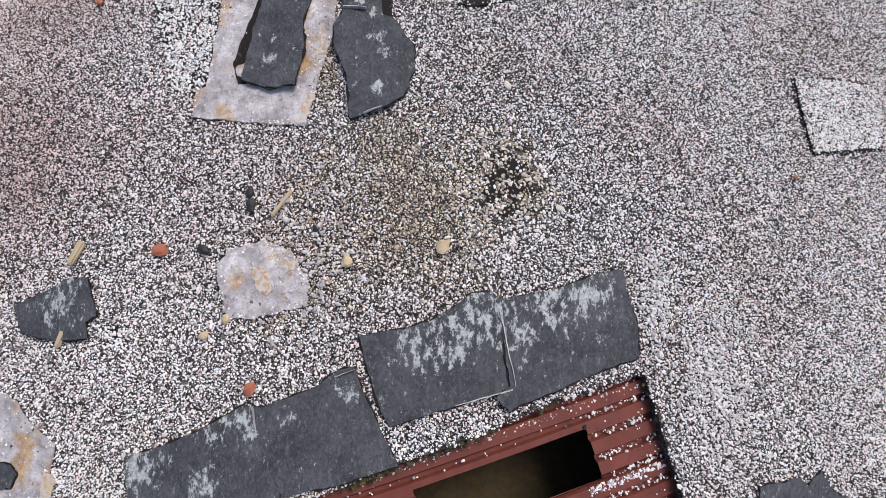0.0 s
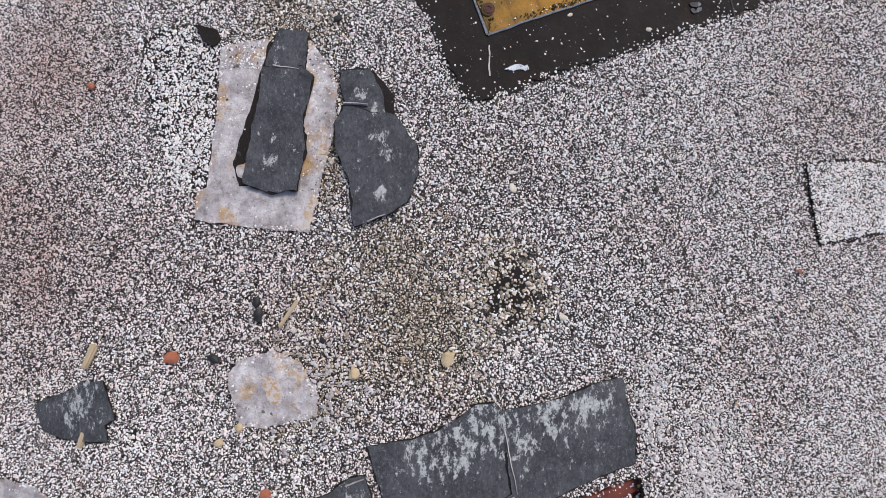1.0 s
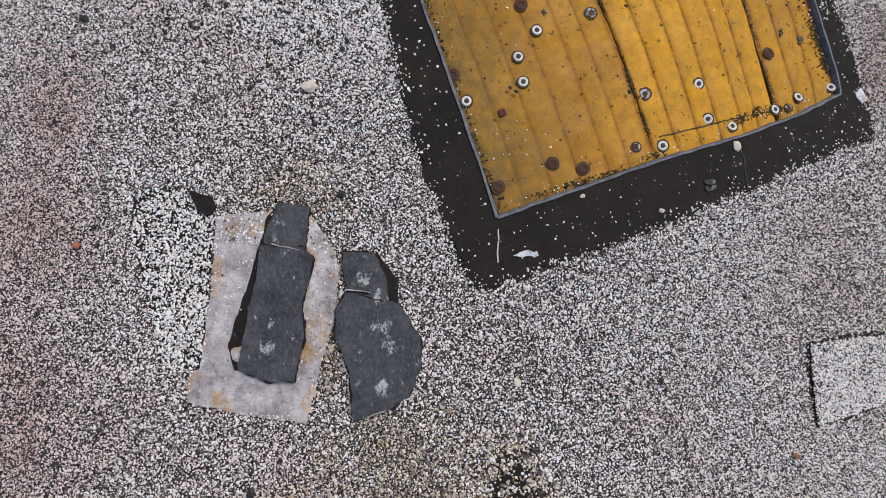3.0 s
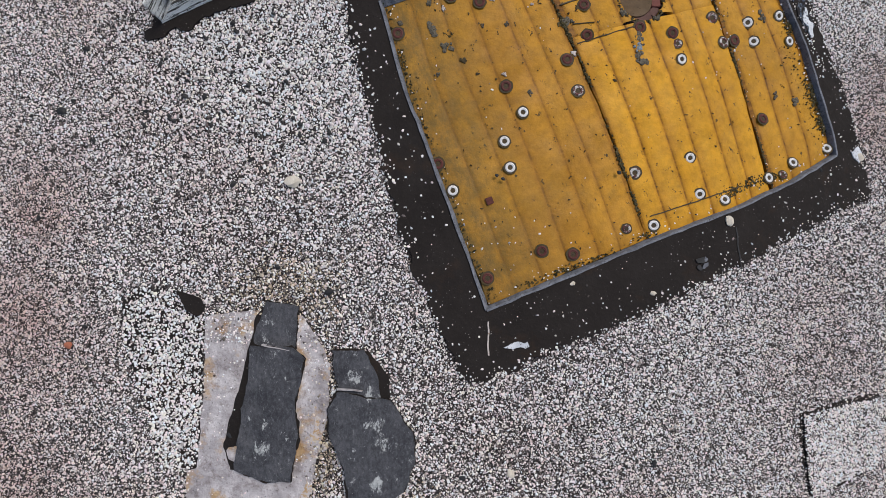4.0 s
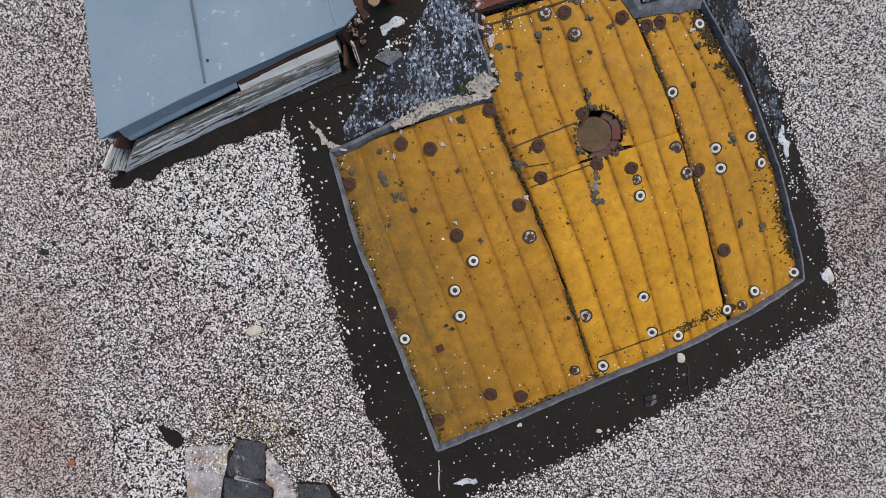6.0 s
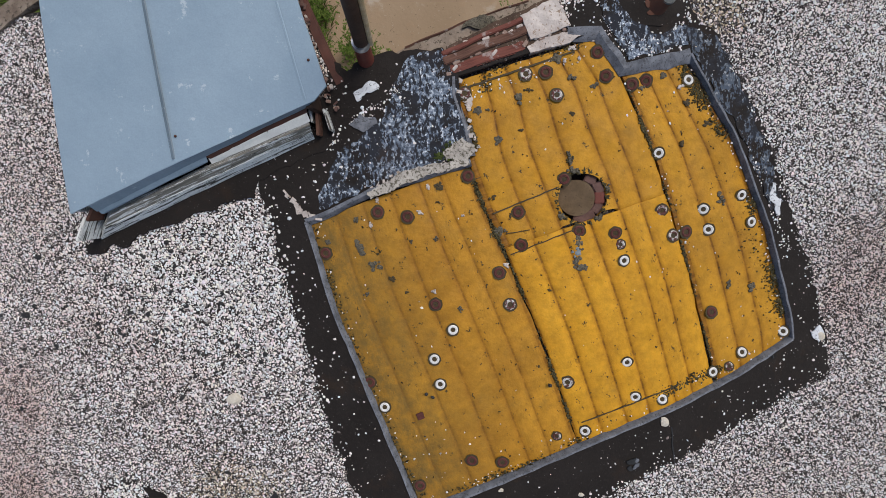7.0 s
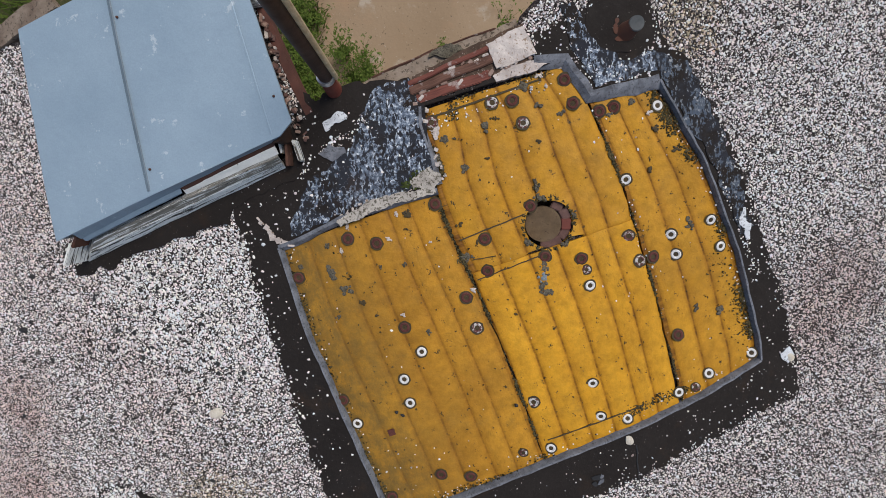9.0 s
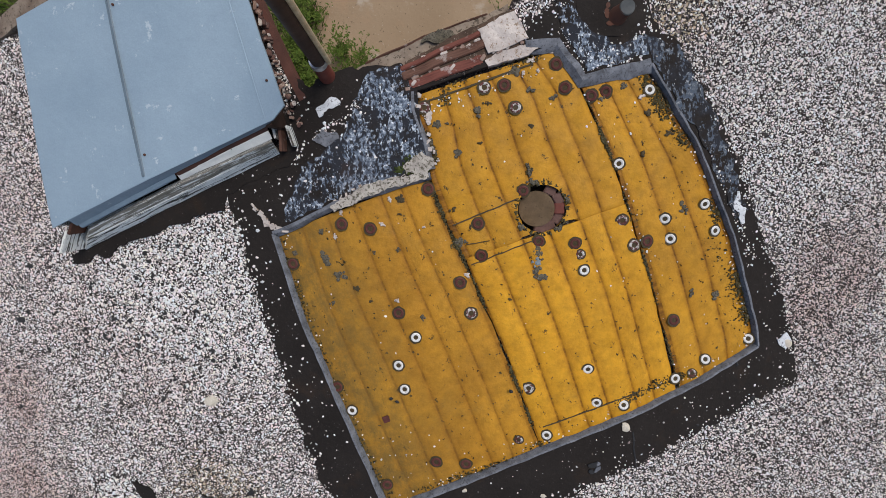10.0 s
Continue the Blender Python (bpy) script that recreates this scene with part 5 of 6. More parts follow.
bm = slab(ragged([(0.225, 1.84), (0.232, 1.84), (0.234, 1.66), (0.226, 1.66)], 0.02, 0.006, 33), 0.0105, 0.015, 0.05)
tagged(part("coating_patch", bm, MORTAR), "thin white crack line in the bitumen", "coating patch")
bm = slab(ragged([(0.31, 1.70), (0.36, 1.725), (0.44, 1.73), (0.45, 1.705), (0.36, 1.69)], 0.015, 0.014, 34), 0.0105, 0.017, 0.05)
tagged(part("coating_patch", bm, PALE_COAT), "flaking white patch on black bitumen", "coating patch")
bm = slab(ragged([(1.693, 2.358), (1.700, 2.360), (1.712, 2.24), (1.732, 2.12), (1.724, 2.118), (1.703, 2.24)], 0.02, 0.006, 38), 0.0105, 0.0125, 0.05)
tagged(part("coating_patch", bm, BLACK_BIT), "thin black crack across the bitumen", "coating patch")
for k, (x, y, w) in enumerate(((1.455, 2.165, 0.030), (1.475, 2.135, 0.024), (1.445, 2.125, 0.020), (1.485, 2.175, 0.018))):
    ring = [(x + w * math.cos(a), y + w * 0.7 * math.sin(a)) for a in np.linspace(0, 2 * math.pi, 9, endpoint=False)]
    bm = slab(ragged(ring, 0.008, 0.022, 140 + k), 0.0105, 0.0165, 0.03)
    tagged(part("coating_patch", bm, EDGE if k % 2 else BLACK_BIT), "torn scab in the black bitumen", "coating patch")
bm = slab(ragged([(2.275, 3.765), (2.295, 3.75), (2.30, 3.69), (2.345, 3.66), (2.335, 3.58), (2.315, 3.575), (2.30, 3.64), (2.265, 3.66)], 0.012, 0.020, 36), 0.0125, 0.019, 0.04)
tagged(part("coating_patch", bm, PALE_COAT), "flaking white patch on black bitumen", "coating patch")
bm = slab(ragged([(2.60, 2.86), (2.66, 2.90), (2.70, 2.84), (2.66, 2.79), (2.62, 2.82)], 0.015, 0.018, 35), 0.0105, 0.017, 0.05)
tagged(part("coating_patch", bm, PALE_COAT), "flaking white patch on black bitumen", "coating patch")

bm = slab(ragged([(-2.40, 4.67), (-2.24, 4.73), (-2.03, 4.83), (-1.85, 4.91), (-1.66, 4.98), (-1.74, 5.06), (-1.94, 5.00), (-2.14, 4.90), (-2.39, 4.79)], 0.04, 0.012, 37), -0.03, 0.022, 0.08)
tagged(part("coping", bm, COPING), "muddy brown concrete coping strip at the roof's edge", "coping", kind="structure")

# ---- vent pipes ----
stack = thing("vent_stack", (-0.008, 4.44), "tall dark rusted vent pipe with a bright clamp, on red collar", "vent pipe")
bm = bmesh.new()
tube(bm, (-0.002, 0.0, 0.0), (0.004, 0.035, 0.17), 0.045, 0.039, 20)
part("collar", bm, RED_DECK, stack, "chipped red painted collar", True)
bm = bmesh.new()
tube(bm, (0.004, 0.035, 0.13), (0.095, 0.150, 1.15), 0.036, 0.035, 20)
part("pipe", bm, PIPE_RUST, stack, "", True)
bm = bmesh.new()
tube(bm, (0.003, 0.032, 0.152), (0.006, 0.041, 0.180), 0.0450, 0.0450, 24)
part("clamp", bm, STEEL, stack, "shiny steel clamp", True)
# tan rod added for the paler band along the pipe's right side
bm = bmesh.new()
tube(bm, (0.050, 0.042, 0.14), (0.141, 0.157, 1.15), 0.014, 0.014, 10)
part("tan_rod", bm, TAN_STONE, stack, "tan rod along the pipe's paler right side")
bm = slab(ragged([(-0.12, 4.30), (-0.13, 4.38), (-0.05, 4.44), (0.05, 4.44), (0.10, 4.40), (0.05, 4.30)], 0.01, 0.025, 40), 0.0105, 0.0132, 0.04)
in_world(part("flashing", bm, BITUMEN, None, "black bitumen flashing"), stack)

vent = thing("roof_vent", (1.583, 4.738), "short rusty vent pipe with a dark grey cap in black bitumen", "roof vent")
bm = bmesh.new()
tube(bm, (-0.030, -0.022, 0), (0, 0, 0.075), 0.056, 0.036, 20)
part("pipe", bm, RUST, vent, "", True)
bm = bmesh.new()
tube(bm, (0.004, 0.002, 0.075), (0.004, 0.002, 0.091), 0.041, 0.039, 28)
bmesh.ops.bevel(bm, geom=[e for e in bm.edges if abs(e.verts[0].co.z - e.verts[1].co.z) < 0.001], offset=0.003, segments=2, affect="EDGES")
part("cap", bm, GREY_CAP, vent, "round dark grey cap", True)
bm = slab(ragged([(1.34, 4.85), (1.33, 4.71), (1.42, 4.61), (1.58, 4.61), (1.7, 4.71), (1.68, 4.83), (1.55, 4.93), (1.42, 4.91)], 0.02, 0.008, 41), 0.0105, 0.0165, 0.06, (), lambda x, y: -0.004 * min(1, math.hypot(x - 1.583, y - 4.738) / 0.18))
in_world(part("flashing", bm, BITUMEN, None, "black bitumen flashing"), vent)
for k, (x, y, w, h) in enumerate(((1.500, 4.735, 0.014, 0.030), (1.520, 4.680, 0.026, 0.012), (1.505, 4.775, 0.012, 0.014))):
    ring = [(x + w * math.cos(a), y + h * math.sin(a)) for a in np.linspace(0, 2 * math.pi, 13, endpoint=False)]
    bm = slab(ragged(ring, 0.005, 0.012, 150 + k), 0.012, 0.0175, 0.03)
    in_world(part("rust_stain", bm, RUST, None, "rust stain round the pipe's foot"), vent)


def torn(name, outline, material, label, category, low, high, lift, seed, jag=0.010, group="", step=0.06):
    def up(x, y):
        return lift * (0.5 + noise.noise(Vector((x * 3.1, y * 3.1, seed)))) + 0.25 * lift * noise.noise(Vector((x * 11, y * 11, seed)))
    bm = slab(ragged(outline, 0.02, jag, seed), low, high, step, (), up)
    ob = tagged(part(name, bm, material), label, category, group)
    # black rim under the sheet imitates the shadow along its raised edge
    if material in (SHEET, SCUFFED):
        back = slab(ragged(grown(outline, 0.005), 0.018, jag * 1.3, seed + 0.4), low - 0.002, low + 0.3 * (high - low), step, (), up)
        in_world(part("backing", back, BITUMEN, None, "black bitumen rim that stands in for shade under the raised edge"), ob)
    return ob


SHEETS = [
    [(-0.42, -0.32), (-0.23, -0.29), (-0.07, -0.25), (0.05, -0.18), (0.14, -0.11), (0.24, -0.10), (0.28, -0.14), (0.32, -0.32), (0.36, -0.57), (0.04, -0.66), (-0.25, -0.75), (-0.30, -0.68), (-0.37, -0.48)],
    [(0.26, -0.14), (0.46, -0.11), (0.62, -0.07), (0.80, 0.0), (0.93, 0.02), (0.94, -0.09), (0.99, -0.26), (0.99, -0.42), (0.76, -0.50), (0.59, -0.57), (0.37, -0.65), (0.33, -0.68), (0.26, -0.61), (0.33, -0.56)],
    [(-0.97, -0.66), (-0.867, -0.66), (-0.618, -0.566), (-0.51, -0.485), (-0.435, -0.471), (-0.396, -0.578), (-0.21, -0.928), (-0.491, -1.015), (-0.80, -1.08), (-0.86, -0.90)],
    [(-1.576, -0.915), (-1.434, -0.87), (-1.203, -0.785), (-1.036, -0.69), (-0.975, -0.655), (-0.95, -0.66), (-0.84, -0.90), (-0.77, -1.07), (-0.80, -1.30), (-1.50, -1.45), (-1.54, -1.10)],
]
for k, ring in enumerate(SHEETS):
    torn("roofing_sheet", ring, SCUFFED, ("torn slate-grey mineral roofing sheet with white scuffs" if k < 2 else "torn slate-grey mineral roofing sheet lying on gravel"), "roofing sheet", 0.006 + 0.006 * (k % 2), 0.014 + 0.006 * (k % 2), 0.010, 50 + k, group="torn roofing sheets")
for k, (a, b, w) in enumerate((((0.285, -0.20), (0.355, -0.56), 0.007), ((0.34, -0.575), (0.06, -0.650), 0.006), ((-0.93, -0.66), (-0.90, -0.78), 0.008), ((-0.968, 1.721), (-0.820, 1.692), 0.006), ((-0.568, 1.493), (-0.436, 1.482), 0.007), ((-0.427, 0.843), (-0.333, 0.881), 0.006), ((-0.529, -0.518), (-0.432, -0.483), 0.004))):
    d = Vector(b) - Vector(a)
    q = Vector((-d.y, d.x)).normalized() * w / 2
    bm = slab(ragged([(a[0] - q.x, a[1] - q.y), (b[0] - q.x * 0.4, b[1] - q.y * 0.4), (b[0] + q.x * 0.4, b[1] + q.y * 0.4), (a[0] + q.x, a[1] + q.y)], 0.02, 0.005, 57 + k), 0.012, 0.046 if k in (3, 4, 5) else 0.0325, 0.05)
    tagged(part("felt_crease", bm, FELT), "pale cracked crease on a slate-grey roofing sheet", "crease", "creases", "structure")
STRIP_G = [(-0.95, 1.95), (-0.78, 1.92), (-0.79, 1.73), (-0.74, 1.65), (-0.79, 1.40), (-0.77, 1.24), (-0.81, 1.01), (-0.98, 1.01), (-1.11, 1.06), (-1.09, 1.24), (-1.04, 1.52), (-1.02, 1.76)]
STRIP_H = [(-0.60, 1.69), (-0.41, 1.69), (-0.30, 1.55), (-0.29, 1.43), (-0.17, 1.26), (-0.16, 1.11), (-0.22, 0.95), (-0.31, 0.89), (-0.50, 0.82), (-0.53, 1.07), (-0.61, 1.26), (-0.62, 1.38), (-0.57, 1.47), (-0.58, 1.55)]
CHIP = [(-2.345, -0.16), (-2.27, -0.12), (-2.16, -0.09), (-2.02, -0.02), (-1.90, -0.015), (-1.86, -0.115), (-1.82, -0.22), (-1.88, -0.25), (-1.855, -0.335), (-2.04, -0.35), (-2.27, -0.305)]
CORNER = [(1.61, -1.06), (1.85, -1.03), (1.90, -1.07), (1.99, -1.00), (2.04, -1.10), (2.13, -1.13), (2.09, -1.34), (1.62, -1.30)]
torn("roofing_sheet", [(-1.03, 1.715), (-0.80, 1.705), (-0.74, 1.65), (-0.79, 1.40), (-0.77, 1.24), (-0.81, 1.01), (-0.98, 1.01), (-1.11, 1.06), (-1.09, 1.24), (-1.045, 1.52)], SCUFFED, "curled slate-grey roofing strip raised on pale felt", "roofing sheet", 0.020, 0.030, 0.020, 60, 0.012, "torn roofing sheets")
torn("roofing_sheet", [(-0.95, 1.95), (-0.78, 1.92), (-0.795, 1.73), (-0.80, 1.69), (-1.01, 1.70), (-1.02, 1.76)], SHEET, "short slate-grey roofing end tucked under a strip", "roofing sheet", 0.008, 0.016, 0.006, 65, 0.012, "torn roofing sheets")
# underside and shade left of the curled strip, laid in as black
torn("roofing_sheet", [(-0.95, 1.95), (-1.01, 1.87), (-1.075, 1.58), (-1.135, 1.36), (-1.185, 1.17), (-1.145, 1.05), (-1.05, 1.06), (-1.05, 1.24), (-1.0, 1.52), (-0.98, 1.76)], BITUMEN, "black strip for the curled roofing's underside and its cast shade", "roofing sheet", 0.006, 0.012, 0.002, 61, 0.010, "torn roofing sheets")
torn("roofing_sheet", [(-0.57, 1.475), (-0.47, 1.46), (-0.42, 1.44), (-0.29, 1.43), (-0.17, 1.26), (-0.16, 1.11), (-0.22, 0.95), (-0.31, 0.89), (-0.50, 0.82), (-0.53, 1.07), (-0.61, 1.26), (-0.62, 1.38)], SCUFFED, "torn slate-grey roofing piece with a creased top", "roofing sheet", 0.016, 0.026, 0.016, 62, 0.012, "torn roofing sheets")
torn("roofing_sheet", [(-0.60, 1.69), (-0.43, 1.695), (-0.36, 1.56), (-0.34, 1.43), (-0.56, 1.44), (-0.58, 1.55)], SCUFFED, "slate-grey roofing flap with white scuffs", "roofing sheet", 0.009, 0.016, 0.008, 66, 0.012, "torn roofing sheets")
torn("roofing_sheet", [(-0.45, 1.69), (-0.41, 1.69), (-0.30, 1.55), (-0.29, 1.44), (-0.35, 1.44), (-0.37, 1.56)], BITUMEN, "black edge of folded roofing", "roofing sheet", 0.005, 0.009, 0.004, 67, 0.008, "torn roofing sheets")
torn("roofing_sheet", [(-1.46, 2.0), (-1.40, 1.99), (-1.32, 1.965), (-1.295, 1.90), (-1.33, 1.865), (-1.40, 1.90)], BITUMEN, "small black torn flap of roofing", "roofing sheet", 0.008, 0.016, 0.010, 68, 0.012, "torn roofing sheets")
torn("roofing_sheet", CHIP, SCUFFED, "small torn slate-grey roofing piece with white scuffs", "roofing sheet", 0.010, 0.020, 0.012, 63, 0.012, "torn roofing sheets")
torn("roofing_sheet", CORNER, SHEET, "ragged slate-grey roofing piece sunk in gravel", "roofing sheet", 0.006, 0.014, 0.008, 64, 0.014, "torn roofing sheets")
FELT_F = [(-1.29, 1.86), (-1.30, 1.45), (-1.33, 1.05), (-1.39, 1.03), (-1.39, 0.87), (-1.06, 0.82), (-0.75, 0.79), (-0.69, 1.06), (-0.62, 1.37), (-0.61, 1.61), (-0.67, 1.73), (-0.76, 1.87), (-0.97, 1.90), (-1.13, 1.89)]
FELT_D = [(-1.14, -0.10), (-1.09, -0.24), (-0.955, -0.24), (-0.69, -0.175), (-0.69, -0.05), (-0.77, 0.095), (-0.925, 0.17), (-1.073, 0.13), (-1.17, 0.045)]
FELT_E = [(-2.75, -0.58), (-2.38, -0.62), (-2.26, -0.66), (-2.17, -0.76), (-1.99, -0.87), (-2.01, -1.06), (-2.05, -1.13), (-2.15, -1.40), (-2.70, -1.45)]
STAINS = ([[(-0.79, 0.81), (-0.735, 0.80), (-0.70, 0.98), (-0.735, 1.02), (-0.77, 0.92)], [(-0.70, 1.20), (-0.66, 1.22), (-0.65, 1.34), (-0.69, 1.33)]],
          [[(-0.99, 0.01), (-0.93, 0.03), (-0.87, 0.0), (-0.88, -0.09), (-0.93, -0.11), (-0.96, -0.05)], [(-0.80, 0.06), (-0.75, 0.08), (-0.75, 0.02), (-0.79, 0.02)]],
          [[(-2.05, -1.00), (-1.99, -0.99), (-1.97, -1.14), (-2.03, -1.16)]])
for k, ring in enumerate((FELT_F, FELT_D, FELT_E)):
    felt = torn("bleached_felt", ring, FELT, "bleached pinkish white felt with rust stains, bared under the gravel", "roof felt", 0.0, 0.010, 0.003, 70 + k, (0.010, 0.016, 0.012)[k], "bared felt")
    for j, spot in enumerate(STAINS[k]):
        bm = slab(ragged(spot, 0.012, 0.030, 75 + k + 3 * j), 0.0115, 0.0155, 0.03)
        in_world(part("rust_stain", bm, OCHRE, None, "ochre rust stain"), felt)
BLACK_I = [(-1.77, 1.96), (-1.715, 2.01), (-1.48, 2.00), (-1.42, 1.99), (-1.32, 1.96), (-1.297, 1.84), (-1.312, 1.52), (-1.322, 1.04), (-1.39, 1.015), (-1.556, 1.045), (-1.64, 1.39), (-1.77, 1.735)]
BLACK_S = [(0.205, 0.58), (0.325, 0.65), (0.463, 0.61), (0.45, 0.49), (0.406, 0.375), (0.333, 0.286), (0.24, 0.345), (0.193, 0.49)]
BLACK_T = [(-1.77, -0.28), (-1.70, -0.265), (-1.66, -0.32), (-1.62, -0.39), (-1.66, -0.41), (-1.75, -0.37)]
SLAB_J = [(2.15, 1.245), (2.29, 1.26), (2.53, 1.285), (2.80, 1.30), (2.83, 1.11), (2.77, 0.86), (2.65, 0.85), (2.21, 0.765), (2.175, 0.955)]
torn("roofing_sheet", SLAB_J, BED, "square roofing offcut covered in white gravel", "roofing sheet", 0.004, 0.016, 0.003, 69, 0.020, "torn roofing sheets")
torn("roofing_sheet", [(-2.36, -0.97), (-2.24, -0.975), (-2.19, -1.02), (-2.22, -1.09), (-2.36, -1.12)], SHEET, "small slate-grey roofing scrap lying on pale felt", "roofing sheet", 0.012, 0.020, 0.004, 71, 0.014, "torn roofing sheets")
# the last ring, round the offcut, also stands in for its shadow
for k, ring in enumerate((BLACK_I, BLACK_S, BLACK_T, grown(SLAB_J, 0.022))):
    bm = slab(ragged(ring, 0.02, 0.035 if k == 1 else 0.02, 80 + k), 0.0, 0.004, 0.08)
    tagged(part("bare_spot", bm, BITUMEN), "black bitumen spot showing between white gravel", "bare spot", "bare spots", "structure")


# ---- loose bits ----
def bit(name, at, size, turn, material, label, category, group, seed, flat=0.6):
    bm = lump(bmesh.new(), size, seed, flat)
    ob = part(name, bm, material, smooth=True)
    ob.matrix_world = pose(at[0], at[1], float(view_bend(*at)) + 0.006, 0, 0, turn)
    return tagged(ob, label, category, group)


for i, p in enumerate(((-1.49, 0.12), (-0.95, -0.58), (2.05, 0.60), (-2.11, 1.69))):
    s = (0.075, 0.07, 0.03, 0.045)[i]
    bit("tile_shard", p, (s, s * 0.85, s), 40 * i, RED_BITS, "small terracotta shard lying on gravel", "tile shard", "terracotta shards", i)
for i, p in enumerate(((-1.01, 0.35), (-0.66, 0.22), (-1.25, 0.12), (-2.21, 3.03), (-2.07, 3.39), (-0.62, 2.00), (-1.15, 2.58), (-1.02, 0.42))):
    s = (0.05, 0.03, 0.05, 0.04, 0.03, 0.035, 0.03, 0.045)[i]
    bit("tar_lump", p, (s, s * 1.4, s), 25 * i, BLACK_BIT, "small black tar lump on the gravel", "tar lump", "tar lumps", i + 9)
for i, p in enumerate(((0.0, 0.13), (-0.49, 0.05), (0.35, 1.03), (0.61, 0.34), (-0.82, 2.59), (-1.21, -0.32), (-1.10, -0.24), (1.65, 2.395), (2.67, 2.83), (1.16, 1.985), (0.693, 2.04))):
    s = (0.085, 0.07, 0.05, 0.045, 0.085, 0.055, 0.055, 0.065, 0.06, 0.035, 0.03)[i]
    bit("loose_stone", p, (s, s * 0.75, s * 0.9), 60 + 33 * i, TAN_STONE if i in (0, 1, 5, 6) else CREAM_STONE, ("ochre stone lying on the gravel" if i in (0, 1, 5, 6) else "pale cream stone larger than the gravel"), "stone", "loose stones", i + 20, 0.5)
for i, (a, b, w) in enumerate((((-0.80, 0.43), (-0.89, 0.29), 0.02), ((-1.965, 0.185), (-2.01, 0.055), 0.045), ((-2.01, -0.29), (-2.03, -0.38), 0.035))):
    a, b = Vector((*a, 0)), Vector((*b, 0))
    d = b - a
    bm = bmesh.new()
    box(bm, 0, d.length, -w / 2, w / 2, 0.004, 0.004 + w * 0.6, None, w * 0.18)
    for v in bm.verts:
        v.co.y *= 1 + 0.4 * noise.noise(v.co * 12)
    ob = part("wood_splinter", bm, TAN_WOOD)
    ob.matrix_world = Matrix.Translation((a.x, a.y, float(view_bend(a.x, a.y)))) @ Matrix.Rotation(math.atan2(d.y, d.x), 4, "Z")
    tagged(ob, "bare tan wood splinter lying on the gravel", "wood splinter", "wood splinters")
bm = bmesh.new()
box(bm, -0.02, 0.02, -0.02, 0.02, 0.0, 0.008, None, 0.002)
ob = part("square_plate", bm, RUST_PLATE)
ob.matrix_world = pose(0.24, 2.49, float(view_bend(0.24, 2.49)) + BOARD_Z + 0.004, 0, 0, 20)
tagged(ob, "small square rusty plate on the yellow board", "square plate")


# ---- moss, litter and weeds ----
def clumps(name, spots, material, label, size, seed):
    """Small crumbs in drifts: (x, y, radius, count)."""
    r = np.random.default_rng(seed)
    verts, faces = [], []
    ico = bmesh.new()
    bmesh.ops.create_icosphere(ico, subdivisions=1, radius=1.0)
    shape = np.array([v.co[:] for v in ico.verts])
    tri = np.array([[v.index for v in f.verts] for f in ico.faces])
    ico.free()
    k = 0
    for x, y, rad, count, z in spots:
        for _ in range(count):
            a, d = r.uniform(0, 6.28), rad * math.sqrt(r.uniform(0, 1)) * r.uniform(0.4, 1.0)
            px, py = x + d * math.cos(a), y + d * math.sin(a)
            s = size * r.uniform(0.4, 1.3)
            turn, long = r.uniform(0, 3.14), r.uniform(0.5, 1.9)
            v = shape * (s, s * long, s * 0.6) * r.uniform(0.7, 1.3, (len(shape), 1))
            v = np.stack([v[:, 0] * math.cos(turn) - v[:, 1] * math.sin(turn), v[:, 0] * math.sin(turn) + v[:, 1] * math.cos(turn), v[:, 2]], 1) + (px, py, float(view_bend(px, py)) + z)
            verts.append(v)
            faces.append(tri + k)
            k += len(shape)
    me = bpy.data.meshes.new(name)
    me.from_pydata(np.concatenate(verts).tolist(), [], np.concatenate(faces).tolist())
    me.materials.append(material)
    return tagged(new(name, me), label, "moss", kind="stuff")


def drift(line, rad, count, each, z=BOARD_Z + 0.004):
    out = []
    for i in range(each):
        p = along(line, (i + 0.5) / each)
        much = 0.5 + 1.6 * noise.noise(Vector((p[0] * 6, p[1] * 6, rad * 50)))
        if much > 0.05:
            out.append((*p, rad * (0.7 + 0.5 * much), max(1, int(count / each * much * 1.5)), z))
    return out


moss_spots = drift([(1.71, 4.41), (2.02, 3.962), (2.23, 3.489), (2.41, 2.97)], 0.05, 1500, 40) + drift([(2.13, 3.51), (2.27, 3.25), (2.36, 2.92)], 0.10, 130, 14)
moss_spots += drift(SEAM_1, 0.013, 1100, 120) + drift(SEAM_2, 0.010, 800, 120)
moss_spots += drift([(1.30, 2.42), (1.64, 2.55), (1.84, 2.63), (2.0, 2.68)], 0.05, 1000, 26) + drift([(0.25, 1.97), (0.9, 2.2), (1.2, 2.34)], 0.03, 320, 30)
moss_spots += drift([(-0.32, 3.562), (-0.19, 3.09), (0.05, 2.46), (0.25, 1.95)], 0.025, 240, 40) + drift([(0.479, 4.298), (0.8, 4.43), (1.15, 4.52)], 0.03, 200, 26)
moss_spots += drift([(0.47, 4.32), (0.47, 4.22), (0.52, 4.10), (0.56, 3.96)], 0.03, 260, 24)
moss_spots += [(0.479, 3.962, 0.07, 240, 0.012), (0.623, 4.308, 0.05, 60, BOARD_Z), (0.508, 4.056, 0.035, 90, BOARD_Z + 0.004), (0.67, 3.51, 0.035, 60, BOARD_Z + 0.003), (1.11, 3.436, 0.035, 40, BOARD_Z), (1.08, 3.909, 0.028, 40, BOARD_Z), (0.02, 3.426, 0.04, 14, BOARD_Z), (-0.02, 3.562, 0.05, 10, BOARD_Z)]
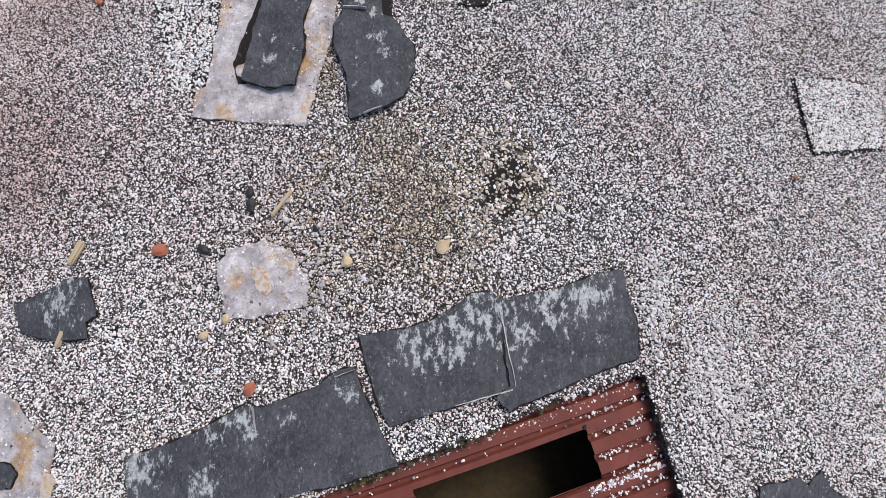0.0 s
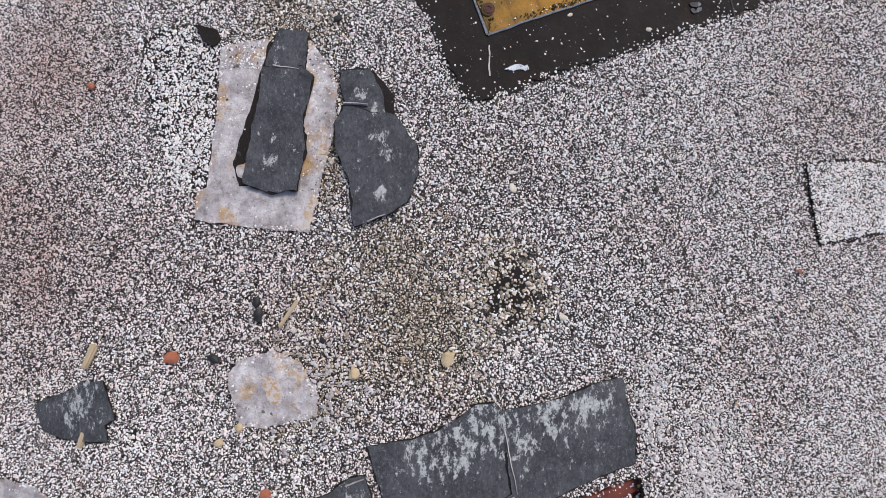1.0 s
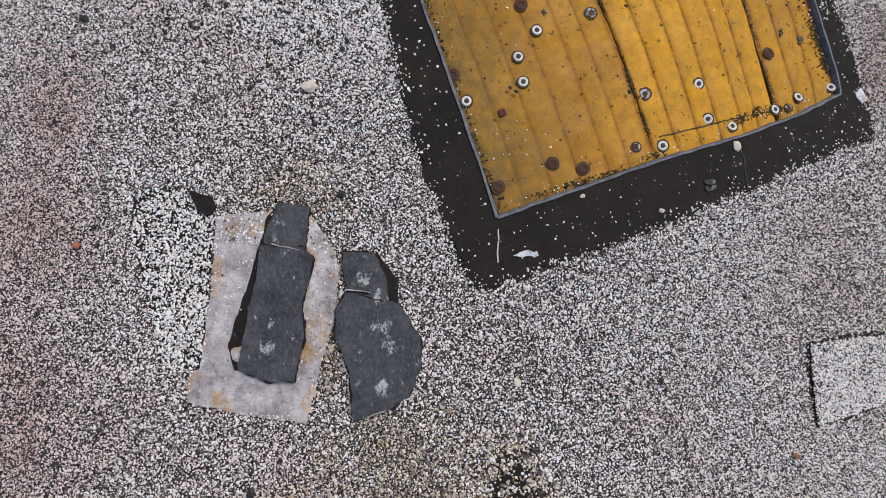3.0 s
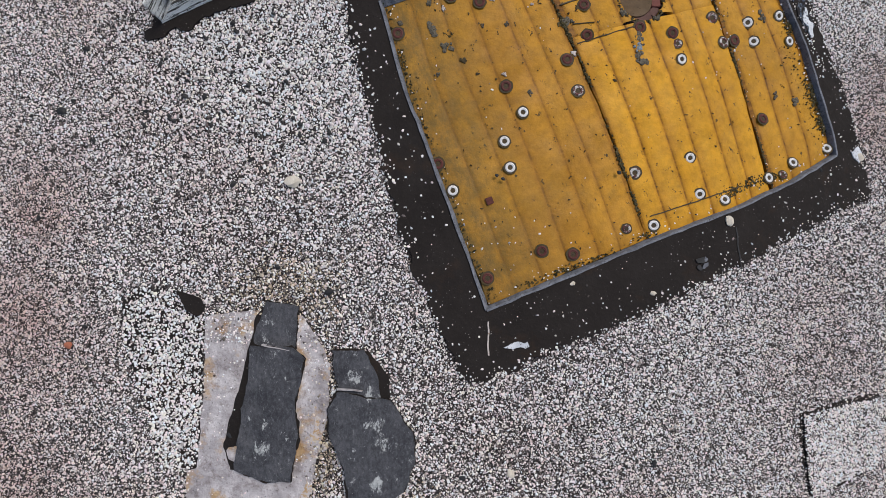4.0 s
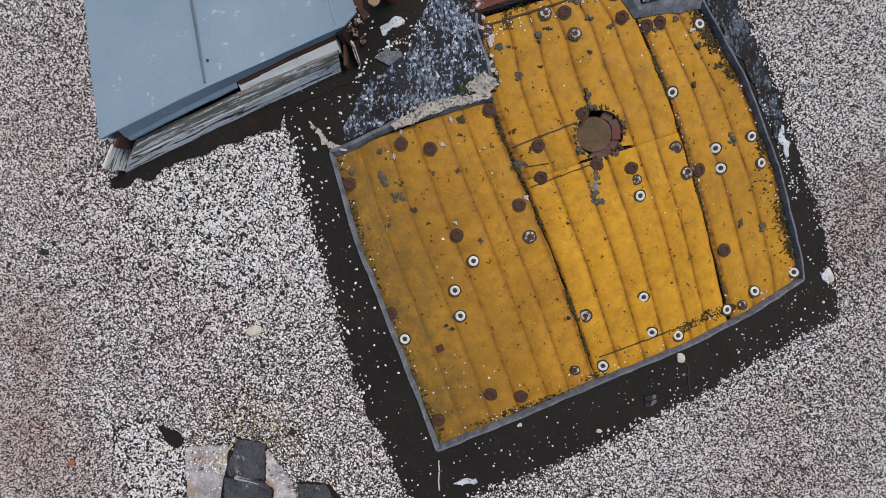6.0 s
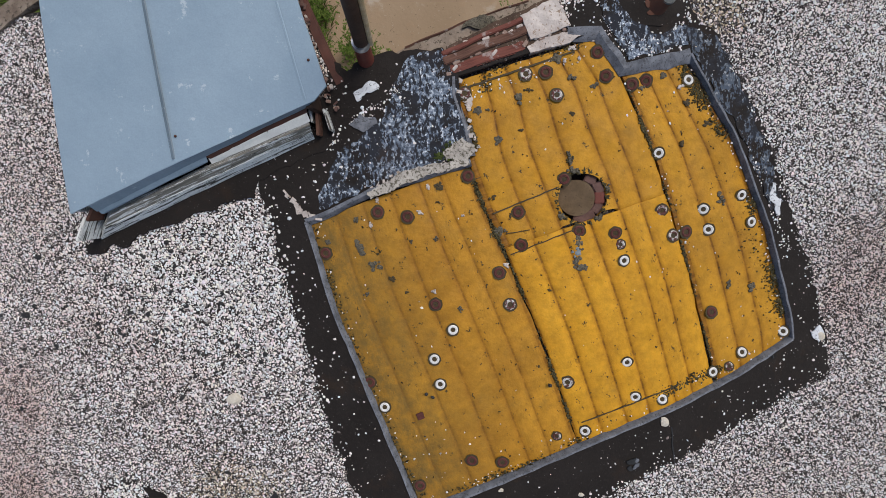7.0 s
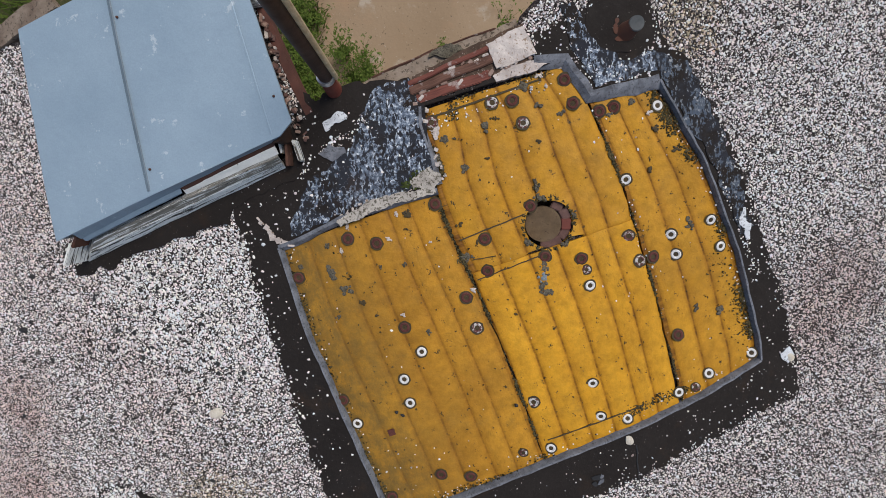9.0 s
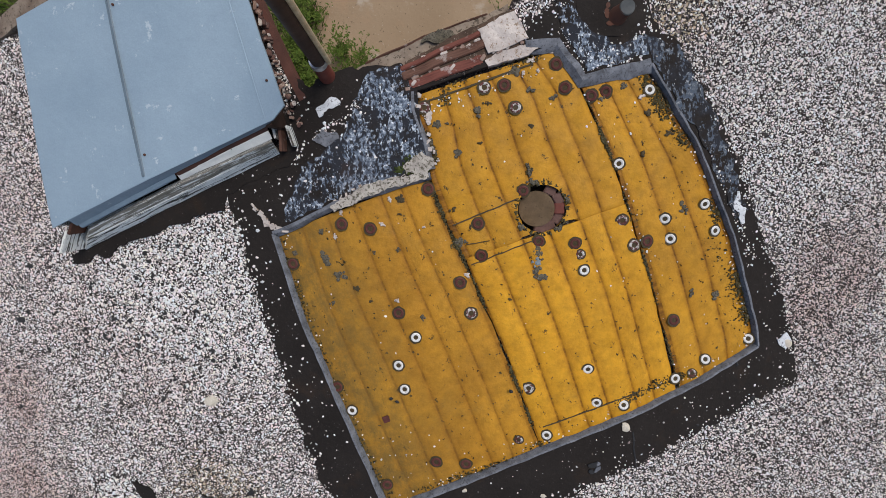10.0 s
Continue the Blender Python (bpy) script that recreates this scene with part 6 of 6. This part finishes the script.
moss_spots += [(DRAIN_AT[0] + 0.145 * math.cos(a), DRAIN_AT[1] + 0.145 * math.sin(a), 0.016, 12, BOARD_Z) for a in np.linspace(0, 6.28, 26)]
clumps("moss", moss_spots, MOSS, "dark green and black moss along the boards' joints", 0.0048, 1)
clumps("moss", [(0.434, 3.956, 0.06, 160, 0.014), (0.499, 3.935, 0.04, 90, 0.012), (0.367, 3.93, 0.03, 40, 0.014), (0.02, 3.767, 0.03, 40, 0.0), (-0.34, 3.615, 0.03, 50, 0.004)], GREEN_MOSS, "green moss cushion at the corner of the boards", 0.0065, 21)
edge_spots = drift([(-0.55, -1.06), (-0.23, -0.95), (0.30, -0.75), (0.6, -0.60), (1.0, -0.48), (1.08, -0.62), (1.16, -0.88), (1.24, -1.15)], 0.03, 420, 50, -0.02)
clumps("moss", edge_spots, MOSS, "dark moss along the torn roof edge", 0.011, 2)
r = np.random.default_rng(8)
crumb_spots = [(x, y, 0.012, 2, BOARD_Z + 0.003) for x, y in zip(r.uniform(-0.3, 2.4, 420), r.uniform(2.0, 4.5, 420)) if inside(np.array([x]), np.array([y]), grown(YELLOW_PIT, -0.05))[0] and math.hypot(x - DRAIN_AT[0], y - DRAIN_AT[1]) > 0.16]
clumps("litter", crumb_spots, LITTER, "brown crumbs scattered over the yellow boards", 0.0036, 3)


r = np.random.default_rng(17)
dark_spots = [(x, y, 0.004, 1, 0.010) for x, y in zip(r.normal(-1.2, 0.6, 170), r.normal(3.2, 0.45, 170)) if not inside(np.array([x]), np.array([y]), BORDER)[0] and not inside(np.array([x]), np.array([y]), HATCH_FOOT)[0]]
dark_spots += [(x, y, 0.004, 1, 0.010) for x, y in zip(r.uniform(-2.6, 2.6, 60), r.uniform(-0.9, 2.9, 60))]
clumps("tar_crumbs", dark_spots, BLACK_BIT, "small black tar crumbs among the gravel", 0.011, 5)
pale_spots = [(x, y, 0.01, 1, 0.010) for x, y in zip(r.normal(-0.72, 0.20, 300), r.normal(0.02, 0.17, 300))] + [(x, y, 0.01, 1, 0.010) for x, y in zip(r.normal(-0.66, 0.05, 60), r.normal(1.3, 0.3, 60))]
pale_spots += [(x, y, 0.01, 1, 0.010) for x, y in zip(r.normal(1.42, 0.16, 110), r.normal(-0.42, 0.22, 110))] + [(x, y, 0.01, 1, 0.010) for x, y in zip(r.normal(1.10, 0.05, 40), r.normal(-0.15, 0.16, 40))]
dust_spots = [(x, y, 0.01, 1, 0.010) for x, y in zip(r.normal(1.41, 0.11, 900), r.normal(-0.62, 0.20, 900))] + [(x, y, 0.01, 1, 0.010) for x, y in zip(r.normal(1.10, 0.05, 260), r.normal(-0.15, 0.16, 260))]
clumps("felt_dust", [p for p in dust_spots if not inside(np.array([p[0]]), np.array([p[1]]), grown(RED_PIT, 0.02))[0] and not inside(np.array([p[0]]), np.array([p[1]]), SHEETS[1])[0]], PALE_DUST, "pale dusty felt grit between the gravel stones", 0.0065, 7)
clumps("felt_crumbs", pale_spots, FELT, "pale felt crumbs scattered on the gravel", 0.009, 6)


def weed(at, z, height, blades, spread, seed, name="weed", upright=0.6):
    r = random.Random(seed)
    bm = bmesh.new()
    for _ in range(blades):
        a = r.uniform(0, 6.283)
        h, out = height * r.uniform(0.5, 1.1), spread * r.uniform(0.3, 1.0)
        w = r.uniform(0.003, 0.006) * (0.5 + height)
        p0 = Vector((at[0] + r.uniform(-0.05, 0.05), at[1] + r.uniform(-0.05, 0.05), z))
        prev = None
        for k in range(4):
            s = k / 3
            p = p0 + Vector((math.cos(a) * out * s ** 1.6, math.sin(a) * out * s ** 1.6, h * (s - 0.25 * s * s * (1 - upright))))
            side = Vector((-math.sin(a), math.cos(a), 0)) * w * (1 - 0.9 * s)
            cur = (bm.verts.new(p - side), bm.verts.new(p + side))
            if prev:
                bm.faces.new((prev[0], prev[1], cur[1], cur[0]))
            prev = cur
            if height > 0.25:
                for _ in range(5):
                    q = p + Vector((r.uniform(-0.02, 0.02), r.uniform(-0.02, 0.02), r.uniform(-0.05, 0.03)))
                    b = r.uniform(0, 6.283)
                    d, e = Vector((math.cos(b), math.sin(b), 0.35)) * r.uniform(0.018, 0.040), Vector((-math.sin(b), math.cos(b), 0)) * r.uniform(0.005, 0.010)
                    bm.faces.new([bm.verts.new(v) for v in (q, q + d * 0.5 + e, q + d, q + d * 0.5 - e)])
    return part(name, bm, GRASS)


for i, (p, h, n, sp) in enumerate((((-0.72, 5.34), 0.75, 90, 0.26), ((-0.45, 5.15), 0.6, 80, 0.24), ((-0.62, 5.06), 0.5, 80, 0.26), ((0.42, 5.30), 0.4, 22, 0.22), ((1.10, 5.62), 0.45, 24, 0.35), ((-1.02, 5.75), 0.6, 80, 0.26), ((-1.20, 5.02), 0.6, 280, 0.30), ((-1.18, 5.40), 0.55, 280, 0.30), ((-1.00, 5.00), 0.45, 160, 0.22), ((-1.22, 5.75), 0.55, 160, 0.28), ((-0.52, 5.32), 0.45, 22, 0.26))):
    tagged(weed(p, -3.12, 0.7 * h, int(0.45 * n), 0.85 * sp, i), "green weed growing at the foot of the wall", "weed", "weeds")
r = random.Random(4)
grass = bmesh.new()
for _ in range(5200):
    if r.random() < 0.75:
        x, y = r.uniform(-1.95, -1.0), r.uniform(4.5, 6.4)
    else:
        x, y = r.uniform(-6.2, -4.2), r.uniform(5.2, 7.2)
    a, h = r.uniform(0, 6.28), r.uniform(0.08, 0.30)
    p = Vector((x, y, -3.15))
    side = Vector((-math.sin(a), math.cos(a), 0)) * r.uniform(0.006, 0.014)
    tip = p + Vector((math.cos(a) * h * 0.8, math.sin(a) * h * 0.8, h))
    grass.faces.new((grass.verts.new(p - side), grass.verts.new(p + side), grass.verts.new(tip)))
tagged(part("grass", grass, GRASS), "rough green grass on the ground below", "grass", kind="stuff")

# ---- gravel ----
g = np.random.default_rng(12)


def noise_field(x, y, scale, seed):
    """Cheap smooth noise in -1..1 from a few waves."""
    w = np.random.default_rng(seed)
    out = np.zeros_like(x)
    for _ in range(7):
        a, k, ph = w.uniform(0, 6.283), scale * w.uniform(0.5, 1.8), w.uniform(0, 6.283)
        out += np.sin((x * math.cos(a) + y * math.sin(a)) * k + ph)
    return out / 4.0


SPACE = 0.0113
gx, gy = np.meshgrid(np.arange(-3.15, 3.78, SPACE), np.arange(-1.35, 5.25, SPACE * 0.9))
gx[1::2] += SPACE / 2


def FINE(x, y):
    """Where the fine cover lies: the middle of the roof."""
    return (y > -1.35) & (y < 5.25) & (x > -3.15) & (x < 3.30 + 0.48 * np.clip(y - 0.1, 0, 1))


gx, gy = gx.ravel() + g.uniform(-0.40, 0.40, gx.size) * SPACE, gy.ravel() + g.uniform(-0.40, 0.40, gy.size) * SPACE
jx = gx + 0.020 * noise_field(gx, gy, 40, 1) + g.normal(0, 0.010, gx.size)
jy = gy + 0.020 * noise_field(gx, gy, 40, 2) + g.normal(0, 0.010, gx.size)
chance = 0.97 + 0.03 * noise_field(gx, gy, 2.2, 3) - 0.21 * np.clip(noise_field(gx, gy, 110, 5), 0, 1)
# thinner near the hatch and the boards, where the black shows through
chance -= 0.16 * np.clip(1 - np.hypot((gx + 0.95) / 0.8, (gy - 3.25) / 0.7), 0, 1)
chance -= 0.15 * np.clip(1 - np.hypot((gx - 2.05) / 0.5, (gy - 4.7) / 0.4), 0, 1)
# thinner at the far left, which darkens it
chance -= 0.14 * np.clip(1.3 - np.hypot((gx + 2.5) / 0.9, (gy - 0.6) / 0.9), 0, 1)
# thinned to the right to imitate the lens's darker edge
chance -= 0.11 * np.clip((gx - 1.9) / 0.8, 0, 1) * (gy > 1.4)
chance[inside(jx, jy, BORDER)] = 0.022
for ring, share in ((BLACK_I, 0.76), (BLACK_T, 0.74), (FELT_F, 0.05), (FELT_D, 0.04), (FELT_E, 0.05)):
    m = inside(jx, jy, ring)
    chance[m] = share + 0.40 * noise_field(gx[m], gy[m], 44, 9) * min(share, 1.3 - share) - (0.16 * (jy[m] - 1.5) if ring is BLACK_I else 0.0)
m = inside(jx, jy, BLACK_I) & ~inside(jx, jy, grown(BLACK_I, -0.025)) & ((jx < -1.5) | (jy < 1.1))
chance[m] *= 0.55
# the bare spot thins out towards its middle
spot = np.hypot((gx - 0.33) / 0.17, (gy - 0.46) / 0.23)
m = spot < 1.35
chance[m] = np.clip(0.26 + 0.48 * spot[m] + 0.36 * noise_field(gx[m], gy[m], 38, 9), 0, 0.97)
m = inside(jx, jy, FELT_F) & (jy > 1.72)
chance[m] = 0.5
m = inside(jx, jy, FELT_F) & (jx > -0.74)
chance[m] = 0.45
m = inside(jx, jy, FELT_D) & ~inside(jx, jy, grown(FELT_D, -0.03))
chance[m] = 0.40
near_edge = inside(jx, jy, grown(BORDER, -0.05))
m = inside(jx, jy, BORDER) & ~near_edge
chance[m] = 0.10
for ring in ([(1.20, 4.82), (1.30, 4.58), (1.40, 4.50), (1.62, 4.55), (1.70, 4.50), (1.60, 4.44), (1.38, 4.40), (1.24, 4.60)], [(2.12, 4.05), (2.25, 3.75), (2.42, 3.4), (2.38, 3.3), (2.15, 3.8)]):
    chance[inside(jx, jy, ring)] = 0.36
for line, wide, share in (([(-0.22, 4.00), (-0.098, 4.118), (0.09, 4.218), (0.246, 4.376), (0.30, 4.45)], 0.022, 0.50), ([(1.26, 4.78), (1.274, 4.61), (1.36, 4.555), (1.431, 4.543), (1.56, 4.56), (1.653, 4.583), (1.732, 4.658)], 0.020, 0.55), ([(-0.30, 3.80), (-0.10, 3.92), (0.10, 4.05), (0.20, 4.20)], 0.07, 0.10)):
    far = np.full(gx.shape, 9.0)
    for (x0, y0), (x1, y1) in zip(line, line[1:]):
        s = np.clip(((jx - x0) * (x1 - x0) + (jy - y0) * (y1 - y0)) / ((x1 - x0) ** 2 + (y1 - y0) ** 2), 0, 1)
        far = np.minimum(far, np.hypot(jx - x0 - s * (x1 - x0), jy - y0 - s * (y1 - y0)))
    chance = np.maximum(chance, share * np.clip(1.5 - far / wide, 0, 1))
for ring in (*SHEETS, STRIP_G, STRIP_H, CHIP, CORNER):
    chance[inside(gx, gy, grown(ring, -0.004))] = 0.0
chance[inside(gx, gy, grown(YELLOW_PIT, 0.035))] = 0.0
chance[inside(jx, jy, RED_PIT) | inside(gx, gy, grown(RED_PIT, -0.01))] = 0.0
chance[inside(gx, gy, HATCH_FOOT)] = 0.0
chance[inside(gx, gy, [(0.36, 4.29), (0.86, 4.45), (1.07, 4.48), (1.06, 4.60), (0.99, 4.73), (0.33, 4.48)])] = 0.0
chance[~inside(gx, gy, grown(ROOF, -0.02))] = 0.0
for cx, cy, cr in ((-0.03, 4.44, 0.07), (1.583, 4.738, 0.07)):
    chance[np.hypot(gx - cx, gy - cy) < cr] = 0.0
keep = (g.uniform(0, 1, gx.size) < chance) & FINE(gx, gy)
sx, sy = gx[keep], gy[keep]
lift_j = np.where(inside(sx, sy, SLAB_J), 0.0165, 0.0)
lift_s = np.where(inside(sx, sy, BLACK_I) | inside(sx, sy, BLACK_S) | inside(sx, sy, BLACK_T), 0.0045, 0.0)
lift_f = np.where(inside(sx, sy, BORDER) | inside(sx, sy, FELT_F) | inside(sx, sy, FELT_D) | inside(sx, sy, FELT_E), 0.009, 0.0)


def stones(name, x, y, z, mean, label, material=GRAVEL):
    """Many small angular stones in one mesh."""
    ring = [(math.cos(k * 1.2566), math.sin(k * 1.2566), -0.35) for k in range(5)]
    shape = np.array(ring + [(0.36, 0.10, 0.66), (-0.40, -0.05, 0.58)])
    tri = np.array([(0, 1, 5), (1, 6, 5), (1, 2, 6), (2, 3, 6), (3, 4, 6), (4, 5, 6), (4, 0, 5)])
    n, m = len(x), len(shape)
    size = mean * np.clip(g.lognormal(0, 0.30, n), 0.55, 1.8)
    v = shape[None] * g.uniform(0.72, 1.22, (n, m, 1))
    v = v * np.stack([size * g.uniform(0.8, 1.3, n), size * g.uniform(0.65, 1.0, n), size * g.uniform(0.45, 0.8, n)], 1)[:, None]
    a = g.uniform(0, 6.283, n)
    ca, sa = np.cos(a)[:, None], np.sin(a)[:, None]
    tilt = g.normal(0, 0.35, n)[:, None]
    vx, vy, vz = v[..., 0], v[..., 1], v[..., 2]
    vy, vz = vy * np.cos(tilt) - vz * np.sin(tilt), vy * np.sin(tilt) + vz * np.cos(tilt)
    wx, wy = vx * ca - vy * sa, vx * sa + vy * ca
    out = np.stack([wx + x[:, None], wy + y[:, None], vz + (z + size * 0.35)[:, None]], 2).reshape(-1, 3)
    faces = (tri[None] + (np.arange(n) * m)[:, None, None]).reshape(-1, 3)
    me = bpy.data.meshes.new(name)
    me.vertices.add(len(out))
    me.vertices.foreach_set("co", out.astype(np.float32).ravel())
    me.loops.add(faces.size)
    me.loops.foreach_set("vertex_index", faces.astype(np.int32).ravel())
    me.polygons.add(len(faces))
    me.polygons.foreach_set("loop_start", np.arange(0, faces.size, 3, dtype=np.int32))
    me.update(calc_edges=True)
    me.materials.append(material)
    return tagged(new(name, me), label, "gravel", kind="stuff")


sz = view_bend(sx, sy) + lift_j + lift_f + lift_s
# pale patches, and an ochre stain round the bare spot
white = np.zeros(sx.shape)
for cx, cy, rx, ry, share in ((1.45, -0.45, 0.30, 0.45, 0.8), (1.12, -0.10, 0.12, 0.35, 0.9), (-0.95, 3.25, 0.75, 0.65, 0.95), (1.6, 1.75, 0.9, 0.35, 0.55), (1.2, 1.25, 0.9, 0.5, 0.4), (2.6, 4.3, 0.8, 1.2, 0.6), (0.0, -0.80, 0.45, 0.14, 0.8), (2.6, -0.6, 0.6, 0.8, 0.4), (0.25, 2.0, 0.5, 0.6, 0.5), (-1.8, -1.1, 0.4, 0.3, 0.7)):
    white = np.maximum(white, share * np.clip(1.6 - 1.6 * np.hypot((sx - cx) / rx, (sy - cy) / ry) + 0.5 * noise_field(sx, sy, 6, 31), 0, 1))
white[inside(sx, sy, SLAB_J) | inside(sx, sy, BLACK_I) | inside(sx, sy, BLACK_T)] = 0.95
white[inside(sx, sy, BORDER)] = 0.8
white[inside(sx, sy, BLACK_S)] = 0.15
white[inside(sx, sy, SLAB_J)] = 1.0
stain = np.zeros(sx.shape)
for cx, cy, rx, ry, share in ((-0.02, 0.42, 0.55, 0.62, 0.95), (-0.55, 0.55, 0.3, 0.3, 0.4), (-0.66, 1.3, 0.12, 0.5, 0.8), (-0.9, 2.0, 0.4, 0.25, 0.6), (-0.75, 0.0, 0.45, 0.4, 0.45), (1.95, 4.85, 0.25, 0.25, 0.6)):
    stain = np.maximum(stain, share * np.clip(1.5 - 1.5 * np.hypot((sx - cx) / rx, (sy - cy) / ry) + 0.5 * noise_field(sx, sy, 7, 32), 0, 1))
pick = g.uniform(0, 1, sx.size)
is_white = pick < white
is_stain = ~is_white & (g.uniform(0, 1, sx.size) < stain)
rest = ~is_white & ~is_stain
# larger stones on the bare spots and beside the hatch
big = 1.0 + 0.16 * np.clip(1.4 - np.hypot((sx + 0.95) / 0.8, (sy - 3.2) / 0.7), 0, 1)
big[inside(sx, sy, BLACK_I) | inside(sx, sy, BLACK_T) | inside(sx, sy, SLAB_J)] = 1.2
big = np.maximum(big, 1.0 + 0.28 * np.clip(1.6 - np.hypot((sx - 0.33) / 0.22, (sy - 0.46) / 0.28), 0, 1))
stones("gravel", sx[rest], sy[rest], sz[rest], 0.0058 * big[rest], "loose pinkish grey and white roof gravel")
stones("gravel", sx[is_white], sy[is_white], sz[is_white], 0.0058 * big[is_white], "clean white gravel in pale patches", WHITE_GRAVEL)
stones("gravel", sx[is_stain], sy[is_stain], sz[is_stain], 0.0058 * big[is_stain], "ochre-stained brownish gravel", STAINED_GRAVEL)
# coarser cover over the rest of the roof
ox, oy = np.meshgrid(np.arange(-4.1, 4.1, 0.0195), np.arange(-2.9, 6.5, 0.0180))
ox, oy = ox.ravel() + g.uniform(-0.007, 0.007, ox.size), oy.ravel() + g.uniform(-0.007, 0.007, oy.size)
ok = inside(ox, oy, grown(ROOF, -0.03)) & ~FINE(ox, oy) & ~inside(ox, oy, grown(RED_PIT, 0.01))
stones("gravel", ox[ok], oy[ok], view_bend(ox[ok], oy[ok]), 0.0102, "loose pinkish grey roof gravel towards the roof's edges")
# strays on the boards, on the red deck
ex, ey = [], []
for line, rad, count in ((LEFT, 0.05, 70), ([(0.25, 1.95), (1.2, 2.33)], 0.07, 90), ([(1.2, 2.34), (2.44, 2.85)], 0.05, 60), (RIGHT, 0.05, 260), (SEAM_2, 0.03, 40), ([(0.1, 2.1), (0.5, 2.3)], 0.15, 28), ([(0.45, 4.25), (1.2, 4.48)], 0.05, 60)):
    for _ in range(count):
        p = along(line, g.uniform())
        ex.append(p[0] + g.normal(0, rad) * 0.7 + 0.02)
        ey.append(p[1] + g.normal(0, rad) * 0.7)
ex, ey = np.r_[ex, g.uniform(-0.2, 2.3, 70)], np.r_[ey, g.uniform(2.1, 4.3, 70)]
ok = inside(ex, ey, grown(YELLOW_PIT, -0.02)) & (np.hypot(ex - DRAIN_AT[0], ey - DRAIN_AT[1]) > 0.15)
ex, ey = ex[ok], ey[ok]
stones("gravel", ex, ey, view_bend(ex, ey) + BOARD_Z + 0.001, 0.0050, "small white gravel strays on the yellow boards", WHITE_GRAVEL)
u, v = g.uniform(-0.6, 1.4, 1500), g.uniform(-0.7, 0.35, 1500)
w = np.r_[np.full(500, 0.065), np.full(300, -0.34), np.full(300, 0.30)]
u, v = np.r_[u, g.uniform(-0.5, 1.3, 500), g.uniform(0.8, 1.35, 300), g.uniform(-0.5, 1.2, 300)], np.r_[v, w + g.normal(0, 0.010, len(w))]
for k in range(9):
    m = 80
    u, v = np.r_[u, np.where(g.uniform(0, 1, m) < 0.7, g.uniform(0.9, 1.4, m), g.uniform(-0.4, 1.0, m))], np.r_[v, -0.402 + 0.102 * k + g.normal(0.0, 0.008, m)]
keep = (g.uniform(0, 1, len(u)) < np.where(u > 1.12, 0.9, 0.06)) | (np.arange(len(u)) >= 1500)
keep &= ~((u > HOLE_U[0] - 0.02) & (u < HOLE_U[1] + 0.02) & (v > HOLE_V[0] - 0.02) & (v < HOLE_V[1] + 0.01))
u, v = u[keep], v[keep]
c, s = math.cos(math.atan2(0.27, 0.83)), math.sin(math.atan2(0.27, 0.83))
px, py = -0.13 + u * c - v * s, -1.00 + u * s + v * c
ok = inside(px, py, grown(RED_PIT, -0.015))
px, py = px[ok], py[ok]
stones("gravel", px, py, view_bend(px, py) - 0.061, 0.0058, "gravel strays in the red deck's grooves")
